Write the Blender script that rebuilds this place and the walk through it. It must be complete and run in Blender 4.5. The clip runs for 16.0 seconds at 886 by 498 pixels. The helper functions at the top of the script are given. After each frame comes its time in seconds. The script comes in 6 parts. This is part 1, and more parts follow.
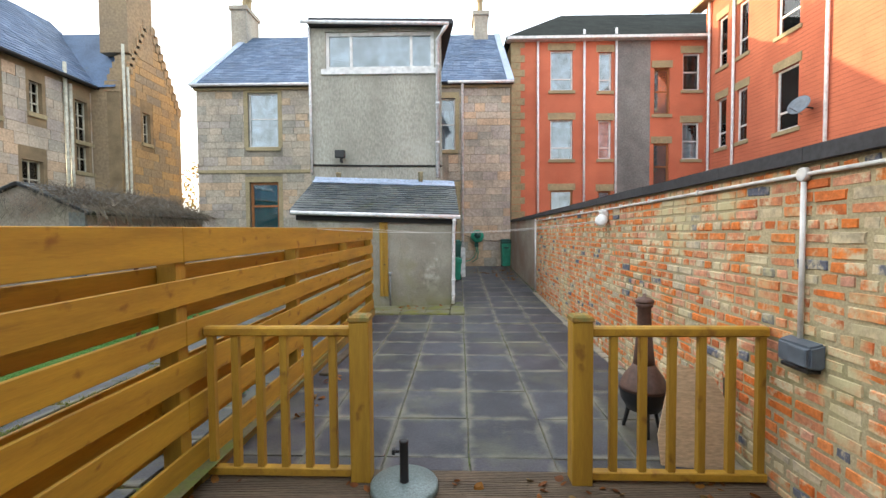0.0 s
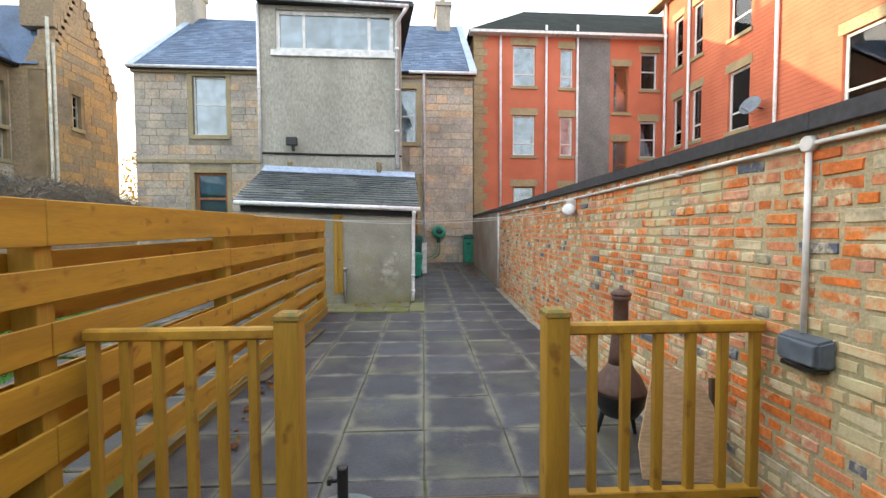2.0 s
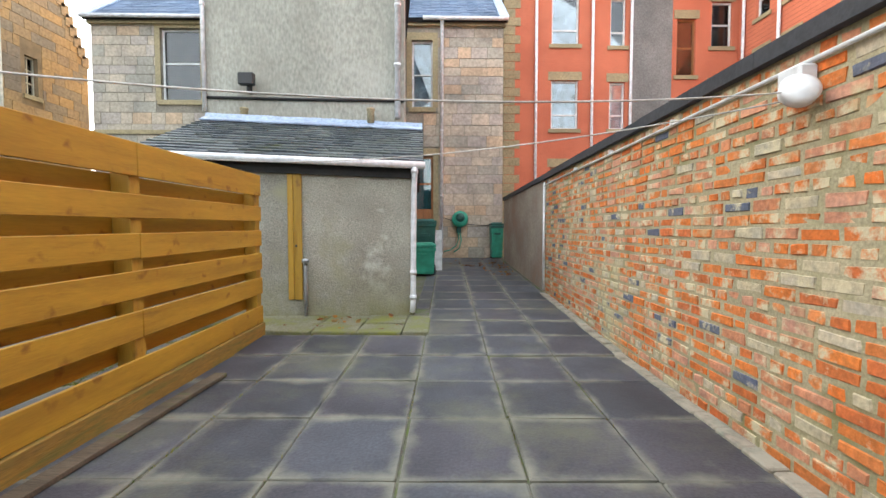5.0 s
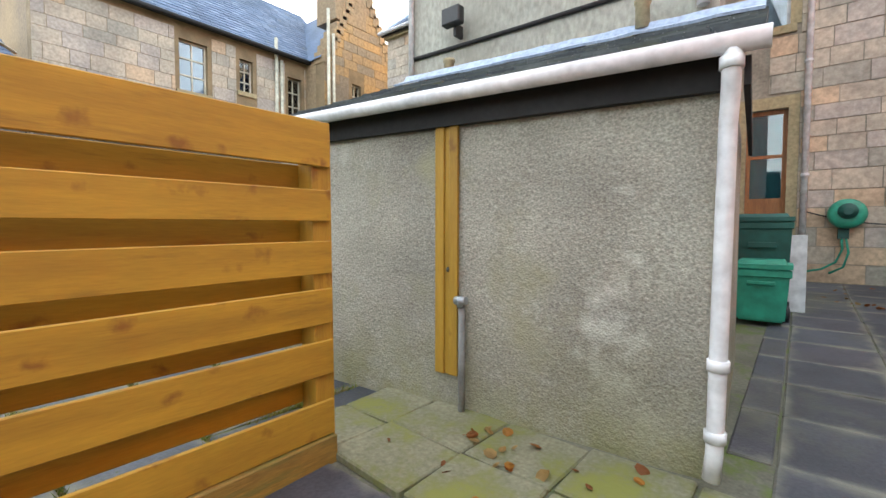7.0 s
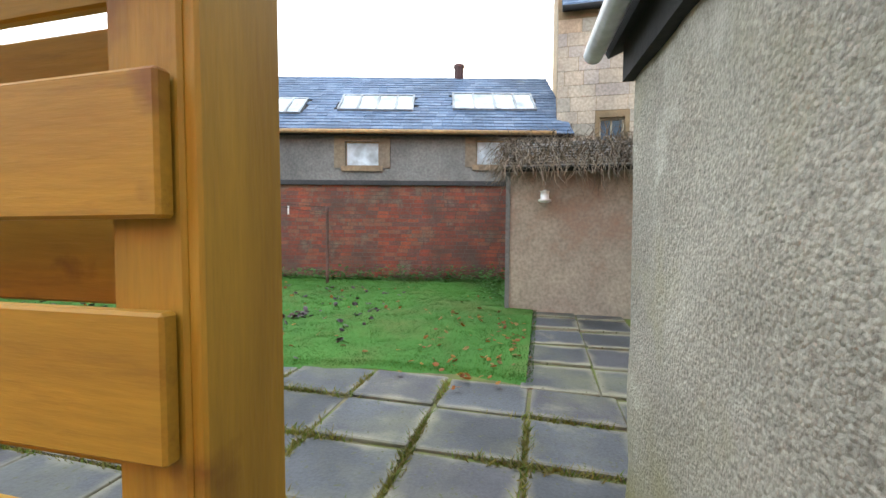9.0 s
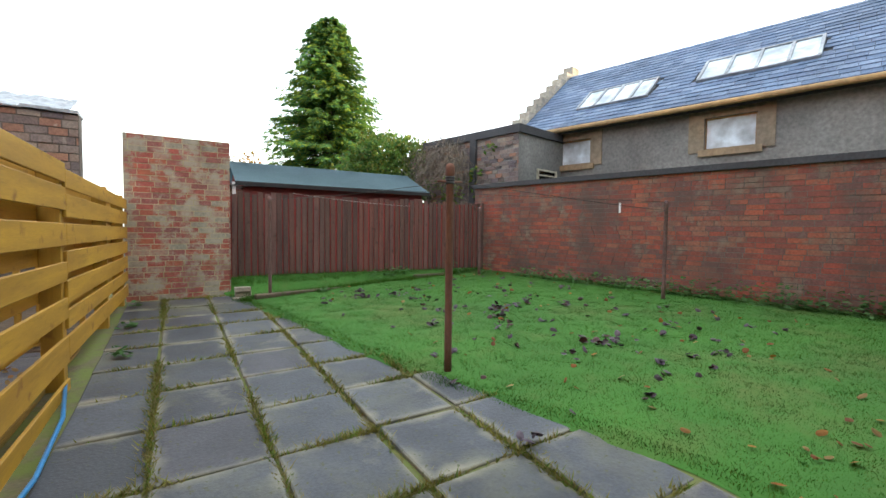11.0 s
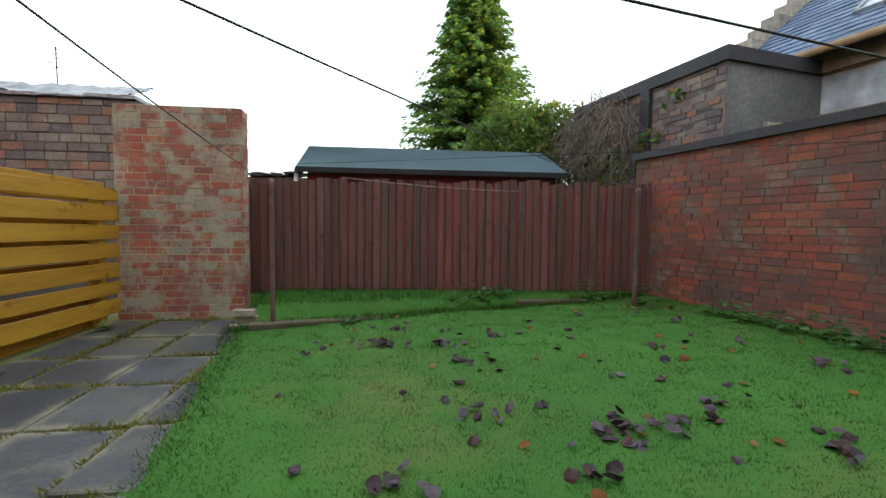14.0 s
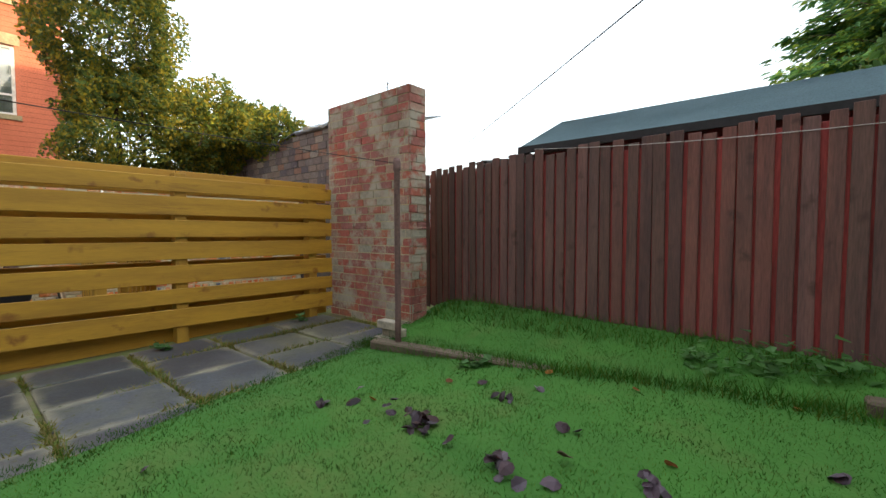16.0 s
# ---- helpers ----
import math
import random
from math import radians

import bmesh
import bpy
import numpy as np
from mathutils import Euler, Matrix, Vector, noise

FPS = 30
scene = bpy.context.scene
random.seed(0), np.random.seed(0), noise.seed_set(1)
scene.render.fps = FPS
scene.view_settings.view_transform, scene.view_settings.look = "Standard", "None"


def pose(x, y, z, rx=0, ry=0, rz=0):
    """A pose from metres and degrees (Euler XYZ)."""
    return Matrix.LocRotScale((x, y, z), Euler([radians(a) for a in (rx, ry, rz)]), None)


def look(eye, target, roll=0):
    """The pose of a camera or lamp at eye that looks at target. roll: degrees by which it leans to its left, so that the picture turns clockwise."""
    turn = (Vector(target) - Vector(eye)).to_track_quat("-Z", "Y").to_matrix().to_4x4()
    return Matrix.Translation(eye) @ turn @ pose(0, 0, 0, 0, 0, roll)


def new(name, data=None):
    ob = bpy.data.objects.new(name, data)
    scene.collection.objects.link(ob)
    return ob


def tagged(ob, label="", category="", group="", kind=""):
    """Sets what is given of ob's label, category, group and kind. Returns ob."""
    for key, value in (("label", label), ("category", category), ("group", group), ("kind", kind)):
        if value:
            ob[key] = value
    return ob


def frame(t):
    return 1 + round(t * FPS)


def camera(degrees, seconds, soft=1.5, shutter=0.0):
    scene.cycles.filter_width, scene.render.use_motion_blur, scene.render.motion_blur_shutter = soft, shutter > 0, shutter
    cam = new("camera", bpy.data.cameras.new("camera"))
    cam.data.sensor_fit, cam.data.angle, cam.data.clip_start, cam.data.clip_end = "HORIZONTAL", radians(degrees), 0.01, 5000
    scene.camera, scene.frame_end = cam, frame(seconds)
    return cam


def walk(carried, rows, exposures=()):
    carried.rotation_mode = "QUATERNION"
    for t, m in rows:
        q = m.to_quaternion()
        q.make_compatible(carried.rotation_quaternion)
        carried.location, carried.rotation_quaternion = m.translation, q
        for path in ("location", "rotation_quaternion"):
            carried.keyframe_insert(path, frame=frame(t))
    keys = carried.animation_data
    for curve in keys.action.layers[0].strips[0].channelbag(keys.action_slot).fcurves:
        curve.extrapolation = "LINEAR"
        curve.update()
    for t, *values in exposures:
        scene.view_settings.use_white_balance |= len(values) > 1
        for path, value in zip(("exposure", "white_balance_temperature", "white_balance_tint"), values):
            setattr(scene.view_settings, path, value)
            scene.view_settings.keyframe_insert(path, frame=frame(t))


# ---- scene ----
cam = camera(91.6, 16.0)
METRES, EYE, TILT, LEAN, TURN = 17.0, 1.64, 0.0, 0.0, 0.8
ROWS = [
    (0.0, 0.0, 0.0, 0.0, -0.02, -2.14, 0.44),
    (0.5, -0.0011, -0.0034, 0.0011, -1.83, -2.22, 0.39),
    (1.0, -0.0017, 0.0015, -0.0, -2.92, -2.33, 0.33),
    (1.5, -0.0001, 0.0137, -0.0022, -3.96, -2.4, 0.25),
    (2.0, 0.0043, 0.0285, -0.0061, -4.96, -2.43, 0.19),
    (2.5, 0.0093, 0.0416, -0.0114, -5.78, -2.42, 0.15),
    (3.0, 0.012, 0.062, -0.0172, -6.73, -2.43, 0.09),
    (5.5, 0.0319, 0.2718, -0.0283, 3.06, -2.54, -0.11),
    (6.0, 0.0369, 0.3213, -0.028, 13.43, -2.51, -0.08),
    (6.5, 0.0334, 0.3705, -0.0272, 25.59, -2.5, -0.07),
    (7.0, 0.0238, 0.4177, -0.025, 37.58, -2.52, -0.11),
    (7.5, 0.0076, 0.4566, -0.0242, 51.12, -2.48, -0.08),
    (8.0, -0.0121, 0.4882, -0.0229, 66.34, -2.48, -0.16),
    (8.5, -0.0348, 0.5118, -0.0224, 84.76, -2.43, -0.37),
    (9.0, -0.0595, 0.5216, -0.0231, 102.13, -2.41, -0.44),
    (9.5, -0.0776, 0.5262, -0.0236, 118.07, -2.49, -0.45),
    (10.0, -0.0945, 0.5226, -0.0241, 130.45, -2.54, -0.58),
    (12.5, -0.2064, 0.4557, -0.0218, 161.23, -2.83, -0.55),
    (13.0, -0.2317, 0.4316, -0.0219, 164.76, -2.9, -0.58),
    (13.5, -0.2544, 0.4023, -0.0227, 168.07, -2.93, -0.64),
    (14.0, -0.2765, 0.3707, -0.0239, 172.06, -2.98, -0.51),
    (14.5, -0.3003, 0.3391, -0.0248, 180.06, -3.0, -0.31),
    (15.0, -0.3229, 0.3049, -0.0268, 191.6, -2.93, -0.05),
    (15.5, -0.3432, 0.272, -0.0277, 205.06, -2.85, 0.06),
    (16.0, -0.3558, 0.2428, -0.0288, 220.09, -2.71, 0.2),
]
walk(cam, [(t, pose(0, 0, EYE, TILT, LEAN, TURN) @ pose(METRES * x, METRES * y, METRES * z, 90 + pitch, roll, yaw)) for t, x, y, z, yaw, pitch, roll in ROWS],
     exposures=[(0.0, 0.92), (3.0, 0.98), (5.5, 1.26), (8.5, 1.32), (9.5, 1.3), (10.2, 1.2), (12.5, 0.64), (16.0, 0.48)])

# ---- world and sun ----
SUN_EL, SUN_FROM = radians(9.0), Vector((-0.95, 0.30, 0.0)).normalized()
world = bpy.data.worlds.new("sky")
scene.world = world
world.use_nodes = True
wn = world.node_tree
sky = wn.nodes.new("ShaderNodeTexSky")
sky.sky_type, sky.sun_disc = "NISHITA", False
sky.sun_elevation, sky.sun_rotation = SUN_EL, math.atan2(SUN_FROM.x, SUN_FROM.y)
sky.air_density, sky.dust_density, sky.ozone_density = 1.0, 4.0, 1.0
haze = wn.nodes.new("ShaderNodeMix")                      # thin bright cloud over the blue
haze.data_type, haze.blend_type = "RGBA", "ADD"
haze.inputs[0].default_value, haze.inputs[7].default_value = 1.0, (6.65, 7.1, 7.35, 1)
wn.links.new(sky.outputs[0], haze.inputs[6])
wn.links.new(haze.outputs[2], wn.nodes["Background"].inputs[0])
wn.nodes["Background"].inputs[1].default_value = 0.15
sun = new("sun", bpy.data.lights.new("sun", "SUN"))
sun.data.energy, sun.data.angle, sun.data.color = 4.5, radians(0.5), (1.0, 0.78, 0.5)
sun.matrix_world = look((0, 0, 30), Vector((0, 0, 30)) - Vector((SUN_FROM.x * math.cos(SUN_EL), SUN_FROM.y * math.cos(SUN_EL), math.sin(SUN_EL))))


# ---- materials ----
def ramp_mix(nt, fac, a, b):
    n = nt.nodes.new("ShaderNodeMix")
    n.data_type = "RGBA"
    for sock, v in ((n.inputs[6], a), (n.inputs[7], b)):
        if isinstance(v, tuple):
            sock.default_value = (*v, 1)
        else:
            nt.links.new(v, sock)
    nt.links.new(fac, n.inputs[0])
    return n.outputs[2]


def noise_fac(nt, coord, scale, lo, hi, detail=4, stretch=(1, 1, 1), rough=0.55):
    mp = nt.nodes.new("ShaderNodeMapping")
    mp.inputs["Scale"].default_value = stretch
    nt.links.new(coord, mp.inputs[0])
    n = nt.nodes.new("ShaderNodeTexNoise")
    n.inputs["Scale"].default_value, n.inputs["Detail"].default_value, n.inputs["Roughness"].default_value = scale, detail, rough
    nt.links.new(mp.outputs[0], n.inputs["Vector"])
    r = nt.nodes.new("ShaderNodeMapRange")
    r.inputs[1].default_value, r.inputs[2].default_value = lo, hi
    nt.links.new(n.outputs[0], r.inputs[0])
    return r.outputs[0]


def mat(name, base, dark=None, rough=0.85, fine=40.0, coarse=1.5, bump=0.3, bump_dist=0.004, stain=None, stain_at=(0.55, 0.7), metal=0.0,
        stretch=(1, 1, 1), pieces=None, piece_random=None, local=False, stain_scale=1.2, spec=0.5, grain=(1.12, 0.72), knots=None, stain2=None):
    """Grain of two scales between base and dark; stain: a third colour in patches; pieces: a colour list picked per object or per island."""
    m = bpy.data.materials.new(name)
    m.use_nodes = True
    nt = m.node_tree
    bsdf = nt.nodes["Principled BSDF"]
    bsdf.inputs["Roughness"].default_value, bsdf.inputs["Metallic"].default_value = rough, metal
    bsdf.inputs["Specular IOR Level"].default_value = spec
    if local:
        tc = nt.nodes.new("ShaderNodeTexCoord")
        coord = tc.outputs["Object"]
    else:
        tc = nt.nodes.new("ShaderNodeNewGeometry")
        coord = tc.outputs["Position"]
    dark = dark or tuple(c * 0.6 for c in base)
    f1 = noise_fac(nt, coord, coarse, 0.35, 0.65, 5, stretch)
    f2 = noise_fac(nt, coord, fine, 0.3, 0.7, 3, stretch)
    start = base
    if pieces:
        cr = nt.nodes.new("ShaderNodeValToRGB")
        cr.color_ramp.interpolation = "CONSTANT"
        el = cr.color_ramp.elements
        while len(el) < len(pieces):
            el.new(1.0)
        for i, c in enumerate(pieces):
            el[i].position, el[i].color = i / len(pieces), (*c, 1)
        if piece_random == "island":
            g = nt.nodes.new("ShaderNodeNewGeometry")
            nt.links.new(g.outputs["Random Per Island"], cr.inputs[0])
        else:
            g = nt.nodes.new("ShaderNodeObjectInfo")
            nt.links.new(g.outputs["Random"], cr.inputs[0])
        start = cr.outputs[0]
        mul = nt.nodes.new("ShaderNodeMix")
        mul.data_type, mul.blend_type = "RGBA", "MULTIPLY"
        mul.inputs[0].default_value = 1.0
        nt.links.new(start, mul.inputs[6])
        t = tuple(d / max(b, 1e-3) for d, b in zip(dark, base))
        nt.links.new(ramp_mix(nt, f1, (1.0, 1.0, 1.0), t), mul.inputs[7])
        col = mul.outputs[2]
    else:
        col = ramp_mix(nt, f1, base, dark)
    mul = nt.nodes.new("ShaderNodeMix")
    mul.data_type, mul.blend_type = "RGBA", "MULTIPLY"
    mul.inputs[0].default_value = 1.0
    nt.links.new(col, mul.inputs[6])
    nt.links.new(ramp_mix(nt, f2, (grain[0],) * 3, (grain[1],) * 3), mul.inputs[7])
    col = mul.outputs[2]
    if stain:
        f3 = noise_fac(nt, coord, stain_scale, stain_at[0], stain_at[1], 8, stretch, 0.7)
        col = ramp_mix(nt, f3, col, stain)
    if stain2:
        f4 = noise_fac(nt, coord, stain2[3], stain2[1], stain2[2], 6, (1, 1, 1), 0.6)
        col = ramp_mix(nt, f4, col, stain2[0])
    if knots:
        mp = nt.nodes.new("ShaderNodeMapping")
        mp.inputs["Scale"].default_value = tuple(0.7 if s < 1 else 1.0 for s in stretch)
        nt.links.new(coord, mp.inputs[0])
        vo = nt.nodes.new("ShaderNodeTexVoronoi")
        vo.inputs["Scale"].default_value = 6.3
        wob = nt.nodes.new("ShaderNodeVectorMath")
        wob.operation = "MULTIPLY_ADD"
        wob.inputs[1].default_value = (0.14, 0.14, 0.14)
        nz = nt.nodes.new("ShaderNodeTexNoise")
        nz.inputs["Scale"].default_value, nz.inputs["Detail"].default_value = 11.0, 5.0
        nt.links.new(coord, nz.inputs["Vector"])
        nt.links.new(nz.outputs[1], wob.inputs[0])
        nt.links.new(mp.outputs[0], wob.inputs[2])
        nt.links.new(wob.outputs[0], vo.inputs["Vector"])
        kr = nt.nodes.new("ShaderNodeMapRange")
        kr.inputs[1].default_value, kr.inputs[2].default_value, kr.inputs[3].default_value, kr.inputs[4].default_value = 0.06, 0.24, 0.85, 0.0
        nt.links.new(vo.outputs["Distance"], kr.inputs[0])
        col = ramp_mix(nt, kr.outputs[0], col, knots)
    nt.links.new(col, bsdf.inputs["Base Color"])
    if bump:
        b = nt.nodes.new("ShaderNodeBump")
        b.inputs["Strength"].default_value, b.inputs["Distance"].default_value = bump, bump_dist
        nt.links.new(f2, b.inputs["Height"])
        nt.links.new(b.outputs[0], bsdf.inputs["Normal"])
    return m


M_GROUND = mat("bare_earth", (0.10, 0.085, 0.06), rough=0.95, fine=12)
M_MOSS = mat("mossy_paving", (0.22, 0.21, 0.135), (0.13, 0.125, 0.085), rough=0.9, coarse=2.5, stain=(0.17, 0.175, 0.04), stain_at=(0.46, 0.62), stain_scale=2.5)
M_JOINT = mat("sandy_joint", (0.17, 0.16, 0.12), rough=0.95, fine=50, stain=(0.10, 0.13, 0.03), stain_at=(0.5, 0.62), stain_scale=2.5)
M_SOIL = mat("grassy_soil", (0.17, 0.145, 0.08), rough=0.95, stain=(0.12, 0.15, 0.03), stain_at=(0.42, 0.58), stain_scale=3)
M_LAWN = mat("lawn_turf", (0.042, 0.152, 0.014), (0.031, 0.118, 0.011), rough=0.95, fine=70, coarse=0.8, bump=0.2, bump_dist=0.006, grain=(1.05, 0.9), stain=(0.085, 0.125, 0.024), stain_at=(0.5, 0.72), stain_scale=0.9)
BRICK_COLOURS = [(0.80, 0.20, 0.035), (0.70, 0.18, 0.05), (0.84, 0.25, 0.05), (0.70, 0.30, 0.16), (0.74, 0.36, 0.22), (0.80, 0.22, 0.04), (0.74, 0.20, 0.05), (0.76, 0.21, 0.05), (0.60, 0.50, 0.32), (0.78, 0.23, 0.05), (0.66, 0.26, 0.12), (0.82, 0.28, 0.08), (0.72, 0.34, 0.20), (0.15, 0.16, 0.20), (0.66, 0.17, 0.04), (0.78, 0.24, 0.06), (0.70, 0.28, 0.13), (0.62, 0.52, 0.36)]
M_BRICK = mat("old_red_brick", (0.46, 0.13, 0.05), (0.33, 0.10, 0.045), rough=0.9, fine=35, coarse=6, bump=0.5,
              pieces=BRICK_COLOURS,
              stain=(0.64, 0.56, 0.37), stain_at=(0.51, 0.61), stain_scale=5.0, stain2=((0.54, 0.49, 0.29), 0.56, 0.67, 1.6))
M_BRICK_ISL = mat("old_red_brick_far", (0.46, 0.13, 0.05), (0.33, 0.10, 0.045), rough=0.9, fine=35, coarse=6, bump=0.5, piece_random="island",
                  pieces=BRICK_COLOURS,
                  stain=(0.64, 0.56, 0.37), stain_at=(0.51, 0.61), stain_scale=5.0, stain2=((0.54, 0.49, 0.29), 0.56, 0.67, 1.6))
M_MORTAR = mat("lime_mortar", (0.52, 0.45, 0.29), (0.40, 0.35, 0.22), rough=0.95, fine=70, coarse=2, stain=(0.24, 0.23, 0.10), stain_at=(0.52, 0.66))
M_BRICK_DK = mat("weathered_dark_brick", (0.22, 0.075, 0.05), (0.13, 0.06, 0.045), rough=0.9, piece_random="island", fine=35, coarse=3,
                 pieces=[(0.34, 0.085, 0.055), (0.29, 0.08, 0.055), (0.38, 0.105, 0.06), (0.21, 0.09, 0.075), (0.31, 0.125, 0.08), (0.27, 0.075, 0.055)], stain=(0.24, 0.20, 0.15), stain_at=(0.52, 0.70), stain_scale=3.0, stain2=((0.085, 0.062, 0.055), 0.46, 0.70, 1.0))
M_MORTAR_DK = mat("sooty_mortar", (0.16, 0.135, 0.115), rough=0.95)
M_BRICK_PIER = mat("flaking_painted_brick", (0.34, 0.10, 0.07), (0.24, 0.085, 0.06), rough=0.85, piece_random="island", fine=30, coarse=2,
                   pieces=[(0.40, 0.10, 0.075), (0.34, 0.12, 0.095), (0.43, 0.125, 0.07), (0.31, 0.105, 0.09), (0.40, 0.235, 0.18), (0.37, 0.31, 0.24), (0.41, 0.11, 0.07)], stain=(0.36, 0.32, 0.25), stain_at=(0.48, 0.58), stain_scale=3.6, stain2=((0.20, 0.085, 0.075), 0.58, 0.75, 1.2))
M_BRICK_BUFF = mat("buff_brown_brick", (0.26, 0.19, 0.13), (0.18, 0.13, 0.10), rough=0.9, piece_random="island", fine=30, coarse=2,
                   pieces=[(0.27, 0.205, 0.165), (0.20, 0.155, 0.14), (0.33, 0.18, 0.12), (0.23, 0.19, 0.17), (0.16, 0.135, 0.135), (0.32, 0.27, 0.22)], stain=(0.36, 0.32, 0.27), stain_at=(0.6, 0.75), stain_scale=5.0)
M_WOOD = mat("orange_stained_softwood", (0.48, 0.268, 0.023), (0.35, 0.185, 0.017), rough=0.6, fine=22, coarse=1.6, bump=0.12, bump_dist=0.002, stretch=(6, 0.6, 6), stain=(0.25, 0.125, 0.014), stain_at=(0.56, 0.72), stain_scale=2.6, grain=(1.04, 0.88), knots=(0.20, 0.078, 0.010))
M_WOOD_V = mat("orange_stained_post_wood", (0.44, 0.25, 0.025), (0.33, 0.18, 0.018), rough=0.6, fine=26, coarse=2.5, bump=0.25, bump_dist=0.002, stretch=(6, 6, 0.6), stain=(0.22, 0.13, 0.02), stain_at=(0.6, 0.75), grain=(1.04, 0.88), knots=(0.2, 0.09, 0.012))
M_WOOD_BASE = mat("mossy_stained_softwood", (0.33, 0.19, 0.03), (0.22, 0.13, 0.03), rough=0.8, fine=22, coarse=2.0, stretch=(6, 0.6, 6), stain=(0.13, 0.13, 0.03), stain_at=(0.5, 0.66), stain_scale=2.5)
M_WOOD_OLD = mat("weathered_timber", (0.14, 0.105, 0.07), rough=0.9, fine=20, stretch=(1, 5, 5), stain=(0.10, 0.12, 0.03), stain_at=(0.55, 0.7))
M_DECK = mat("brown_grooved_decking", (0.17, 0.12, 0.08), (0.11, 0.08, 0.055), rough=0.8, stretch=(1, 6, 1), fine=20)


def roughcast_mat():
    """Grey roughcast: small thrown pebbles in relief, pale bald patches and green algae low down."""
    m = mat("roughcast_render", (0.39, 0.367, 0.305), (0.27, 0.25, 0.21), rough=0.95, grain=(1.25, 0.62), fine=70, coarse=1.1, bump=0,
            stain=(0.52, 0.50, 0.44), stain_at=(0.56, 0.68), stain_scale=1.3, stain2=((0.30, 0.28, 0.19), 0.54, 0.72, 1.7))
    nt = m.node_tree
    bsdf = nt.nodes["Principled BSDF"]
    col = bsdf.inputs["Base Color"].links[0].from_socket
    geo = nt.nodes.new("ShaderNodeNewGeometry")
    sx = nt.nodes.new("ShaderNodeSeparateXYZ")
    nt.links.new(geo.outputs["Position"], sx.inputs[0])
    low = nt.nodes.new("ShaderNodeMapRange")
    low.inputs[1].default_value, low.inputs[2].default_value = 0.75, 0.0
    nt.links.new(sx.outputs[2], low.inputs[0])
    patch = nt.nodes.new("ShaderNodeMath")
    patch.operation = "MULTIPLY"
    nt.links.new(low.outputs[0], patch.inputs[0])
    nt.links.new(noise_fac(nt, geo.outputs["Position"], 2.6, 0.32, 0.62, 7, (1, 1, 1), 0.65), patch.inputs[1])
    nt.links.new(ramp_mix(nt, patch.outputs[0], col, (0.20, 0.19, 0.085)), bsdf.inputs["Base Color"])
    vo = nt.nodes.new("ShaderNodeTexVoronoi")
    vo.inputs["Scale"].default_value = 85.0
    nt.links.new(geo.outputs["Position"], vo.inputs["Vector"])
    pebble = nt.nodes.new("ShaderNodeMath")
    pebble.operation = "MULTIPLY_ADD"
    pebble.inputs[1].default_value = -0.9
    nt.links.new(vo.outputs["Distance"], pebble.inputs[0])
    nt.links.new(noise_fac(nt, geo.outputs["Position"], 38.0, 0.3, 0.7, 4), pebble.inputs[2])
    b = nt.nodes.new("ShaderNodeBump")
    b.inputs["Strength"].default_value, b.inputs["Distance"].default_value = 0.6, 0.008
    nt.links.new(pebble.outputs[0], b.inputs["Height"])
    nt.links.new(b.outputs[0], bsdf.inputs["Normal"])
    return m


M_RENDER = roughcast_mat()
M_RENDER_BLK = mat("grey_smooth_render", (0.44, 0.43, 0.375), (0.33, 0.32, 0.275), rough=0.95, fine=22, coarse=0.7, bump=0.4, bump_dist=0.01, stretch=(1, 1, 0.5), stain=(0.27, 0.26, 0.22), stain_at=(0.5, 0.72), stain2=((0.44, 0.43, 0.39), 0.55, 0.75, 0.8))
M_STONE = mat("grey_brown_sandstone", (0.33, 0.28, 0.22), (0.22, 0.19, 0.155), rough=0.9, fine=14, coarse=1.0, piece_random="island",
              pieces=[(0.56, 0.48, 0.38), (0.45, 0.41, 0.34), (0.60, 0.50, 0.39), (0.52, 0.45, 0.39), (0.64, 0.47, 0.32)])
M_STONE_JOINT = mat("sandstone_pointing", (0.36, 0.32, 0.26), rough=0.95, fine=20)
M_STONE_TRIM = mat("dressed_sandstone", (0.42, 0.34, 0.20), (0.32, 0.27, 0.16), rough=0.9, fine=18)
M_SAND = mat("golden_sandstone", (0.42, 0.285, 0.14), (0.30, 0.21, 0.12), rough=0.9, fine=10, coarse=0.6, piece_random="island", pieces=[(0.42, 0.285, 0.14), (0.36, 0.26, 0.15), (0.45, 0.29, 0.13), (0.30, 0.24, 0.16)])
M_SAND_JOINT = mat("golden_sandstone_joint", (0.33, 0.24, 0.14), rough=0.95)
M_RED = mat("red_facing_brick", (0.66, 0.20, 0.11), (0.54, 0.155, 0.085), rough=0.9, fine=30, coarse=0.8)
M_RED_COURSE = mat("red_facing_brick_bed_joint", (0.46, 0.13, 0.07), rough=0.95)
M_SLATE = mat("blue_grey_slate", (0.115, 0.135, 0.17), (0.07, 0.085, 0.11), rough=0.6, spec=0.3, fine=20, coarse=0.9, piece_random="island", pieces=[(0.14, 0.21, 0.33), (0.11, 0.17, 0.28), (0.18, 0.25, 0.37), (0.125, 0.18, 0.29)], stain=(0.16, 0.18, 0.14), stain_at=(0.62, 0.8))
M_SLATE_DK = mat("dark_mossy_slate", (0.07, 0.075, 0.07), (0.04, 0.045, 0.045), rough=0.42, fine=20, coarse=1.2, piece_random="island", pieces=[(0.12, 0.135, 0.145), (0.17, 0.185, 0.18), (0.10, 0.115, 0.125), (0.14, 0.155, 0.14)], stain=(0.15, 0.16, 0.08), stain_at=(0.6, 0.72))
M_LEAD = mat("lead_flashing", (0.40, 0.49, 0.64), (0.29, 0.36, 0.49), rough=0.5, fine=20)
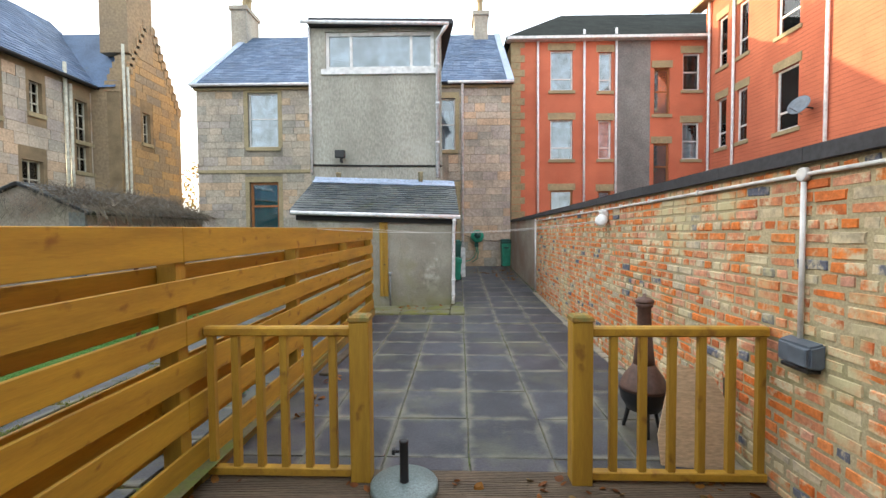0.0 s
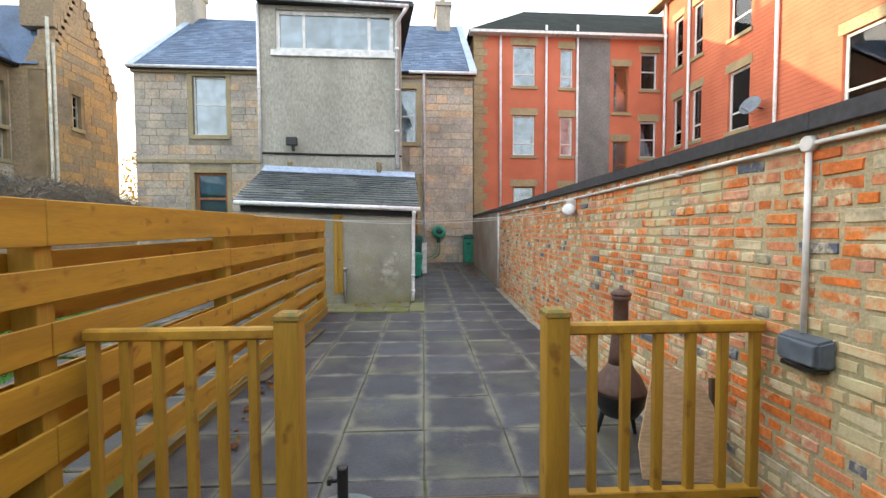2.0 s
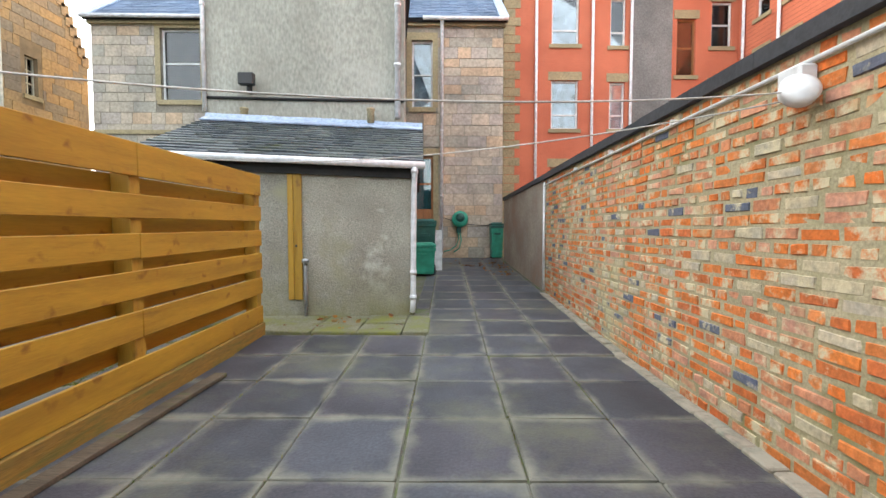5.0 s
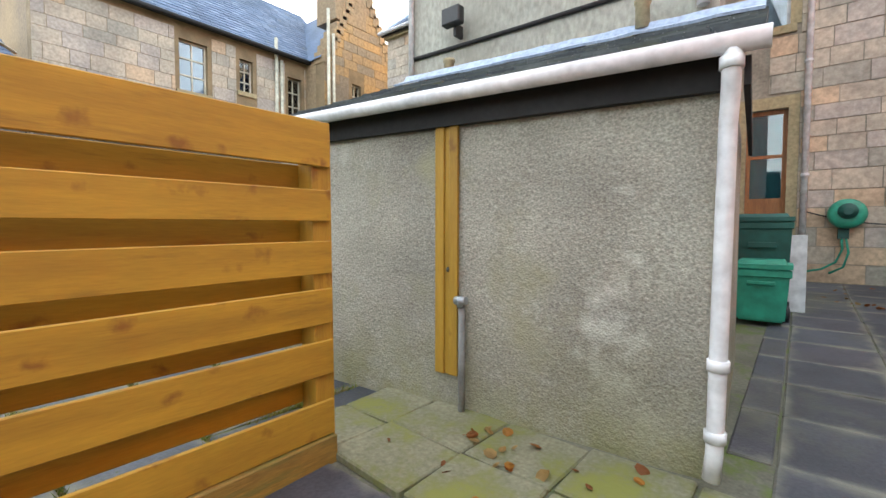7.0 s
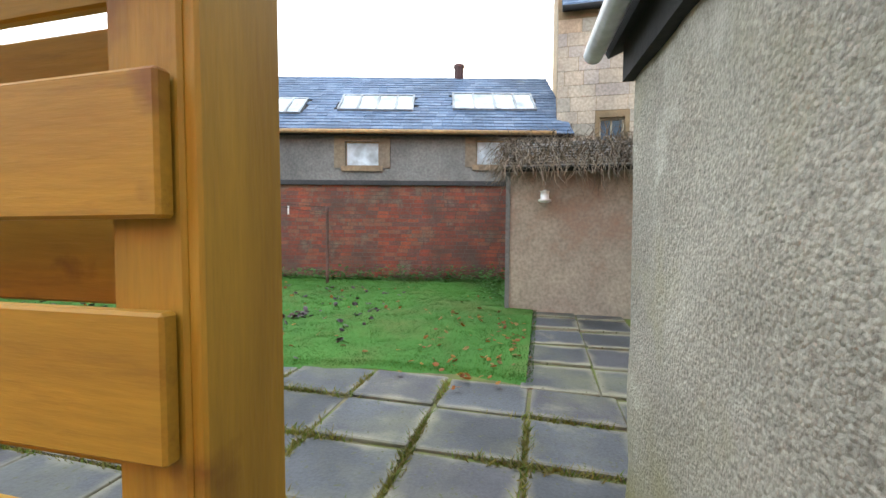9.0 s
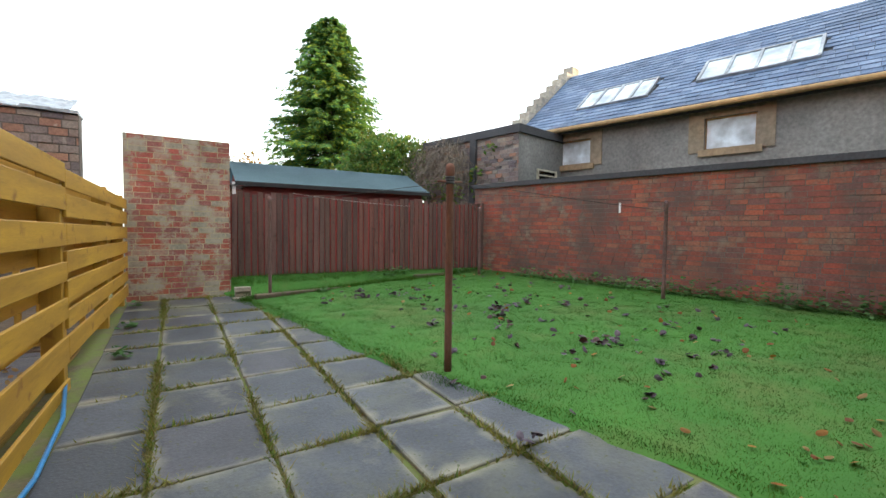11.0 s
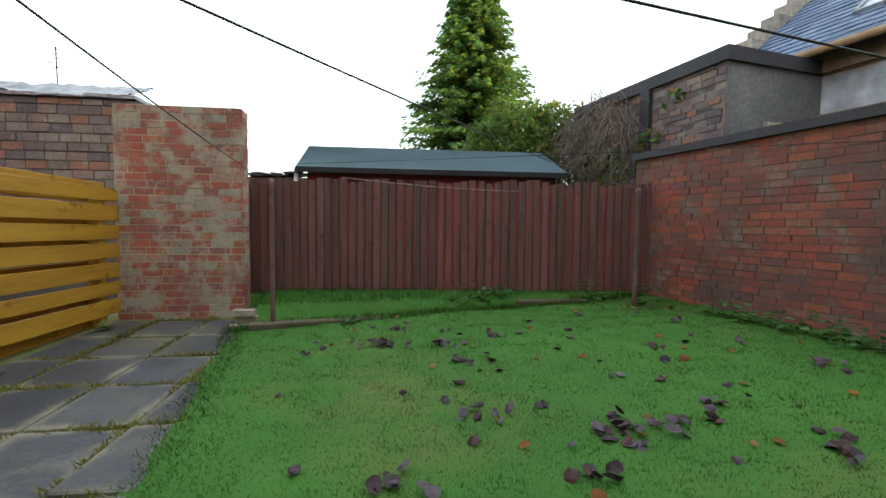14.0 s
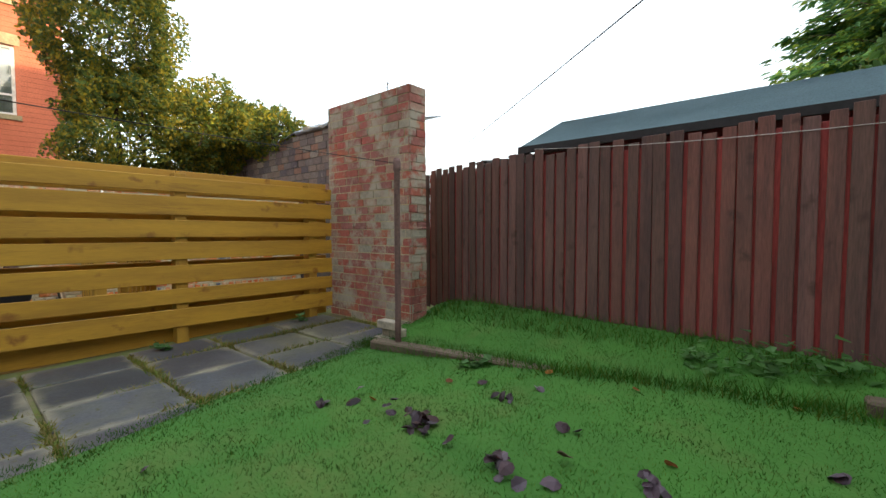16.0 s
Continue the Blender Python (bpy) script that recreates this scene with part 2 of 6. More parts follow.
M_PVC = mat("white_grey_pvc", (0.78, 0.78, 0.80), (0.70, 0.70, 0.73), rough=0.4, fine=10, bump=0)
M_WHITE = mat("white_upvc", (0.80, 0.80, 0.80), (0.72, 0.72, 0.72), rough=0.4, fine=8, bump=0)
M_CREAM = mat("cream_painted_iron", (0.60, 0.57, 0.46), rough=0.5, fine=8, bump=0)
M_BROWNWOOD = mat("varnished_brown_window_wood", (0.40, 0.16, 0.05), rough=0.5, fine=14, stretch=(5, 5, 0.6))
M_DARK = mat("black_bitumen", (0.025, 0.024, 0.025), rough=0.85, fine=20)
M_COPING = mat("dark_slate_coping", (0.05, 0.052, 0.06), (0.035, 0.036, 0.042), rough=0.75, fine=25)
M_BLACK = mat("black_plastic", (0.02, 0.02, 0.022), rough=0.45, bump=0)
M_GREY = mat("grey_plastic", (0.16, 0.20, 0.25), rough=0.5, bump=0, fine=10)
M_BROWNFENCE = mat("dark_brown_stained_fence", (0.105, 0.046, 0.036), (0.07, 0.032, 0.027), rough=0.8, fine=24, coarse=3, stretch=(6, 6, 0.5),
                   pieces=[(0.17, 0.075, 0.058), (0.135, 0.07, 0.055), (0.20, 0.078, 0.06), (0.155, 0.082, 0.066), (0.12, 0.06, 0.05), (0.185, 0.09, 0.075)], stain=(0.055, 0.03, 0.026), stain_at=(0.58, 0.7), knots=(0.06, 0.028, 0.022))
# red glimpsed through the back fence, put on strips added behind its gaps
M_GAPRED = mat("red_gap_fill", (0.40, 0.05, 0.045), (0.26, 0.035, 0.03), rough=0.8, fine=24, coarse=3, stretch=(6, 6, 0.5))
M_RUST = mat("rusty_iron", (0.20, 0.085, 0.05), (0.13, 0.06, 0.04), rough=0.85, fine=30, stretch=(1, 1, 0.4))
M_RUST_LT = mat("pinkish_rusty_pole", (0.22, 0.13, 0.12), rough=0.85, fine=30)
M_GREEN = mat("green_plastic", (0.03, 0.33, 0.22), (0.025, 0.26, 0.17), rough=0.45, fine=8, bump=0)
M_GREEN_DK = mat("dark_green_plastic", (0.018, 0.11, 0.09), rough=0.5, fine=8, bump=0)
M_SHED = mat("red_brown_shed_board", (0.20, 0.035, 0.03), rough=0.8)
M_FELT = mat("grey_green_roof_felt", (0.17, 0.27, 0.31), (0.14, 0.23, 0.265), rough=0.9, fine=60)
M_CEMENT = mat("grey_cement", (0.26, 0.26, 0.25), (0.16, 0.16, 0.155), rough=0.95, fine=16, coarse=0.8, stain=(0.30, 0.28, 0.25), stain_at=(0.58, 0.8))
# pale blind, its blue-white tone also painted with sky mirrored in the glass
M_BLIND = mat("sky_pale_window_blind", (0.76, 0.87, 0.96), rough=0.9, bump=0, fine=3)
M_ROOM = mat("dim_room", (0.22, 0.26, 0.29), rough=0.9, bump=0, coarse=0.8)
# teal board added behind the brown framed glass to colour it
M_TEAL = mat("teal_backing", (0.06, 0.24, 0.25), (0.04, 0.15, 0.17), rough=0.9, bump=0, fine=12, stretch=(4, 4, 0.3))
# blue sky mirrored in the school panes, painted on their backing
M_SKYREFLECT = mat("painted_sky_reflection", (0.20, 0.34, 0.52), (0.13, 0.22, 0.36), rough=0.9, bump=0, coarse=0.8)
M_BLUE = mat("blue_plastic_hose", (0.02, 0.22, 0.50), rough=0.4, bump=0)
M_CABLE = mat("pale_washing_line", (0.70, 0.66, 0.62), rough=0.6, bump=0)
M_CABLE_DK = mat("dark_cable", (0.03, 0.03, 0.03), rough=0.6, bump=0)
M_ALU = mat("grey_metal_sheet", (0.42, 0.45, 0.48), rough=0.45, metal=0.6, fine=10)
M_TERRA = mat("brown_cast_iron_stove", (0.14, 0.075, 0.055), (0.09, 0.05, 0.04), rough=0.6, fine=30)
M_PLY = mat("buff_plywood", (0.66, 0.48, 0.31), (0.56, 0.41, 0.26), rough=0.8, fine=14, stretch=(1, 5, 5))
M_GRANITE = mat("green_grey_granite", (0.20, 0.25, 0.25), (0.13, 0.17, 0.17), rough=0.35, fine=120, coarse=60, bump=0.05)


def glass_mat():
    m = bpy.data.materials.new("window_glass")
    m.use_nodes = True
    nt = m.node_tree
    nt.nodes.remove(nt.nodes["Principled BSDF"])
    tr, gl, mx = (nt.nodes.new("ShaderNode" + k) for k in ("BsdfTransparent", "BsdfGlossy", "MixShader"))
    tr.inputs[0].default_value, gl.inputs["Roughness"].default_value = (0.86, 0.90, 0.92, 1), 0.02
    fr = nt.nodes.new("ShaderNodeFresnel")
    fr.inputs[0].default_value = 1.95
    nt.links.new(fr.outputs[0], mx.inputs[0])
    nt.links.new(tr.outputs[0], mx.inputs[1])
    nt.links.new(gl.outputs[0], mx.inputs[2])
    nt.links.new(mx.outputs[0], nt.nodes["Material Output"].inputs[0])
    return m


M_GLASS = glass_mat()


def slab_mat(name, base, rim, half, spots=None):
    """Paving slab with a paler worn rim, in the slab's own coordinates."""
    m = mat(name, base, tuple(c * 0.62 for c in base), rough=0.62, fine=55, coarse=2.4, bump=0.35, bump_dist=0.004,
            pieces=[base, tuple(c * 0.8 for c in base), tuple(c * 1.18 for c in base), (base[0] * 1.08, base[1] * 0.98, base[2] * 0.98), tuple(c * 0.9 for c in base)],
            stain=rim, stain_at=(0.60, 0.85), stain_scale=1.6)
    nt = m.node_tree
    bsdf = nt.nodes["Principled BSDF"]
    col = bsdf.inputs["Base Color"].links[0].from_socket
    tc = nt.nodes.new("ShaderNodeTexCoord")
    ab = nt.nodes.new("ShaderNodeVectorMath")
    ab.operation = "ABSOLUTE"
    nt.links.new(tc.outputs["Object"], ab.inputs[0])
    sc = nt.nodes.new("ShaderNodeVectorMath")
    sc.operation = "MULTIPLY"
    sc.inputs[1].default_value = (1 / half[0], 1 / half[1], 0)
    nt.links.new(ab.outputs[0], sc.inputs[0])
    sx = nt.nodes.new("ShaderNodeSeparateXYZ")
    nt.links.new(sc.outputs[0], sx.inputs[0])
    mx = nt.nodes.new("ShaderNodeMath")
    mx.operation = "MAXIMUM"
    nt.links.new(sx.outputs[0], mx.inputs[0])
    nt.links.new(sx.outputs[1], mx.inputs[1])
    geo = nt.nodes.new("ShaderNodeNewGeometry")
    nz = noise_fac(nt, geo.outputs["Position"], 3.5, 0.25, 0.75, 6)
    ad = nt.nodes.new("ShaderNodeMath")
    ad.operation = "MULTIPLY_ADD"
    ad.inputs[1].default_value = 0.42
    nt.links.new(nz, ad.inputs[0])
    nt.links.new(mx.outputs[0], ad.inputs[2])
    r = nt.nodes.new("ShaderNodeMapRange")
    r.interpolation_type = "SMOOTHSTEP"
    r.inputs[1].default_value, r.inputs[2].default_value, r.inputs[4].default_value = 0.98, 1.36, 0.85
    nt.links.new(ad.outputs[0], r.inputs[0])
    col = ramp_mix(nt, r.outputs[0], col, rim)
    algae = noise_fac(nt, geo.outputs["Position"], 0.9, 0.5, 0.85, 7, (1, 1, 1), 0.65)
    col = ramp_mix(nt, algae, col, (0.15, 0.15, 0.085))
    if spots:
        col = ramp_mix(nt, noise_fac(nt, geo.outputs["Position"], 28.0, 0.63, 0.69, 3), col, spots)
    nt.links.new(col, bsdf.inputs["Base Color"])
    return m


M_SLAB = slab_mat("slate_grey_paving", (0.070, 0.072, 0.088), (0.225, 0.215, 0.165), (0.30, 0.326))
M_SLAB_GARDEN = slab_mat("wet_grey_garden_paving", (0.068, 0.075, 0.088), (0.26, 0.24, 0.17), (0.265, 0.30), (0.055, 0.06, 0.02))
M_ROOF_DK = mat("dark_green_grey_roof", (0.035, 0.04, 0.036), rough=1.0, fine=8, spec=0.1)
M_COAT = mat("brown_grey_wall_coat", (0.42, 0.36, 0.29), (0.30, 0.25, 0.21), rough=0.95, fine=25, coarse=1.2, stain=(0.34, 0.22, 0.16), stain_at=(0.5, 0.7))
M_BARK = mat("bark", (0.10, 0.07, 0.05), rough=0.95, fine=20, stretch=(1, 1, 0.3))


def leaf_mat(name, cols, rough=0.6, through_light=0.4):
    """Leaves picked from a few colours, that let some light through."""
    m = mat(name, cols[0], tuple(c * 0.55 for c in cols[0]), rough=rough, fine=6, coarse=0.9, bump=0, pieces=cols, piece_random="island", spec=0.3)
    nt = m.node_tree
    bsdf = nt.nodes["Principled BSDF"]
    tl, mx = nt.nodes.new("ShaderNodeBsdfTranslucent"), nt.nodes.new("ShaderNodeMixShader")
    nt.links.new(bsdf.inputs["Base Color"].links[0].from_socket, tl.inputs[0])
    mx.inputs[0].default_value = through_light
    nt.links.new(bsdf.outputs[0], mx.inputs[1])
    nt.links.new(tl.outputs[0], mx.inputs[2])
    nt.links.new(mx.outputs[0], nt.nodes["Material Output"].inputs[0])
    return m


M_CONIFER = leaf_mat("conifer_sprays", [(0.14, 0.30, 0.08), (0.19, 0.37, 0.08), (0.34, 0.46, 0.06), (0.10, 0.25, 0.09)], 0.6, 0.5)
M_BUSH = leaf_mat("bush_leaves", [(0.13, 0.26, 0.05), (0.18, 0.31, 0.05), (0.10, 0.21, 0.05), (0.26, 0.29, 0.05)], 0.5, 0.45)
M_IVY = leaf_mat("ivy_leaves", [(0.18, 0.25, 0.05), (0.32, 0.33, 0.04), (0.48, 0.40, 0.04), (0.13, 0.20, 0.06)], 0.5, 0.45)
M_AUTUMN = leaf_mat("autumn_leaves", [(0.40, 0.26, 0.04), (0.30, 0.16, 0.03), (0.45, 0.32, 0.06)])
M_GRASS = leaf_mat("grass_blades", [(0.040, 0.157, 0.013), (0.050, 0.168, 0.015), (0.037, 0.146, 0.013), (0.11, 0.172, 0.020), (0.043, 0.161, 0.013), (0.09, 0.162, 0.018)], 0.7, 0.55)
M_WEED = leaf_mat("weed_leaves", [(0.10, 0.24, 0.06), (0.14, 0.29, 0.10), (0.08, 0.20, 0.05)])
M_TUFT = leaf_mat("joint_moss_and_grass", [(0.24, 0.24, 0.04), (0.30, 0.26, 0.07), (0.16, 0.24, 0.035), (0.34, 0.29, 0.11)])
M_DEADLEAF = leaf_mat("dark_withered_leaves", [(0.045, 0.026, 0.034), (0.09, 0.06, 0.08), (0.13, 0.10, 0.125), (0.08, 0.035, 0.032), (0.10, 0.075, 0.098), (0.06, 0.034, 0.042)], 0.5, 0.12)
M_ORANGELEAF = leaf_mat("orange_fallen_leaves", [(0.32, 0.11, 0.025), (0.40, 0.17, 0.03), (0.25, 0.09, 0.03), (0.35, 0.22, 0.08)])
M_VINE = mat("dead_creeper_stems", (0.25, 0.20, 0.14), (0.16, 0.13, 0.10), rough=0.95, piece_random="island", pieces=[(0.25, 0.20, 0.14), (0.18, 0.15, 0.115), (0.30, 0.25, 0.18)], bump=0)


# ---- mesh helpers ----
def box(bm, x0, x1, y0, y1, z0, z1, m=None, taper=0.0):
    vs = [bm.verts.new(p) for p in ((x0, y0, z0), (x1, y0, z0), (x1, y1, z0), (x0, y1, z0),
                                    (x0 + taper, y0 + taper, z1), (x1 - taper, y0 + taper, z1), (x1 - taper, y1 - taper, z1), (x0 + taper, y1 - taper, z1))]
    if m is not None:
        for v in vs:
            v.co = m @ v.co
    for f in ((3, 2, 1, 0), (4, 5, 6, 7), (0, 1, 5, 4), (1, 2, 6, 5), (2, 3, 7, 6), (3, 0, 4, 7)):
        bm.faces.new([vs[i] for i in f])
    return vs


def soft_box(x0, x1, y0, y1, z0, z1, b=0.005, seg=1):
    bm = bmesh.new()
    box(bm, x0, x1, y0, y1, z0, z1)
    bmesh.ops.bevel(bm, geom=bm.edges[:], offset=b, segments=seg, affect="EDGES", profile=0.5)
    return bm


def turned(bm, profile, n=20, m=None):
    """A body of revolution about z from (radius, height) pairs."""
    rings = []
    for r, z in profile:
        ring = [bm.verts.new((r * math.cos(2 * math.pi * i / n), r * math.sin(2 * math.pi * i / n), z)) for i in range(n)]
        rings.append(ring)
    for a, b in zip(rings, rings[1:]):
        for i in range(n):
            f = bm.faces.new((a[i], a[(i + 1) % n], b[(i + 1) % n], b[i]))
            f.smooth = True
    bm.faces.new(rings[0][::-1])
    bm.faces.new(rings[-1])
    if m is not None:
        for ring in rings:
            for v in ring:
                v.co = m @ v.co


def tube(bm, pts, r, n=8):
    """A round pipe along points."""
    pts = [Vector(p) for p in pts]
    rings = []
    for i, p in enumerate(pts):
        d = (pts[min(i + 1, len(pts) - 1)] - pts[max(i - 1, 0)]).normalized()
        up = Vector((0, 0, 1)) if abs(d.z) < 0.9 else Vector((0, 1, 0))
        u = d.cross(up).normalized()
        w = d.cross(u)
        rings.append([bm.verts.new(p + r * (u * math.cos(2 * math.pi * k / n) + w * math.sin(2 * math.pi * k / n))) for k in range(n)])
    for a, b in zip(rings, rings[1:]):
        for i in range(n):
            f = bm.faces.new((a[i], a[(i + 1) % n], b[(i + 1) % n], b[i]))
            f.smooth = True
    bm.faces.new(rings[0][::-1])
    bm.faces.new(rings[-1])


def to_mesh(name, bm, material):
    bmesh.ops.recalc_face_normals(bm, faces=bm.faces[:])
    me = bpy.data.meshes.new(name)
    bm.to_mesh(me)
    bm.free()
    me.materials.append(material)
    return me


def part(name, bm, material, parent=None, label="", m=None):
    ob = new(name, to_mesh(name, bm, material))
    if m is not None:
        ob.matrix_basis = m
    if parent is not None:
        ob.parent = parent
    if label:
        ob["label"] = label
    return ob


def piece(name, me, parent, m):
    ob = new(name, me)
    ob.matrix_basis = m
    ob.parent = parent
    return ob


def thing(name, m, label, category, group="", kind=""):
    ob = new(name)
    ob.matrix_basis = m
    ob.empty_display_size = 0.2
    return tagged(ob, label, category, group, kind)


def bm_box(*a, **k):
    bm = bmesh.new()
    box(bm, *a, **k)
    return bm


def pierced(bm, w, h, thick, holes, x0=0.0, z0=0.0):
    """A wall from x0 to x0+w, front at y=0, with openings (xa, xb, za, zb) through it."""
    xs = sorted({x0, x0 + w, *[min(max(v, x0), x0 + w) for q in holes for v in q[:2]]})
    zs = sorted({z0, z0 + h, *[min(max(v, z0), z0 + h) for q in holes for v in q[2:4]]})
    for xa, xb in zip(xs, xs[1:]):
        for za, zb in zip(zs, zs[1:]):
            if not any(q[0] < (xa + xb) / 2 < q[1] and q[2] < (za + zb) / 2 < q[3] for q in holes):
                box(bm, xa, xb, 0, thick, za, zb)
    bmesh.ops.remove_doubles(bm, verts=bm.verts[:], dist=0.0001)
    twins = {}
    for f in bm.faces:
        c = f.calc_center_median()
        twins.setdefault((round(c.x, 3), round(c.y, 3), round(c.z, 3)), []).append(f)
    bmesh.ops.delete(bm, geom=[f for fs in twins.values() if len(fs) > 1 for f in fs], context="FACES")


def courses(bm, w, h, holes, lo, hi, proud, gap=0.012, x0=0.0, z0=0.0, length=(0.3, 0.7), rnd=None, uneven=0.004):
    """Blocks laid in courses on the front (y=0) of a wall, leaving out the openings."""
    rnd = rnd or random
    z, row = z0, 0
    while z < z0 + h - 0.02:
        ch = min(rnd.uniform(lo, hi), z0 + h - z)
        x = x0 - (rnd.uniform(0, length[0]))
        while x < x0 + w - 0.01:
            ln = rnd.uniform(*length)
            spans = [(max(x, x0), min(x + ln, x0 + w))]
            for q in holes:
                if q[2] < z + ch - 0.01 and q[3] > z + 0.01:
                    out = []
                    for a, b in spans:
                        if q[1] <= a or q[0] >= b:
                            out.append((a, b))
                        else:
                            if q[0] > a:
                                out.append((a, q[0]))
                            if q[1] < b:
                                out.append((q[1], b))
                    spans = out
            for a, b in spans:
                if b - a > 0.03:
                    d = proud + rnd.uniform(-uneven, uneven)
                    box(bm, a + gap / 2, b - gap / 2, -d, 0.01, z + gap / 2, z + ch - gap / 2)
            x += ln
        z += ch
        row += 1


def slates(bm, w, slope, course=0.22, width=0.28, lift=0.012, x0=0.0, holes=(), rnd=None, cut=None):
    """Slate courses on a plane: local x along the eaves, y up the slope, z outward. cut(y) gives the x range left on a hip."""
    rnd = rnd or random
    k, y = 0, 0.0
    while y < slope - 0.02:
        xa, xb = cut(y) if cut else (x0, x0 + w)
        x = xa - (width / 2 if k % 2 else 0)
        while x < xb:
            a, b = max(x, xa), min(x + width * rnd.uniform(0.9, 1.1), xb)
            x = x + width if b == x else max(b, a + 0.01)
            if b - a < 0.03 or any(q[0] < (a + b) / 2 < q[1] and q[2] < y + course / 2 < q[3] for q in holes):
                continue
            t = lift * rnd.uniform(0.7, 1.5)
            top = min(y + course * 1.35, slope)
            j = rnd.uniform(-0.012, 0.012)
            vs = [bm.verts.new(p) for p in ((a + 0.004, y + j, 0.0), (b - 0.004, y + j, 0.0), (b - 0.004, y + j, t + 0.01), (a + 0.004, y + j, t + 0.01), (b - 0.004, top, 0.004), (a + 0.004, top, 0.004))]
            bm.faces.new((vs[0], vs[1], vs[2], vs[3]))
            bm.faces.new((vs[3], vs[2], vs[4], vs[5]))
            bm.faces.new((vs[0], vs[3], vs[5]))
            bm.faces.new((vs[1], vs[4], vs[2]))
        y += course
        k += 1


def window(parent, m, x, z, w, h, frame_mat=None, bars_x=(), bars_z=(0.5,), sill=True, lintel=None, back=None, depth=0.09, sash=0.055, trim=None, label="", glass=None):
    """A window in an opening of a wall whose front is at local y=0."""
    frame_mat, back = frame_mat or M_WHITE, back or M_BLIND
    bm = bmesh.new()
    s, d0, d1 = sash, depth, depth + 0.06
    box(bm, x, x + s, d0, d1, z, z + h)
    box(bm, x + w - s, x + w, d0, d1, z, z + h)
    box(bm, x + s, x + w - s, d0, d1, z, z + s)
    box(bm, x + s, x + w - s, d0, d1, z + h - s, z + h)
    for f in bars_z:
        box(bm, x + s, x + w - s, d0 + 0.005, d1 - 0.005, z + h * f - s * 0.4, z + h * f + s * 0.4)
    for f in bars_x:
        box(bm, x + w * f - s * 0.4, x + w * f + s * 0.4, d0 + 0.008, d1 - 0.008, z + s, z + h - s)
    fr = part("window_frame", bm, frame_mat, parent, label, m)
    g = part("pane", bm_box(x + s, x + w - s, d0 + 0.03, d0 + 0.036, z + s, z + h - s), glass or M_GLASS, fr)
    g.visible_shadow = False
    # flat board behind the glass; its colour sets what the pane shows
    part("pane_backing", bm_box(x + 0.005, x + w - 0.005, d0 + 0.062, d0 + 0.07, z + 0.01, z + h - 0.01), back, fr)
    if sill:
        part("window_sill", bm_box(x - 0.1, x + w + 0.1, -0.06, depth, z - 0.14, z), trim or M_STONE_TRIM, fr)
    if lintel:
        part("lintel", bm_box(x - 0.12, x + w + 0.12, -0.025, 0.02, z + h, z + h + lintel), trim or M_STONE_TRIM, fr)
    return fr


def downpipe(name, m, pts, r=0.034, material=None, label="grey white plastic rainwater downpipe fixed to the wall", brackets=()):
    th = thing(name, m, label, "downpipe")
    bm = bmesh.new()
    tube(bm, pts, r, 10)
    part("pipe", bm, material or M_PVC, th)
    for b in brackets:
        bm = bmesh.new()
        tube(bm, [(b[0], b[1], b[2] - 0.025), (b[0], b[1], b[2] + 0.025)], r * 1.25, 10)
        part("pipe_bracket", bm, material or M_PVC, th)
    return th


# ---- the ground ----
YARD = pose(0, 0, 0, 0, 0, -1.43)          # the patio, its fence and its wall lie a little askew
WALL_IN, FENCE_R, FENCE_L = 1.97, -1.71, -1.88


def patio_z(y):
    return max(0.0, (y - 7.5) * 0.033)


def lawn_z(x, y):
    return 0.2 - 0.022 * y + 0.035 * max(0.0, -x - 3.0)


def lawn_edge(y):
    return float(np.interp(y, [0, 1.5, 2.5, 3.3, 4.1, 5.0, 5.7, 6.7, 7.4, 8.1, 9.5], [-3.0, -3.06, -3.36, -3.5, -3.63, -3.8, -4.0, -4.3, -4.5, -4.54, -4.48])) + 0.06 * noise.noise((y * 2.1, 3.3, 0)) + 0.025 * noise.noise((y * 9.0, 1.3, 0))


def sheet(name, xs, ys, z, material, label, category, kind="structure"):
    bm = bmesh.new()
    grid = [[bm.verts.new((x, y, z(x, y))) for x in xs] for y in ys]
    for a, b in zip(grid, grid[1:]):
        for i in range(len(xs) - 1):
            f = bm.faces.new((a[i], a[i + 1], b[i + 1], b[i]))
            f.smooth = True
    return tagged(part(name, bm, material), label, category, "", kind)


sheet("ground", np.linspace(-600, 600, 13), np.linspace(-600, 600, 13), lambda x, y: -0.10, M_GROUND, "bare brown earth reaching out under the whole place", "ground")
patio = sheet("patio_bed", np.linspace(-1.75, 2.1, 8), np.linspace(2.9, 17.4, 40), lambda x, y: patio_z(y) - 0.014, M_JOINT, "sandy mossy joints under the grey patio slabs", "paving")
patio.matrix_basis = YARD
path_bed = sheet("garden_path_bed", np.linspace(-12.0, -1.55, 40), np.linspace(-1.0, 14.0, 50), lambda x, y: min(lawn_z(x, y), 2) - 0.016, M_SOIL, "soil with grass and moss under the garden slabs", "soil")

# lawn sheet with an uneven edge
bm = bmesh.new()
LAWN_YS = np.linspace(0.2, 8.75, 120)
rows = []
for y in LAWN_YS:
    xe = lawn_edge(y)
    xw = -10.2
    rows.append([bm.verts.new((xe + (xw - xe) * f, y, 0)) for f in np.linspace(0, 1, 90)])
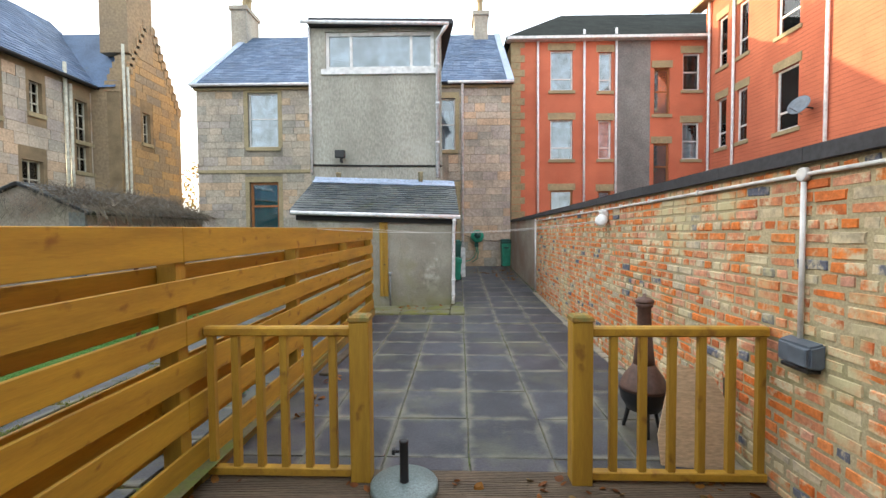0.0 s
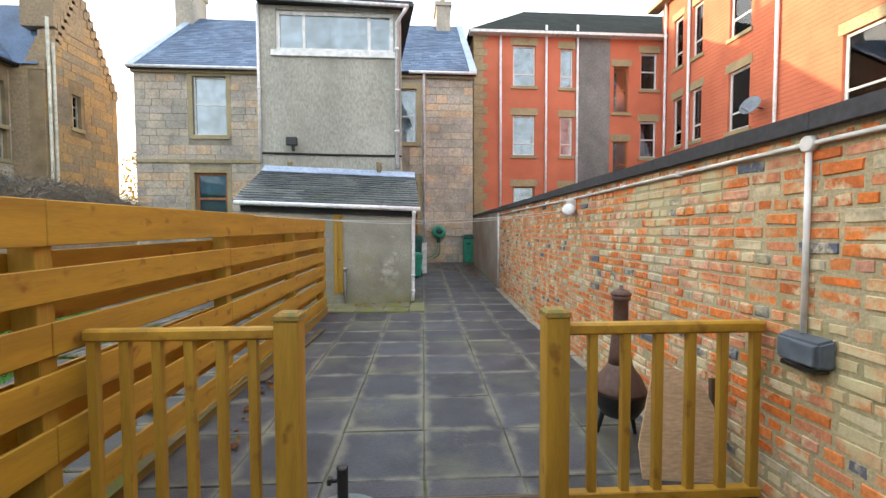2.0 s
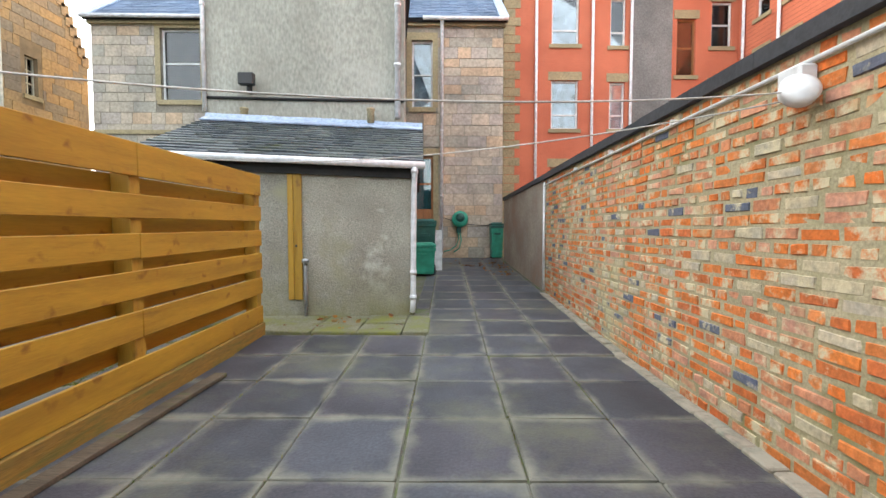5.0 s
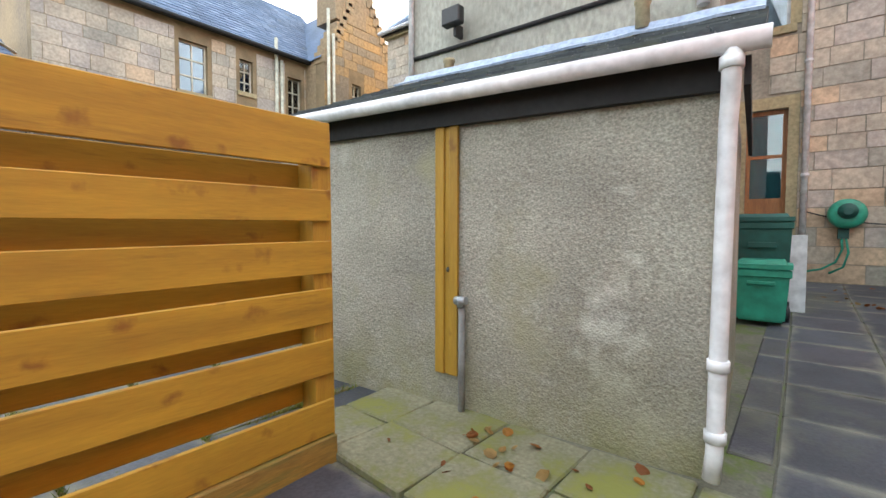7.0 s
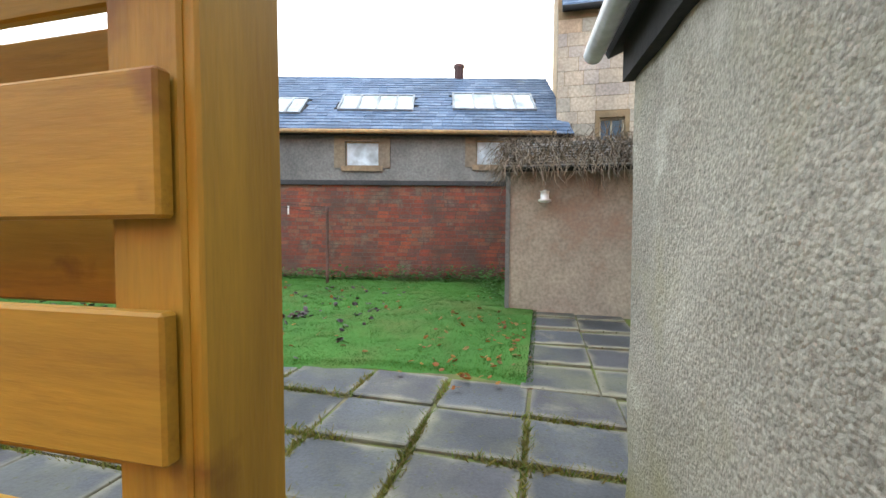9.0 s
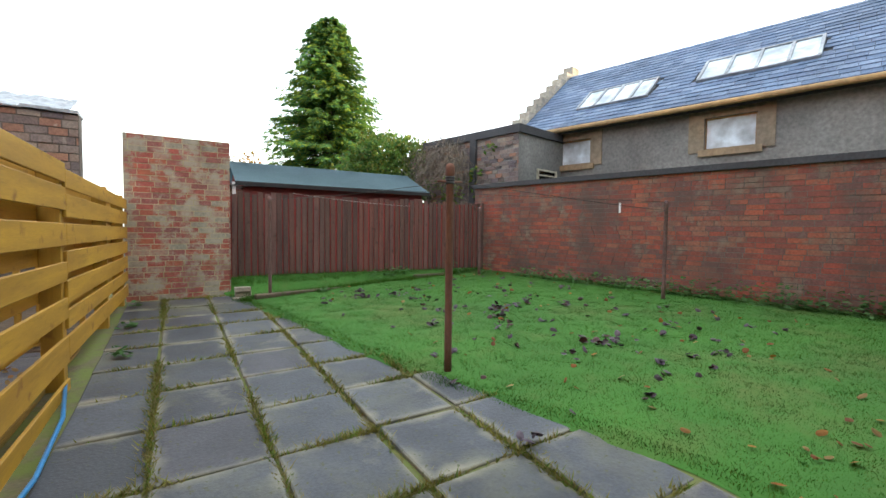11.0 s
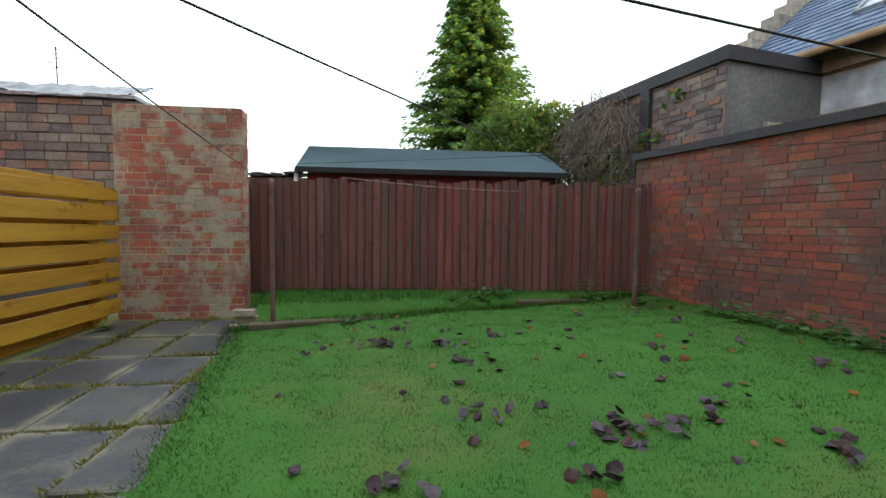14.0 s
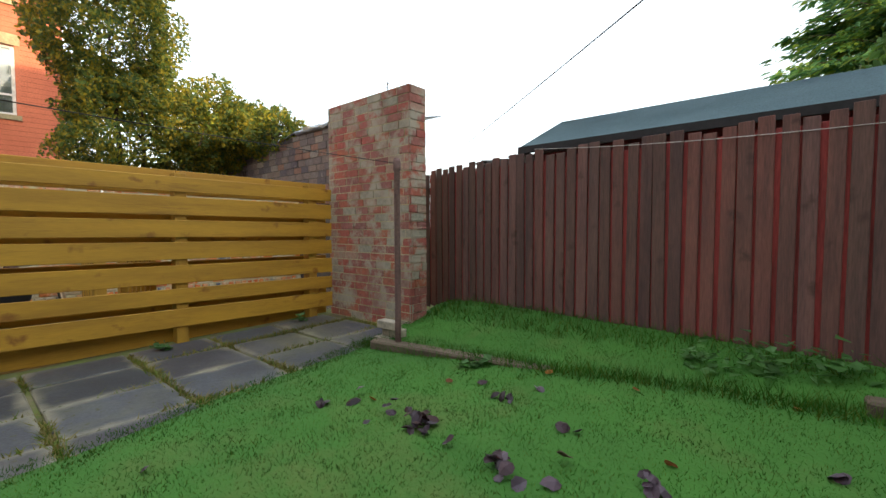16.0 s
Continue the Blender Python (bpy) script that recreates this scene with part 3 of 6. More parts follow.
for r in rows:
    for i, v in enumerate(r):
        edge = min(1.0, i / 3.0)
        v.co.z = lawn_z(v.co.x, v.co.y) - 0.012 + edge * 0.03 + 0.02 * noise.noise((v.co.x * 0.9, v.co.y * 0.9, 0)) + edge * 0.008 * noise.noise((v.co.x * 6, v.co.y * 6, 2))
        bank = max(0.0, 1.0 - abs(v.co.y - 0.2) / 1.1) if v.co.x > -8 else 0
        v.co.z += (0.16 - 0.02 * max(0.0, -v.co.x - 4.0)) * min(1, bank * 1.6)
for a, b in zip(rows, rows[1:]):
    for i in range(len(a) - 1):
        f = bm.faces.new((a[i], a[i + 1], b[i + 1], b[i]))
        f.smooth = True
lawn = tagged(part("lawn", bm, M_LAWN), "short bright green lawn sloping gently up to the brown fence", "lawn", "", "structure")

deck = thing("deck", YARD, "brown grooved timber decking in front of the patio rails", "decking", kind="structure")
for i in range(25):
    y = 2.76 - i * 0.145
    bm = bmesh.new()
    box(bm, -1.70, 1.96, y, y + 0.14, -0.03, 0.006)
    for k in range(7):
        yy = y + 0.01 + k * 0.0185
        box(bm, -1.70, 1.96, yy, yy + 0.011, 0.004, 0.012)
    part("deck_board", bm, M_DECK, deck)

# ---- the brick wall along the patio ----
wall_east = thing("wall_east", YARD, "old red brick garden wall with patchy lime mortar and dark coping", "wall", kind="structure")
W0, W1, WH = -1.0, 16.4, 2.02
part("wall_core", bm_box(WALL_IN + 0.006, WALL_IN + 0.26, W0, W1, -0.1, WH), M_MORTAR, wall_east, "lime mortar bed joints and brick core")
bm = bmesh.new()
yy = W0
while yy < W1:
    ln = min(random.uniform(0.55, 0.8), W1 - yy)
    box(bm, WALL_IN - 0.05, WALL_IN + 0.31, yy, yy + ln - 0.004, WH, WH + 0.085 + random.uniform(-0.004, 0.004))
    yy += ln
part("coping", bm, M_COPING, wall_east, "dark slate grey coping")

# ---- slatted timber fence ----
FENCE_LEAN = math.degrees(math.atan(0.01))
fence = thing("slatted_fence", YARD @ pose(0, 1.1, 0.0, FENCE_LEAN), "orange stained timber hit and miss fence with boards on both faces", "fence")
F_LEN = 7.345
FRONT_Z = [(0.09, 0.265), (0.40, 0.58), (0.665, 0.845), (0.925, 1.09), (1.185, 1.345), (1.45, 1.67)]
REAR_Z = [(0.26, 0.424), (0.468, 0.602), (0.648, 0.814), (0.863, 1.019), (1.064, 1.219), (1.265, 1.424), (1.466, 1.605)]
FAR_REAR_Z = [(-0.03, 0.125), (0.235, 0.425), (0.55, 0.695), (0.81, 0.955), (1.06, 1.215), (1.315, 1.475), (1.50, 1.645)]
posts_y = [0.2, 1.52, 3.45, 5.5, 7.30]
for i, y in enumerate(posts_y):
    part("post", soft_box(FENCE_L + 0.024, FENCE_R - 0.024, y - 0.05, y + 0.05, -0.25, 1.64, 0.004), M_WOOD_V, fence)
for zs, x0, x1 in ((FRONT_Z, FENCE_R - 0.022, FENCE_R), (REAR_Z, FENCE_L, FENCE_L + 0.022)):
    for k, (za, zb) in enumerate(zs):
        cuts = [-0.05, 3.45, F_LEN] if k % 2 == 0 or zs is REAR_Z else [-0.05, 1.52, 5.5, F_LEN]
        for a, b in zip(cuts, cuts[1:]):
            if zs is REAR_Z and a > 3.0:
                za, zb = FAR_REAR_Z[k]
            board = part("board", soft_box(x0, x1, a + 0.002, b - 0.002, za + random.uniform(-0.006, 0.006), zb + random.uniform(-0.006, 0.006), 0.004), M_WOOD, fence)
part("end_post", soft_box(FENCE_L - 0.004, FENCE_R - 0.03, F_LEN + 0.001, F_LEN + 0.022, -0.1, 1.64, 0.004), M_WOOD_V, fence)
part("gravel_board", soft_box(FENCE_R - 0.045, FENCE_R + 0.02, 1.6, F_LEN, -0.17, 0.085, 0.006), M_WOOD_BASE, fence, "stained base board greened with moss")

# ---- deck rails ----
def deck_rail(name, xa, xb, post_x, label):
    th = thing(name, YARD @ pose(0, 2.79, 0.012), label, "railing", "rails at the edge of the deck")
    newel = part("newel_post", soft_box(post_x - 0.065, post_x + 0.065, -0.065, 0.065, 0, 1.06, 0.006), M_WOOD_V, th)
    bm = bmesh.new()
    box(bm, post_x - 0.071, post_x + 0.071, -0.071, 0.071, 1.062, 1.085, taper=0.004)
    box(bm, post_x - 0.066, post_x + 0.066, -0.066, 0.066, 1.086, 1.10, taper=0.02)
    part("post_cap", bm, M_WOOD_BASE, newel, "weathered flat post cap")
    part("handrail", soft_box(xa, xb, -0.035, 0.035, 0.955, 1.02, 0.012), M_WOOD, th)
    part("bottom_rail", soft_box(xa, xb, -0.03, 0.03, 0.02, 0.075, 0.006), M_WOOD, th)
    n = 6
    away = xa if abs(post_x - xb) < abs(post_x - xa) else xb
    for i in range(n):
        f = (i + (0.0 if away == xa else 1.0)) / n
        x = xa + (xb - xa) * f
        x += 0.04 if away == xa else -0.04
        part("baluster", soft_box(x - 0.024, x + 0.024, -0.022, 0.022, 0.075, 0.955, 0.003), M_WOOD_V, th)
    return th


deck_rail("deck_railing", -1.70, -0.72, -0.655, "orange stained timber deck railing with six balusters beside the slatted fence")
deck_rail("deck_railing", 0.84, 1.95, 0.775, "orange stained timber deck railing with six balusters against the brick wall")

# ---- outhouse with slate lean-to roof ----
OUT = pose(0, 9.40, 0, 0, 0, 2.6)
outhouse = thing("outhouse", OUT, "grey roughcast outhouse with a mossy slate lean-to roof", "outhouse")
OX0, OX1 = -3.25, 0.10
bm = bmesh.new()
box(bm, OX0, OX1, 0, 2.04, -0.2, 1.97)
bmesh.ops.subdivide_edges(bm, edges=bm.edges[:], cuts=50, use_grid_fill=True)
for v in bm.verts:
    v.co += Vector((0, 1, 0)) * 0.016 * noise.noise(v.co * 3.0) if v.co.y < 1 else Vector()
part("wall", bm, M_RENDER, outhouse)
EAVES = pose(-0.066, 0, 0, 0, 1.9)                # the eaves fall towards the downpipe
part("wall_plate", bm_box(OX0 - 0.03, OX1 + 0.03, -0.05, 0.0, 1.83, 2.0), M_DARK, outhouse, "black bitumen wall plate", EAVES)
LEANTO = EAVES @ pose(-3.4, -0.12, 2.03, 23.6)
R_LEN = 2.26
bm = bmesh.new()
box(bm, 0, 3.62, 0, R_LEN, -0.06, 0.0)
roof = part("roof", bm, M_DARK, outhouse, "", LEANTO)
bm = bmesh.new()
slates(bm, 3.62, R_LEN, 0.15, 0.2, 0.018, rnd=random.Random(4))
part("slate_covering", bm, M_SLATE_DK, roof, "dark mossy uneven slates")["kind"] = "stuff"
for k in range(6):
    a = 0.02 + k * 0.597
    bm = bmesh.new()
    vs = box(bm, a, a + 0.594, R_LEN - 0.36, R_LEN - 0.09, 0.034, 0.056)
    bmesh.ops.subdivide_edges(bm, edges=bm.edges[:], cuts=3, use_grid_fill=True)
    for v in bm.verts:
        v.co.z += 0.012 * noise.noise(v.co * 6.0) + (0.05 if v.co.y > R_LEN - 0.1 else 0.0)
    part("lead_sheet", bm, M_LEAD, roof, "blue grey lead flashing")
bm = bmesh.new()
tube(bm, [(-3.36, -0.17, 1.985), (0.24, -0.17, 1.985)], 0.046, 12)
part("gutter", bm, M_PVC, outhouse, "grey white plastic gutter", EAVES)
part("side_board", bm_box(OX1 + 0.05, OX1 + 0.075, -0.1, 2.0, 1.82, 1.94), M_DARK, outhouse)
downpipe("downpipe", OUT, [(0.115, -0.17, 1.97), (0.11, -0.165, 1.87), (0.105, -0.10, 1.76), (0.10, -0.085, 1.67), (0.085, -0.075, 0.22), (0.075, -0.085, 0.10)], 0.036,
         brackets=[(0.09, -0.075, 0.62), (0.086, -0.075, 0.3), (0.11, -0.165, 1.90)])

# ---- the back house ----
house = thing("sandstone_house", pose(0, 17.2, 0), "two storey grey brown sandstone house with blue slate roof", "house")
HX0, HX1, HE = -10.0, 2.45, 7.5
H_OPEN = [(-7.95, -6.75, 5.1, 7.25), (-7.95, -6.78, 1.6, 3.72), (-0.35, 0.28, 4.92, 6.95), (-0.32, 0.30, 0.45, 3.45)]
bm = bmesh.new()
pierced(bm, HX1 - HX0, HE + 0.3, 0.45, H_OPEN, HX0, -0.3)
wall_h = part("wall", bm, M_STONE_JOINT, house)
for a, b in ((HX0, HX0 + 0.45), (HX1 - 0.45, HX1)):
    part("side_wall", bm_box(a, b, 0.45, 9, -0.3, HE), M_STONE, house)
part("rear_wall", bm_box(HX0, HX1, 9, 9.4, -0.3, HE), M_STONE, house)
bm = bmesh.new()
trims = [(a - 0.16, b + 0.16, c - 0.15, d + 0.22) for a, b, c, d in H_OPEN]
courses(bm, HX1 - HX0, HE - 0.15, trims + [(-3.9, 0.0, -1, 8)], 0.26, 0.36, 0.02, 0.016, HX0, 0.0, (0.35, 0.85), random.Random(7), 0.008)
part("stone_facing", bm, M_STONE, wall_h, "squared sandstone blocks in courses")["kind"] = "stuff"
for a, b, c, d in H_OPEN:
    bm = bmesh.new()
    pierced(bm, b - a + 0.32, d - c + 0.22, 0.05, [(a, b, c, d)], a - 0.16, c)
    bmesh.ops.translate(bm, verts=bm.verts[:], vec=(0, -0.022, 0))
    part("window_surround", bm, M_STONE_TRIM, wall_h)
part("string_course", bm_box(HX0, -3.9, -0.06, 0, 4.08, 4.2), M_STONE_TRIM, wall_h)
part("eaves_course", bm_box(HX0 - 0.05, HX1 + 0.05, -0.12, 0.02, HE - 0.16, HE), M_STONE_TRIM, wall_h)
window(house, pose(0, 0, 0), -7.95, 5.1, 1.2, 2.15, bars_z=(0.53,), depth=0.12)
window(house, pose(0, 0, 0), -7.95, 1.6, 1.17, 2.12, M_BROWNWOOD, bars_z=(0.55,), depth=0.12, sash=0.1, back=M_TEAL)
window(house, pose(0, 0, 0), -0.35, 4.92, 0.63, 2.03, bars_z=(0.5,), depth=0.12)
bm = bmesh.new()
box(bm, -0.32, 0.30, 0.12, 0.17, 0.45, 1.75)
d = part("back_door", bm, M_BROWNWOOD, house, "varnished brown panelled back door below glazing")
window(house, pose(0, 0, 0), -0.32, 1.75, 0.62, 1.7, M_BROWNWOOD, bars_z=(0.5,), depth=0.11, sash=0.07, sill=False, back=M_TEAL)
# main roof
HR_Y, HR_Z = 4.6, 11.45
hs = math.hypot(HR_Y + 0.25, HR_Z - HE)
HROOF = pose(HX0 - 0.1, -0.25, HE, math.degrees(math.atan2(HR_Z - HE, HR_Y + 0.25)))
roof = part("roof", bm_box(0, HX1 - HX0 + 0.2, 0, hs, -0.12, 0), M_DARK, house, "", HROOF)
bm = bmesh.new()
slates(bm, HX1 - HX0 + 0.2, hs, 0.2, 0.3, 0.012, rnd=random.Random(5))
part("slate_covering", bm, M_SLATE, roof, "blue grey slates in courses")["kind"] = "stuff"
for a in (-0.03, HX1 - HX0 - 0.05):
    part("verge_flashing", bm_box(a, a + 0.28, 0, hs, 0.02, 0.06), M_LEAD, roof)
bm = bmesh.new()
box(bm, 4.0, 4.6, 3.2, 3.75, 0.02, 0.09)
part("roof_light", bm, M_WHITE, roof)
bm = bmesh.new()
vs = [bm.verts.new(p) for p in ((HX0, 0, HE), (HX0, 9.4, HE), (HX0, HR_Y, HR_Z - 0.1), (HX1, 0, HE), (HX1, 9.4, HE), (HX1, HR_Y, HR_Z - 0.1))]
for f in ((0, 1, 2), (3, 4, 5), (1, 4, 5, 2)):
    bm.faces.new([vs[i] for i in f])
part("gable", bm, M_STONE, house)
for a, b in ((HX0 - 0.1, -3.8), (0.0, HX1 + 0.1)):
    bm = bmesh.new()
    tube(bm, [(a, -0.3, HE - 0.02), (b, -0.3, HE - 0.03)], 0.06)
    part("gutter", bm, M_PVC, house)


def chimney(parent, x, y, z, w, d, h, pots, material, label=""):
    bm = bmesh.new()
    box(bm, x - w / 2, x + w / 2, y - d / 2, y + d / 2, z, z + h)
    box(bm, x - w / 2 - 0.07, x + w / 2 + 0.07, y - d / 2 - 0.07, y + d / 2 + 0.07, z + h, z + h + 0.18)
    c = part("chimney_stack", bm, material, parent, label)
    for px, ph in pots:
        bm = bmesh.new()
        turned(bm, [(0.15, 0), (0.12, ph * 0.5), (0.13, ph * 0.8), (0.17, ph * 0.82), (0.15, ph)], 12, pose(x + px, y, z + h + 0.18))
        part("chimney_pot", bm, M_STONE_TRIM, c)
    return c


chimney(house, -10.1, 4.6, 10.6, 0.75, 1.4, 1.9, [(0.0, 1.1), (0.2, 0.7)], M_STONE)
chimney(house, 1.62, 4.6, 10.6, 0.65, 1.3, 1.5, [(0.0, 1.0)], M_STONE)

# rear block of the house, grey render
block = thing("rendered_rear_block", pose(0, 11.4, 0), "tall grey rendered rear block with a wide white top window", "building")
B_OPEN = [(-3.2, -0.36, 5.93, 6.9)]
bm = bmesh.new()
BX0, BX1 = -3.62, -0.17
pierced(bm, BX1 - BX0, 7.1, 0.4, B_OPEN, BX0, -0.1)
part("wall", bm, M_RENDER_BLK, block)
part("side_wall", bm_box(BX0, BX0 + 0.35, 0.4, 6.2, -0.1, 7.1), M_RENDER_BLK, block)
bm = bmesh.new()
for v in box(bm, BX1 - 0.35, BX1, 0.4, 5.8, -0.1, 6.95):
    if v.co.y > 1:
        v.co.x -= 0.62
part("side_wall", bm, M_RENDER_BLK, block)
bm = bmesh.new()
for v in box(bm, BX0 - 0.14, BX1 + 0.18, -0.22, 10.5, 7.1, 7.17) + box(bm, BX0 - 0.11, BX1 + 0.15, -0.18, 10.4, 7.17, 7.24):
    if v.co.y > 5 and v.co.x > -1:
        v.co.x -= 1.2
part("flat_roof", bm, M_COPING, block, "dark flat felt roof with a thin fascia", pose(0, 0, -0.13, 0, 1.2))
bm = bmesh.new()
tube(bm, [(BX0 - 0.14, -0.24, 7.06), (BX1 + 0.2, -0.24, 6.96)], 0.045)
part("gutter", bm, M_PVC, block)
window(block, pose(0, 0, 0), -3.2, 5.93, 2.84, 0.97, bars_x=(0.235, 0.79), bars_z=(), depth=0.06, sash=0.09, sill=True, trim=M_WHITE)
bm = bmesh.new()
tube(bm, [(BX0, -0.02, 3.45), (-2.0, -0.02, 3.42), (BX1, -0.02, 3.40)], 0.025)
part("cable", bm, M_DARK, block)
downpipe("downpipe", pose(0, 11.4, 0), [(0.0, -0.22, 6.98), (-0.08, -0.2, 6.85), (-0.26, -0.06, 6.65), (-0.28, -0.06, 3.1)], 0.05, brackets=[(-0.27, -0.06, 6.0), (-0.27, -0.06, 5.0), (-0.28, -0.06, 4.0)])
downpipe("downpipe", pose(0, 11.4, 0), [(-3.60, -0.05, 7.0), (-3.59, -0.05, 3.2)], 0.035, brackets=[(-3.595, -0.05, 5.0)])
downpipe("downpipe", pose(0, 17.2, 0), [(0.57, -0.25, 7.45), (0.57, -0.08, 7.2), (0.55, -0.07, 0.4)], 0.05, brackets=[(0.56, -0.07, 6.0), (0.56, -0.07, 4.2), (0.56, -0.07, 2.2)])

# ---- red tenement ----
tenement = thing("red_tenement", pose(0, 20.5, 0), "three storey red brick tenement with a grey rendered stair bay", "tenement")
TE = 10.5
T_OPEN = [(4.8, 5.85, z, z + 1.85) for z in (8.25, 5.05, 1.75)] + [(7.05, 7.65, z, z + 1.8) for z in (8.2, 5.05, 1.75)] + [(9.62, 10.35, z, z + 2.15) for z in (7.1, 3.6)] + [(10.95, 11.75, z, z + 1.7) for z in (8.2, 5.0)]
bm = bmesh.new()
pierced(bm, 12.0 - 3.0, TE + 0.2, 0.4, T_OPEN, 3.0, -0.2)
tw = part("wall", bm, M_RED, tenement)
part("side_wall", bm_box(3.0, 3.4, 0.4, 10, -0.2, TE), M_STONE_TRIM, tenement)
part("rear_wall", bm_box(3.4, 12.4, 9.6, 10, -0.2, TE), M_RED, tenement)
bm = bmesh.new()
rq = random.Random(3)
z = 0.0
k = 0
while z < TE - 0.1:
    w = 0.62 if k % 2 else 0.42
    box(bm, 2.96, 2.98 + w, -0.03, 0.02, z + 0.01, z + 0.32)
    box(bm, 2.965, 3.0, 0.02, 10, z + 0.01, z + 0.32)
    z += 0.33
    k += 1
part("quoin_facing", bm, M_STONE_TRIM, tw, "buff sandstone corner quoins")["kind"] = "stuff"
part("rendered_bay", bm_box(7.85, 9.42, -0.05, 0.0, -0.1, TE), M_CEMENT, tw, "pale grey pink rendered strip")
for q in T_OPEN:
    stair = 9 < q[0] < 10.5
    window(tenement, pose(0, 0, 0), q[0], q[2], q[1] - q[0], q[3] - q[2], M_BROWNWOOD if stair or q[2] < 2 else M_WHITE, bars_z=(0.5,) if stair or q[0] > 10 else (0.3,), depth=0.1, sash=0.07, lintel=0.32, back=M_ROOM if stair else None)
wing = thing("red_tenement_wing", pose(12.0, 20.5, 0, 0, 0, -90), "red brick tenement wing with white windows and downpipes", "tenement")
# along the wing local x runs towards the garden, local y away from it
V_OPEN = [(0.9, 1.55, z, z + 2.15) for z in (8.8, 5.3)] + [(2.2, 2.85, z, z + 2.15) for z in (8.8, 5.3)] + [(4.35, 5.4, z, z + 2.2) for z in (8.65, 5.2)] + [(8.7, 9.9, z, z + 2.2) for z in (8.3, 4.7)] + [(17.0, 18.0, z, z + 2.05) for z in (7.9, 4.55)]
bm = bmesh.new()
pierced(bm, 19.1, 12.2, 0.4, V_OPEN, 0.0, -0.2)
vw = part("wall", bm, M_RED, wing)
part("end_wall", bm_box(18.7, 19.1, 0.4, 9, -0.2, 12), M_RED, wing)
for q in V_OPEN:
    window(wing, pose(0, 0, 0), q[0], q[2], q[1] - q[0], q[3] - q[2], bars_z=(0.3,), depth=0.1, sash=0.08, lintel=0.32, back=M_ROOM if 4 < q[0] < 9 else None)
bm = bmesh.new()
z = 0.2
while z < 11.9:
    pierced(bm, 19.1, 0.014, 0.006, [(a - 0.1, b + 0.1, c - 0.15, d + 0.32) for a, b, c, d in V_OPEN], 0.0, z)
    z += 0.15
bmesh.ops.translate(bm, verts=bm.verts[:], vec=(0, -0.004, 0))
part("brick_coursing", bm, M_RED_COURSE, vw)["kind"] = "stuff"
bm = bmesh.new()
box(bm, -0.6, 19.1, -0.45, 0.1, 12.0, 12.12)
part("eaves", bm, M_STONE_TRIM, vw)
bm = bmesh.new()
box(bm, 2.75, 12.6, -0.4, 0.1, TE, TE + 0.12)
part("eaves", bm, M_WHITE, tw)
bm = bmesh.new()
vs = [bm.verts.new(p) for p in ((2.7, -0.4, TE + 0.1), (16, -0.4, TE + 0.1), (16, 5, TE + 3.65), (6.6, 5, TE + 3.65), (2.7, 10.4, TE + 0.1), (16, 10.4, TE + 0.1))]
for f in ((0, 1, 2, 3), (0, 3, 4), (4, 3, 2, 5)):
    bm.faces.new([vs[i] for i in f])
part("roof", bm, M_ROOF_DK, tenement, "dark slate hipped roof")
for x, b in ((4.2, TE), (6.35, TE + 0.5), (7.83, TE + 0.55)):
    downpipe("downpipe", pose(0, 20.5, 0), [(x, -0.1, b), (x, -0.1, 0)], 0.055)
for x in (2.1, 0.4, 6.6, 11.6):
    downpipe("downpipe", wing.matrix_basis, [(x, -0.1, 12), (x, -0.1, 0)], 0.055)

# ---- old sandstone school house beyond the garden, in two ranges ----
school = thing("sandstone_school", pose(0, 0, 0), "golden sandstone school building with steep blue slate roofs and crow steps", "school")
SX, SE = -13.8, 7.35
S_OPEN = [(12.4, 13.2, 5.35, 6.85), (14.2, 14.65, 5.75, 6.8), (13.85, 14.6, 2.9, 4.15), (15.95, 16.5, 5.2, 6.7), (16.78, 17.3, 5.2, 6.65), (15.95, 16.5, 4.05, 5.05), (16.78, 17.3, 4.05, 5.05), (10.35, 11.0, 3.1, 4.4)]
RANGE = pose(SX, 0, 0, 0, 0, 90)
bm = bmesh.new()
pierced(bm, 8.4, SE + 0.2, 0.45, S_OPEN, 9.2, -0.2)
sw = part("wall", bm, M_SAND_JOINT, school, "", RANGE)
part("end_wall", bm_box(9.2, 9.65, 0.45, 8, -0.2, 11.5), M_SAND, sw)
bm = bmesh.new()
courses(bm, 8.4, SE - 0.2, [(a - 0.12, b + 0.12, c - 0.15, d + 0.2) for a, b, c, d in S_OPEN], 0.3, 0.4, 0.015, 0.012, 9.2, 0.0, (0.4, 0.9), random.Random(9), 0.005)
part("stone_facing", bm, M_STONE, sw, "sandstone blocks in courses")["kind"] = "stuff"
for q in S_OPEN:
    window(school, RANGE, q[0], q[2], q[1] - q[0], q[3] - q[2], M_CREAM, bars_x=(0.5,), bars_z=(0.33, 0.66) if q[2] > 5 else (0.5,), depth=0.14, sash=0.05, back=M_SKYREFLECT)
# school roof and gable wing
sr = math.hypot(3.7, 3.55)
SROOF = pose(SX + 0.25, 9.3, SE, 44, 0, 90)
roof = part("roof", bm_box(0, 9.5, 0, sr, -0.12, 0), M_DARK, school, "", SROOF)
bm = bmesh.new()
slates(bm, 9.5, sr, 0.22, 0.3, 0.014, rnd=random.Random(6))
part("slate_covering", bm, M_SLATE, roof)["kind"] = "stuff"
GABLE = pose(-12.7, 16.7, 0, 0, 0, 90)
GW, GA = 3.75, 10.3
bm = bmesh.new()
pierced(bm, GW, SE + 0.2, 0.5, [(1.25, 1.7, 5.5, 6.75)], 0.0, -0.2)
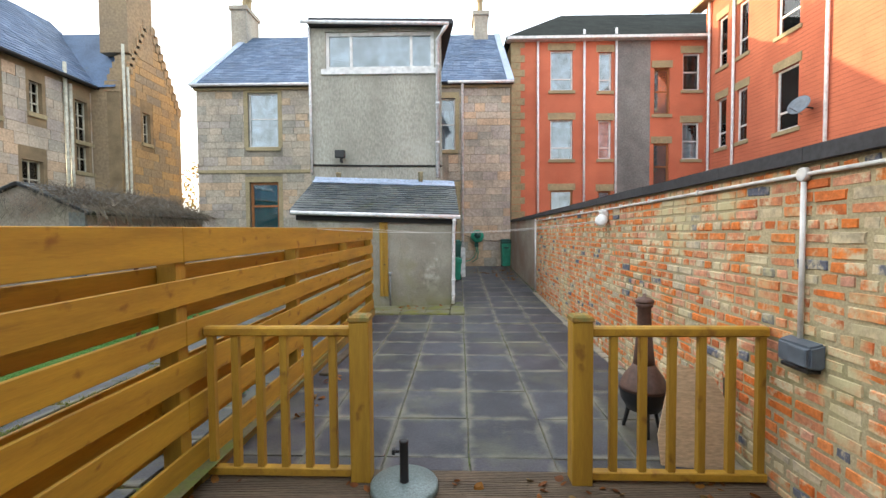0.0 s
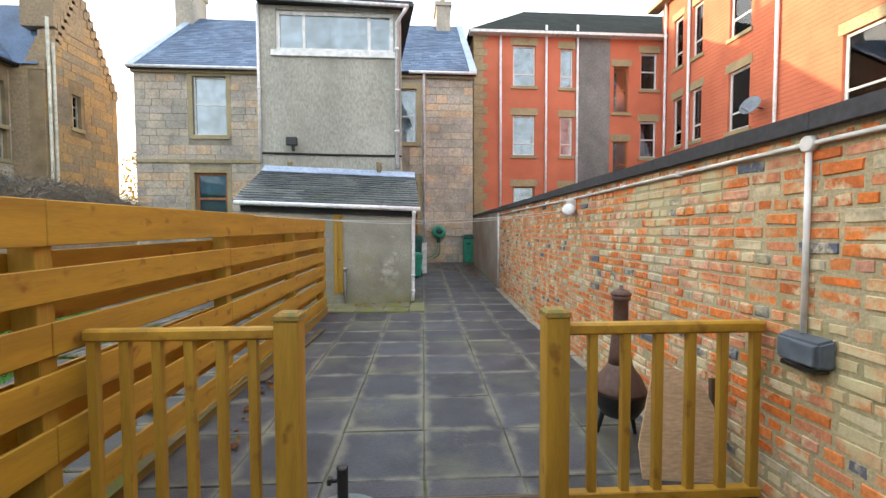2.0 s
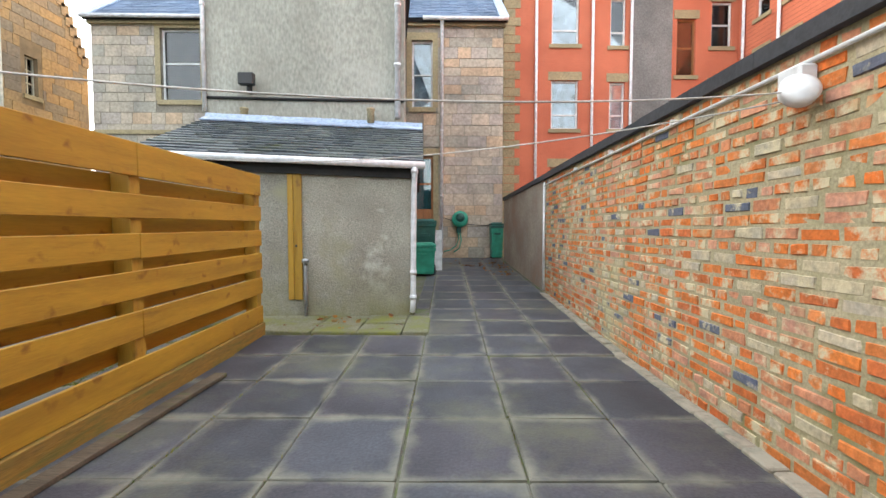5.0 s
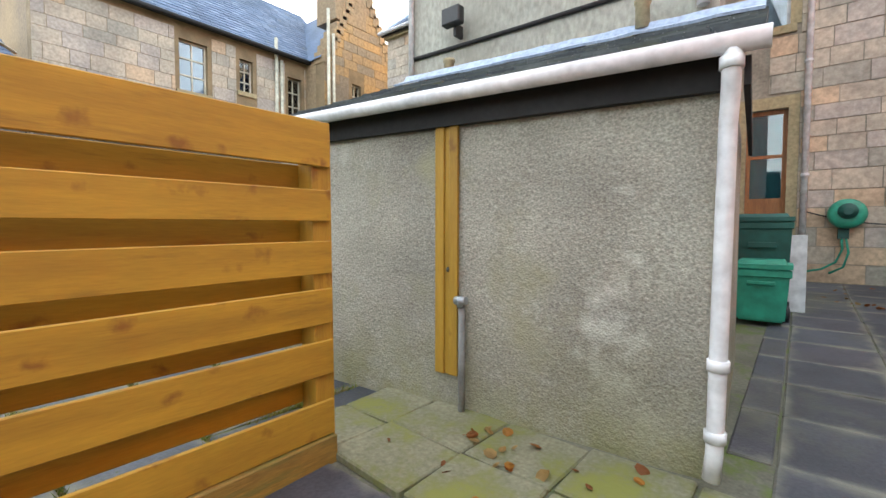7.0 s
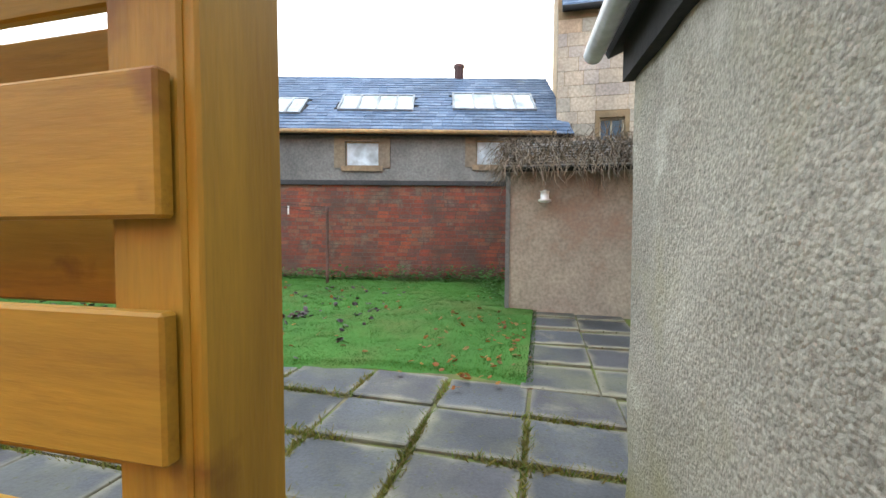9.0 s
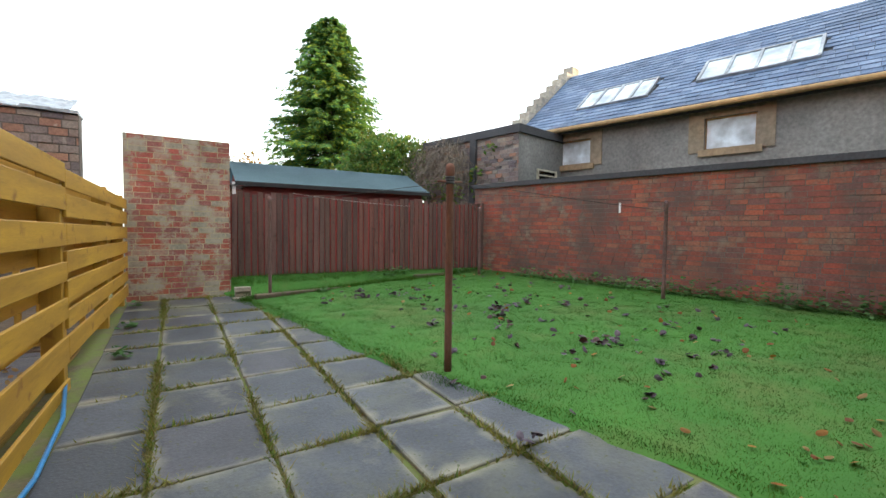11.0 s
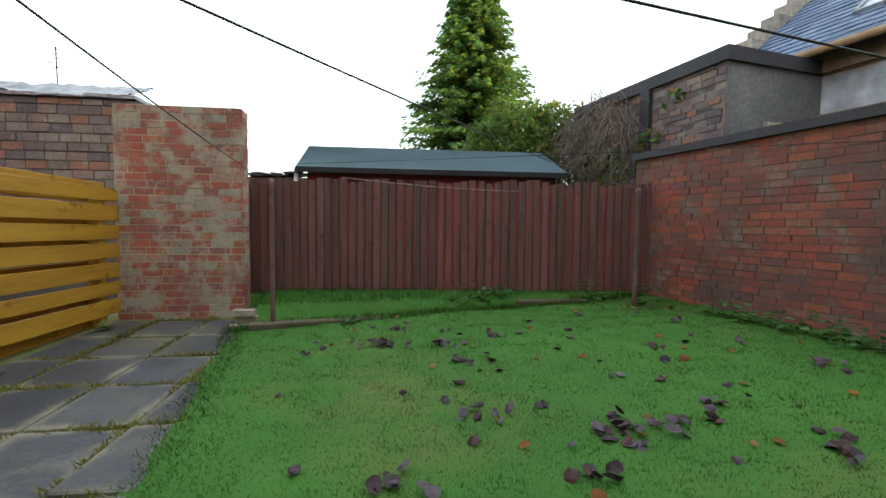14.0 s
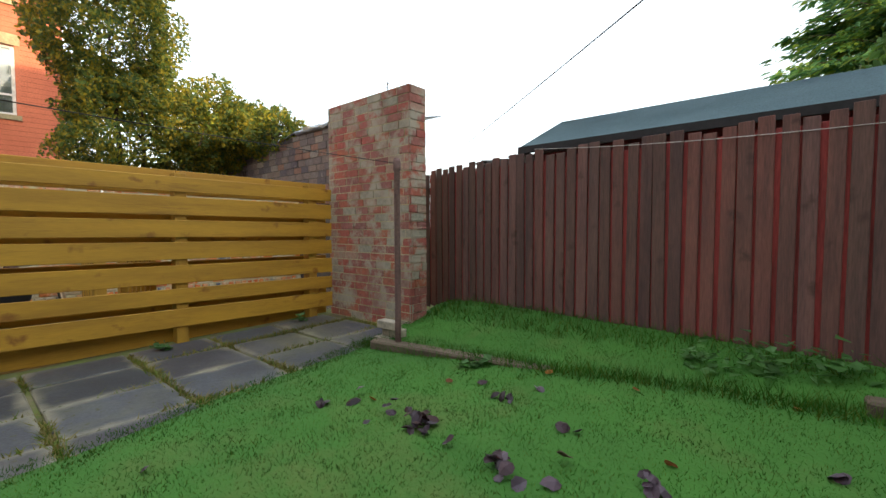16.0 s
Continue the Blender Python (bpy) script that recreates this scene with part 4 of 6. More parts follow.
vs = [bm.verts.new(p) for p in ((0, 0, SE), (GW, 0, SE), (2.1, 0, GA), (1.4, 0, GA), (0, 0.5, SE), (GW, 0.5, SE), (2.1, 0.5, GA), (1.4, 0.5, GA))]
for f in ((0, 1, 2, 3), (7, 6, 5, 4), (1, 5, 6, 2), (3, 7, 4, 0)):
    bm.faces.new([vs[i] for i in f])
gw = part("gable_wall", bm, M_SAND_JOINT, school, "golden sandstone crow stepped gable", GABLE)
part("side_wall", bm_box(0, 0.5, 0.5, 4, -0.2, SE), M_SAND, gw)
part("side_wall", bm_box(GW - 0.5, GW, 0.5, 4, -0.2, SE), M_SAND, gw)
bm = bmesh.new()
courses(bm, GW, SE - 0.1, [(1.1, 1.85, 5.4, 6.95)], 0.3, 0.4, 0.012, 0.012, 0.0, 0.0, (0.4, 0.9), random.Random(19), 0.005)
for k in range(9):
    z = SE - 0.1 + k * 0.33
    f = (z + 0.3 - SE) / (GA - SE)
    if f < 1:
        courses(bm, GW - 1.4 * f - 1.65 * f, 0.32, [], 0.32, 0.33, 0.012, 0.012, 1.4 * f, z, (0.4, 0.9), random.Random(30 + k), 0.005)
part("stone_facing", bm, M_SAND, gw)["kind"] = "stuff"
for k in range(11):
    f = k / 10
    for x in (GW - 1.65 * f - 0.28, 1.4 * f - 0.03):
        part("crow_step", bm_box(x, x + 0.31, -0.05, 0.55, SE + (GA - SE) * f - 0.15, SE + (GA - SE) * f + 0.26), M_SAND, gw)
part("chimney_stack", bm_box(0.5, 1.95, -0.03, 1.1, GA - 1.4, GA + 3.2), M_SAND, gw)
bm = bmesh.new()
vs = [bm.verts.new(p) for p in ((-0.1, 0.1, SE), (-0.1, 8, SE), (1.75, 8, GA - 0.1), (1.75, 0.1, GA - 0.1), (GW + 0.1, 0.5, SE), (GW + 0.1, 8, SE))]
bm.faces.new([vs[i] for i in (0, 1, 2, 3)])
bm.faces.new([vs[i] for i in (3, 2, 5, 4)])
part("roof", bm, M_SLATE, gw)
window(gw, pose(0, 0, 0), 1.25, 5.5, 0.45, 1.25, M_CREAM, bars_x=(0.5,), bars_z=(0.33, 0.66), depth=0.14, sash=0.05, back=M_SKYREFLECT)
bm = bmesh.new()
tube(bm, [(9.3, -0.28, SE - 0.02), (17.0, -0.28, SE - 0.02)], 0.07)
part("gutter", bm, M_DARK, school, "", RANGE)
for y, top in ((15.45, SE + 0.5), (15.65, SE - 0.2)):
    downpipe("downpipe", RANGE, [(y, -0.1, top), (y, -0.1, 0.2)], 0.06, M_CREAM, "cream painted iron soil pipe on the school wall")
for y, top in ((0.12, SE + 1.7), (0.34, SE + 0.9)):
    downpipe("downpipe", GABLE, [(y, -0.1, top), (y, -0.1, 3.2), (y - 0.2, -0.1, 2.9), (y - 0.2, -0.1, 0.2)], 0.055, M_CREAM, "cream painted iron soil pipe on the school gable")

# ---- garden side: brick boundary wall, hall, creeper outhouse ----
def along(x0, y0, x1, y1):
    """A frame on a line: local x from the first point to the second, local y to the left of it."""
    return pose(x0, y0, 0, 0, 0, math.degrees(math.atan2(y1 - y0, x1 - x0))), math.hypot(x1 - x0, y1 - y0)


# seen from the garden, local x runs to the viewer's right and local -y faces the viewer
WW, WWL = along(-8.10, 0.75, -9.95, 9.0)
wall_west = thing("wall_west", WW, "weathered dark red brick boundary wall behind the lawn", "wall", kind="structure")
bm = bmesh.new()
WEST_H = 2.14
box(bm, 0, WWL, 0.003, 0.3, 0.0, WEST_H)
part("wall_core", bm, M_MORTAR_DK, wall_west)
bm = bmesh.new()
courses(bm, WWL, WEST_H - 0.2, [], 0.0755, 0.0756, 0.002, 0.010, 0.0, 0.2, (0.2195, 0.2265), random.Random(11), 0.004)
part("brick_facing", bm, M_BRICK_DK, wall_west)["kind"] = "stuff"
part("coping", bm_box(-0.02, WWL, -0.05, 0.34, WEST_H, WEST_H + 0.09), M_COPING, wall_west)

HALL, HALLL = along(-11.0, -1.2, -13.4, 9.1)
hall = thing("slate_roofed_hall", HALL, "low sandstone hall with slate roof and three long skylights", "hall")
HALL_E, HALL_R = 3.90, 6.5
L_OPEN = [(1.42, 2.33, 2.98, 3.62), (4.9, 5.83, 3.0, 3.67), (8.48, 9.3, 3.05, 3.72)]
bm = bmesh.new()
pierced(bm, HALLL, HALL_E, 0.4, L_OPEN, 0.0, 0.0)
box(bm, 0, 0.4, 0.4, 6.6, 0, HALL_E)
lw = part("wall", bm, M_CEMENT, hall, "smoke grey rendered wall")
for q in L_OPEN:
    window(hall, pose(0, 0, 0), q[0], q[2], q[1] - q[0], q[3] - q[2], M_SAND, bars_z=(), depth=0.05, sash=0.03, sill=True, trim=M_SAND, glass=M_BLIND)
    bm = bmesh.new()
    pierced(bm, q[1] - q[0] + 0.6, q[3] - q[2] + 0.35, 0.03, [q], q[0] - 0.3, q[2] - 0.05)
    bmesh.ops.translate(bm, verts=bm.verts[:], vec=(0, -0.03, 0))
    part("window_surround", bm, M_SAND, lw)
lr = math.hypot(3.3, HALL_R - HALL_E)
LROOF = pose(0, -0.3, HALL_E - 0.05, math.degrees(math.atan2(HALL_R - HALL_E, 3.3)))
SKY = [(1.6, 3.5, 1.15, 2.1), (4.5, 6.7, 1.4, 2.4), (7.85, 10.3, 1.5, 2.6)]
roof = part("roof", bm_box(-0.1, HALLL + 0.5, 0, lr, -0.1, 0), M_DARK, hall, "", LROOF)
bm = bmesh.new()
slates(bm, HALLL + 0.6, lr, 0.2, 0.28, 0.013, -0.1, SKY, random.Random(8))
part("slate_covering", bm, M_SLATE, roof)["kind"] = "stuff"
for q in SKY:
    bm = bmesh.new()
    n = 4
    for i in range(n):
        a, b = q[0] + (q[1] - q[0]) * i / n, q[0] + (q[1] - q[0]) * (i + 1) / n
        box(bm, a, a + 0.06, q[2], q[3], 0.0, 0.09)
    box(bm, q[1] - 0.06, q[1], q[2], q[3], 0.0, 0.09)
    box(bm, q[0], q[1], q[2] - 0.05, q[2], 0.0, 0.08)
    box(bm, q[0], q[1], q[3], q[3] + 0.05, 0.0, 0.09)
    fr = part("skylight_frame", bm, M_ALU, roof)
    part("pane", bm_box(q[0], q[1], q[2], q[3], 0.045, 0.055), M_BLIND, fr, "milky skylight glass")
for k in range(10):
    f = k / 9
    part("crow_step", bm_box(-0.25, 0.1, 3.3 * f - 0.25, 3.3 * f + 0.2, HALL_E + (HALL_R - HALL_E) * f - 0.3, HALL_E + (HALL_R - HALL_E) * f + 0.32), M_STONE, hall)
bm = bmesh.new()
turned(bm, [(0.16, -0.3), (0.15, 0.25), (0.19, 0.28), (0.19, 0.36), (0.13, 0.4)], 12, pose(8.1, 3.0, HALL_R))
part("ridge_vent", bm, M_RUST_LT, hall, "short clay vent pot on the ridge")
bm = bmesh.new()
tube(bm, [(0, -0.34, HALL_E - 0.03), (HALLL, -0.34, HALL_E - 0.03)], 0.06)
part("gutter", bm, M_SAND, hall)

EXT, EXTL = along(-8.85, -2.8, -9.5, 0.6)
ext = thing("flat_roofed_annexe", EXT, "flat roofed brick annexe with grey cement end and black parapet", "annexe")
bm = bmesh.new()
box(bm, 0, EXTL, 0.01, 2.2, 0, 3.6)
part("wall", bm, M_CEMENT, ext, "smoke stained grey cement")
bm = bmesh.new()
courses(bm, EXTL, 2.0, [], 0.09, 0.12, 0.0, 0.014, 0.0, 1.6, (0.16, 0.3), random.Random(21), 0.012)
part("brick_face", bm, M_BRICK_BUFF, ext, "rough brown brick face")["kind"] = "stuff"
part("parapet", bm_box(-0.05, EXTL + 0.06, -0.06, 2.25, 3.6, 3.8), M_COPING, ext, "black felted parapet")
part("pilaster", bm_box(1.9, 2.1, -0.08, 0.0, 1.0, 3.6), M_COPING, ext)
window(ext, pose(EXTL + 0.02, 0, 0, 0, 0, 90), 0.75, 2.2, 0.85, 0.6, M_CREAM, bars_z=(0.75,), depth=-0.04, sash=0.04, sill=False, back=M_BLIND)

OUT2 = pose(-7.15, 8.42, 0, 0, 0, 90)
out2 = thing("creeper_outhouse", OUT2, "grey rendered garden outhouse with dead creeper hanging from its roof", "outhouse")
bm = bmesh.new()
box(bm, 0, 4.0, 0, 2.6, 0, 2.1)
vs = [bm.verts.new(p) for p in ((0, 0, 2.1), (0, 2.6, 2.1), (0, 1.3, 2.68), (4.0, 0, 2.1), (4.0, 2.6, 2.1), (4.0, 1.3, 2.68))]
bm.faces.new(vs[:3])
bm.faces.new(vs[3:])
part("wall", bm, M_COAT, out2)
part("corner_board", bm_box(-0.06, 0.0, -0.02, 0.3, 0, 2.1), M_CEMENT, out2, "pale grey corner post")
OR = math.hypot(1.45, 0.62)
for k, mm in enumerate((pose(-0.1, -0.14, 2.09, math.degrees(math.atan2(0.62, 1.45))), pose(4.15, 2.74, 2.09, math.degrees(math.atan2(0.62, 1.45)), 0, 180))):
    r2 = part("roof", bm_box(0, 4.25, 0, OR, -0.05, 0), M_DARK, out2, "", mm)
    bm = bmesh.new()
    slates(bm, 4.25, OR, 0.16, 0.22, 0.014, rnd=random.Random(14 + k))
    part("slate_covering", bm, M_SLATE_DK, r2)["kind"] = "stuff"

# ---- pier, back fence, shed ----
pier = thing("brick_pier", pose(-3.16, 1.12, 0), "tall red brick pier with flaking pale paint at the fence end", "pier")
bm = bmesh.new()
PIER_W, PIER_H = 1.34, 2.54
box(bm, 0.022, PIER_W, -0.24, -0.0145, 0, PIER_H - 0.01)
part("pier_core", bm, M_MORTAR, pier)

BF, BFL = along(-8.2, 1.0, -2.62, 0.32)
back_fence = thing("back_fence", BF, "dark brown stained vertical board fence along the lawn end", "fence")
n = int(BFL / 0.104)
bfm = [to_mesh("board", soft_box(-w, w, -0.008, 0.008, 0.25, 1.81 + d, 0.003), M_BROWNFENCE) for w, d in ((0.041, 0), (0.043, 0.025), (0.039, -0.02))]
# strips added behind the single-sided boards stand in for red seen through
gap_strip = to_mesh("gap_strip", soft_box(-0.03, 0.03, -0.006, 0.006, 0.25, 1.76, 0.003), M_GAPRED)
for i in range(n):
    x = 0.06 + i * BFL / n
    piece("board", bfm[random.randrange(3)], back_fence, pose(x, 0.012, random.uniform(-0.02, 0.02), 0, random.uniform(-0.35, 0.35)))
    piece("gap_strip", gap_strip, back_fence, pose(x + BFL / n / 2, -0.008, random.uniform(-0.015, 0.01)))
for z in (0.55, 1.55):
    part("rail", bm_box(0, BFL, -0.062, -0.016, z, z + 0.08), M_BROWNFENCE, back_fence)
shed = thing("garden_shed", pose(-5.5, -1.6, 0), "dark red timber shed with grey felt roof behind the fence", "shed")
part("wall", bm_box(-2.0, 1.95, -1.0, 1.0, 0, 2.12), M_SHED, shed)
bm = bmesh.new()
vs = [bm.verts.new(p) for p in ((-2.15, 1.15, 2.1), (2.1, 1.15, 2.1), (2.1, 0.0, 2.62), (-2.1, 0.0, 2.62), (-2.15, -1.15, 2.1), (2.1, -1.15, 2.1))]
for f in ((0, 1, 2, 3), (3, 2, 5, 4)):
    bm.faces.new([vs[i] for i in f])
bmesh.ops.solidify(bm, geom=bm.faces[:], thickness=0.03)
part("roof", bm, M_FELT, shed)
for x in (-2.0, 1.95):
    bm = bmesh.new()
    vs = [bm.verts.new((x + d, y, z)) for d in (-0.02, 0.02) for y, z in ((-1.0, 2.12), (1.0, 2.12), (0.0, 2.56))]
    for f in ((0, 1, 2), (5, 4, 3), (0, 3, 4, 1), (1, 4, 5, 2), (2, 5, 3, 0)):
        bm.faces.new([vs[i] for i in f])
    part("gable", bm, M_SHED, shed)
part("fascia", bm_box(-2.15, 2.1, 1.13, 1.16, 2.03, 2.11), M_DARK, shed)
wall_south = thing("wall_south", pose(0, -0.75, 0), "old buff brown brick wall behind the deck", "wall", kind="structure")
part("wall_core", bm_box(-1.1, 7.0, -0.3, 0, -0.1, 3.05), M_MORTAR_DK, wall_south, "sooty mortar core")

# bricks of the pier and of the wall behind the deck
bm = bmesh.new()
courses(bm, PIER_W, PIER_H, [], 0.0815, 0.0816, 0.001, 0.011, 0.0, 0.0, (0.205, 0.235), random.Random(12), 0.003)
bmesh.ops.transform(bm, matrix=pose(PIER_W, -0.012, 0, 0, 0, 180), verts=bm.verts[:])
part("brick_facing", bm, M_BRICK_PIER, pier)["kind"] = "stuff"
bm = bmesh.new()
courses(bm, 0.24, PIER_H, [], 0.0815, 0.0816, 0.0, 0.007, 0.0, 0.0, (0.23, 0.25), random.Random(13), 0.003)
bmesh.ops.transform(bm, matrix=pose(0.012, 0.0, 0, 0, 0, -90), verts=bm.verts[:])
part("side_brick_facing", bm, M_BRICK_PIER, pier)["kind"] = "stuff"
stub = thing("brick_stub", pose(-3.3, 1.42, 0.1), "low broken red brick stub at the foot of the pier", "brickwork")
for k, (x, y, z) in enumerate(((0, 0, 0.02), (0.06, 0.1, 0.02), (0.02, 0.03, 0.095), (0.03, 0.08, 0.17))):
    part("brick", soft_box(x - 0.11, x + 0.11, y - 0.05, y + 0.05, z, z + 0.07, 0.006), M_BRICK_PIER, stub)
bm = bmesh.new()
courses(bm, 8.1, 1.7, [], 0.128, 0.136, 0.012, 0.02, 0.0, 1.35, (0.25, 0.30), random.Random(15), 0.008)
bmesh.ops.transform(bm, matrix=pose(7.0, 0, 0, 0, 0, 180), verts=bm.verts[:])
part("brick_facing", bm, M_BRICK_BUFF, wall_south)["kind"] = "stuff"
bm = bmesh.new()
tin = random.Random(2)
for k in range(9):
    x = -1.1 + k * 0.34
    box(bm, x, x + 0.36, -0.5, 0.06, 3.06 + 0.01 * (k % 2), 3.08 + 0.01 * (k % 2) + tin.uniform(0, 0.03))
for k in range(4):
    box(bm, 0.1 + k * 0.75, 0.83 + k * 0.75, -2.2, 0.0, 0.004 * k, 0.02 + 0.004 * k, pose(0, -0.2, 3.08, -13))
crumple = bmesh.new()
bmesh.ops.create_grid(crumple, x_segments=44, y_segments=9, size=0.5)
for v in crumple.verts:
    x, s = v.co.x * 3.4 + 0.7, 0.5 - v.co.y
    v.co = (x, 0.07 - 0.75 * s, 3.09 + 0.34 * s + 0.07 * noise.noise((x * 2.3, s * 3, 4)) + 0.05 * noise.noise((x * 7, s * 5, 1)))
bmesh.ops.solidify(crumple, geom=crumple.faces[:], thickness=0.008)
part("bent_metal_sheet", crumple, M_ALU, wall_south, "crumpled pale metal roofing sheet")
part("metal_sheeting", bm, M_ALU, wall_south, "crumpled pale metal roofing sheets")["kind"] = "stuff"
for k in range(5):
    part("cap_brick", soft_box(0.9 + k * 0.21, 1.09 + k * 0.21, -0.2, 0.03, 3.05, 3.13 + 0.05 * (k == 3), 0.006), M_BRICK_PIER, wall_south)
bm = bmesh.new()
sl = random.Random(5)
for k in range(18):
    x = -2.75 - k * 0.07
    box(bm, -0.1, sl.uniform(0.02, 0.1), -0.25, 0.22, 0, 0.012, pose(x, 0, 1.975 + k * 0.004 + sl.uniform(-0.01, 0.01), sl.uniform(-4, 8), sl.uniform(-8, 8)))
part("broken_slate_cover", bm, M_SLATE_DK, wall_south, "broken dark slates on a low roof")["kind"] = "stuff"
part("low_roof_wall", bm_box(-4.0, -2.3, -0.3, 0.1, 0, 1.96), M_BRICK_BUFF, wall_south)

# ---- scattering helpers ----
def quads(name, centres, u, v, material, label, category, bend=0.0, kind="stuff", parent=None):
    """Many four-cornered leaves from arrays of centres and half axes; bend lifts two corners."""
    c, u, v = (np.asarray(a, dtype=np.float64) for a in (centres, u, v))
    n = len(c)
    nrm = np.cross(u, v)
    ln = np.linalg.norm(nrm, axis=1, keepdims=True) + 1e-9
    nrm = nrm / ln * np.linalg.norm(u, axis=1, keepdims=True) * bend
    pts = np.stack([c - u + nrm, c - v * 0.9, c + u + nrm, c + v], axis=1).reshape(-1, 3)
    me = bpy.data.meshes.new(name)
    me.from_pydata(pts.tolist(), [], np.arange(n * 4).reshape(n, 4).tolist())
    me.materials.append(material)
    ob = new(name, me)
    if parent is not None:
        ob.parent = parent
        if label:
            ob["label"] = label
        if kind:
            ob["kind"] = kind
        return ob
    return tagged(ob, label, category, "", kind)


def unit(rng, n):
    d = rng.normal(size=(n, 3))
    return d / np.linalg.norm(d, axis=1, keepdims=True)


def foliage(rng, blobs, n, size, droop=0.3):
    """Leaves on and inside uneven blobs (x, y, z, rx, ry, rz)."""
    vol = np.array([b[3] * b[4] * b[5] for b in blobs])
    pick = rng.choice(len(blobs), n, p=vol / vol.sum())
    b = np.array(blobs)[pick]
    d = unit(rng, n)
    rad = rng.uniform(0.55, 1.0, n) ** 0.5
    wob = np.array([noise.noise((float(p[0]) * 2.3 + float(q[0]), float(p[1]) * 2.3 + float(q[1]), float(p[2]) * 2.3)) for p, q in zip(d, b)])
    rad = rad * (1.0 + 0.45 * wob)
    c = b[:, :3] + d * b[:, 3:] * rad[:, None]
    u = unit(rng, n) + d * 0.4
    u[:, 2] -= droop
    u /= np.linalg.norm(u, axis=1, keepdims=True)
    w = np.cross(u, unit(rng, n))
    w /= np.linalg.norm(w, axis=1, keepdims=True) + 1e-9
    s = size * rng.uniform(0.6, 1.3, n)[:, None]
    return c, u * s, w * s * 0.6


def limb(bm, a, b, r0, r1, n=7, sag=0.0):
    a, b = Vector(a), Vector(b)
    d = (b - a).normalized()
    p = d.orthogonal().normalized()
    q = d.cross(p)
    ra = [bm.verts.new(a + r0 * (p * math.cos(6.2832 * k / n) + q * math.sin(6.2832 * k / n))) for k in range(n)]
    rb = [bm.verts.new(b + r1 * (p * math.cos(6.2832 * k / n) + q * math.sin(6.2832 * k / n))) for k in range(n)]
    for k in range(n):
        bm.faces.new((ra[k], ra[(k + 1) % n], rb[(k + 1) % n], rb[k])).smooth = True


def conifer(m, height, spread, seed, label):
    rng = np.random.default_rng(seed)
    tree = thing("conifer_tree", m, label, "tree")
    bm = bmesh.new()
    limb(bm, (0, 0, 0), (0, 0, height * 0.5), 0.22, 0.13)
    limb(bm, (0, 0, height * 0.5), (0, 0, height * 0.97), 0.13, 0.02)
    C, U, V = [], [], []
    for k in range(1300):
        f = rng.uniform(0.12, 1.0) ** 0.85
        z = height * f
        ln = spread * (1.05 - f) ** 0.75 * rng.uniform(0.55, 1.08) + 0.15
        if rng.random() < 0.03 and f < 0.6:
            ln *= 1.3
        a = rng.uniform(0, 2 * math.pi)
        d = np.array([math.cos(a), math.sin(a), 0])
        side = np.array([-d[1], d[0], 0])
        if k % 4 == 0:
            limb(bm, (0, 0, z - 0.1), tuple(d * ln * 0.85 + np.array([0, 0, z - 0.05 * ln])), 0.03, 0.006, 4)
        m_ = int(64 * (0.35 + ln / spread))
        t = rng.uniform(0.25, 1.0, m_)
        droop = -0.16 * ln * t ** 2 + 0.10 * ln * np.clip(t - 0.7, 0, 1)
        off = rng.uniform(-1, 1, m_) * 0.24 * ln * (1.1 - t)
        c = d * (ln * t)[:, None] + side * off[:, None] + np.array([0, 0, z]) + np.array([0, 0, 1]) * (droop + rng.uniform(-0.08, 0.05, m_))[:, None]
        u = d * 0.7 + side * (np.sign(off) * 0.6)[:, None] + np.array([0, 0, -0.35]) + unit(rng, m_) * 0.3
        u /= np.linalg.norm(u, axis=1, keepdims=True)
        w = np.cross(u, np.array([0, 0, 1.0]) + unit(rng, m_) * 0.8)
        w /= np.linalg.norm(w, axis=1, keepdims=True) + 1e-9
        s = rng.uniform(0.06, 0.15, m_)[:, None]
        C.append(c), U.append(u * s), V.append(w * s * 0.32)
    part("trunk", bm, M_BARK, tree)
    quads("crown", np.concatenate(C), np.concatenate(U), np.concatenate(V), M_CONIFER, "", "", 0.1, "", tree)
    return tree


def shrub(name, m, blobs, n, size, material, seed, label, category, stems=6):
    rng = np.random.default_rng(seed)
    th = thing(name, m, label, category)
    bm = bmesh.new()
    r = random.Random(seed)
    for k in range(stems):
        b = blobs[k % len(blobs)]
        limb(bm, (b[0] * 0.3 + r.uniform(-0.2, 0.2), b[1] * 0.3 + r.uniform(-0.2, 0.2), 0), (b[0], b[1], b[2]), 0.06, 0.02)
        for j in range(4):
            limb(bm, (b[0], b[1], b[2]), (b[0] + r.uniform(-1, 1) * b[3] * 0.8, b[1] + r.uniform(-1, 1) * b[4] * 0.8, b[2] + r.uniform(-0.2, 0.9) * b[5]), 0.02, 0.006, 5)
    part("trunk", bm, M_BARK, th)
    c, u, v = foliage(rng, blobs, n, size)
    quads("crown", c, u, v, material, "", "", 0.15, "", th)
    return th


conifer(pose(-7.6, -8.2, 0), 9.2, 3.75, 3, "tall dark green conifer tree with sunlit drooping sprays")
shrub("bush", pose(-7.9, -3.7, 0), [(0, 0, 3.0, 1.2, 1.0, 1.1), (0.9, 0.3, 2.5, 0.8, 0.8, 0.9), (-0.7, 0.2, 3.35, 0.8, 0.7, 0.7), (-1.4, 0.3, 2.9, 0.8, 0.7, 0.9)], 15000, 0.06, M_BUSH, 5, "dense green garden bush behind the brown fence", "bush")
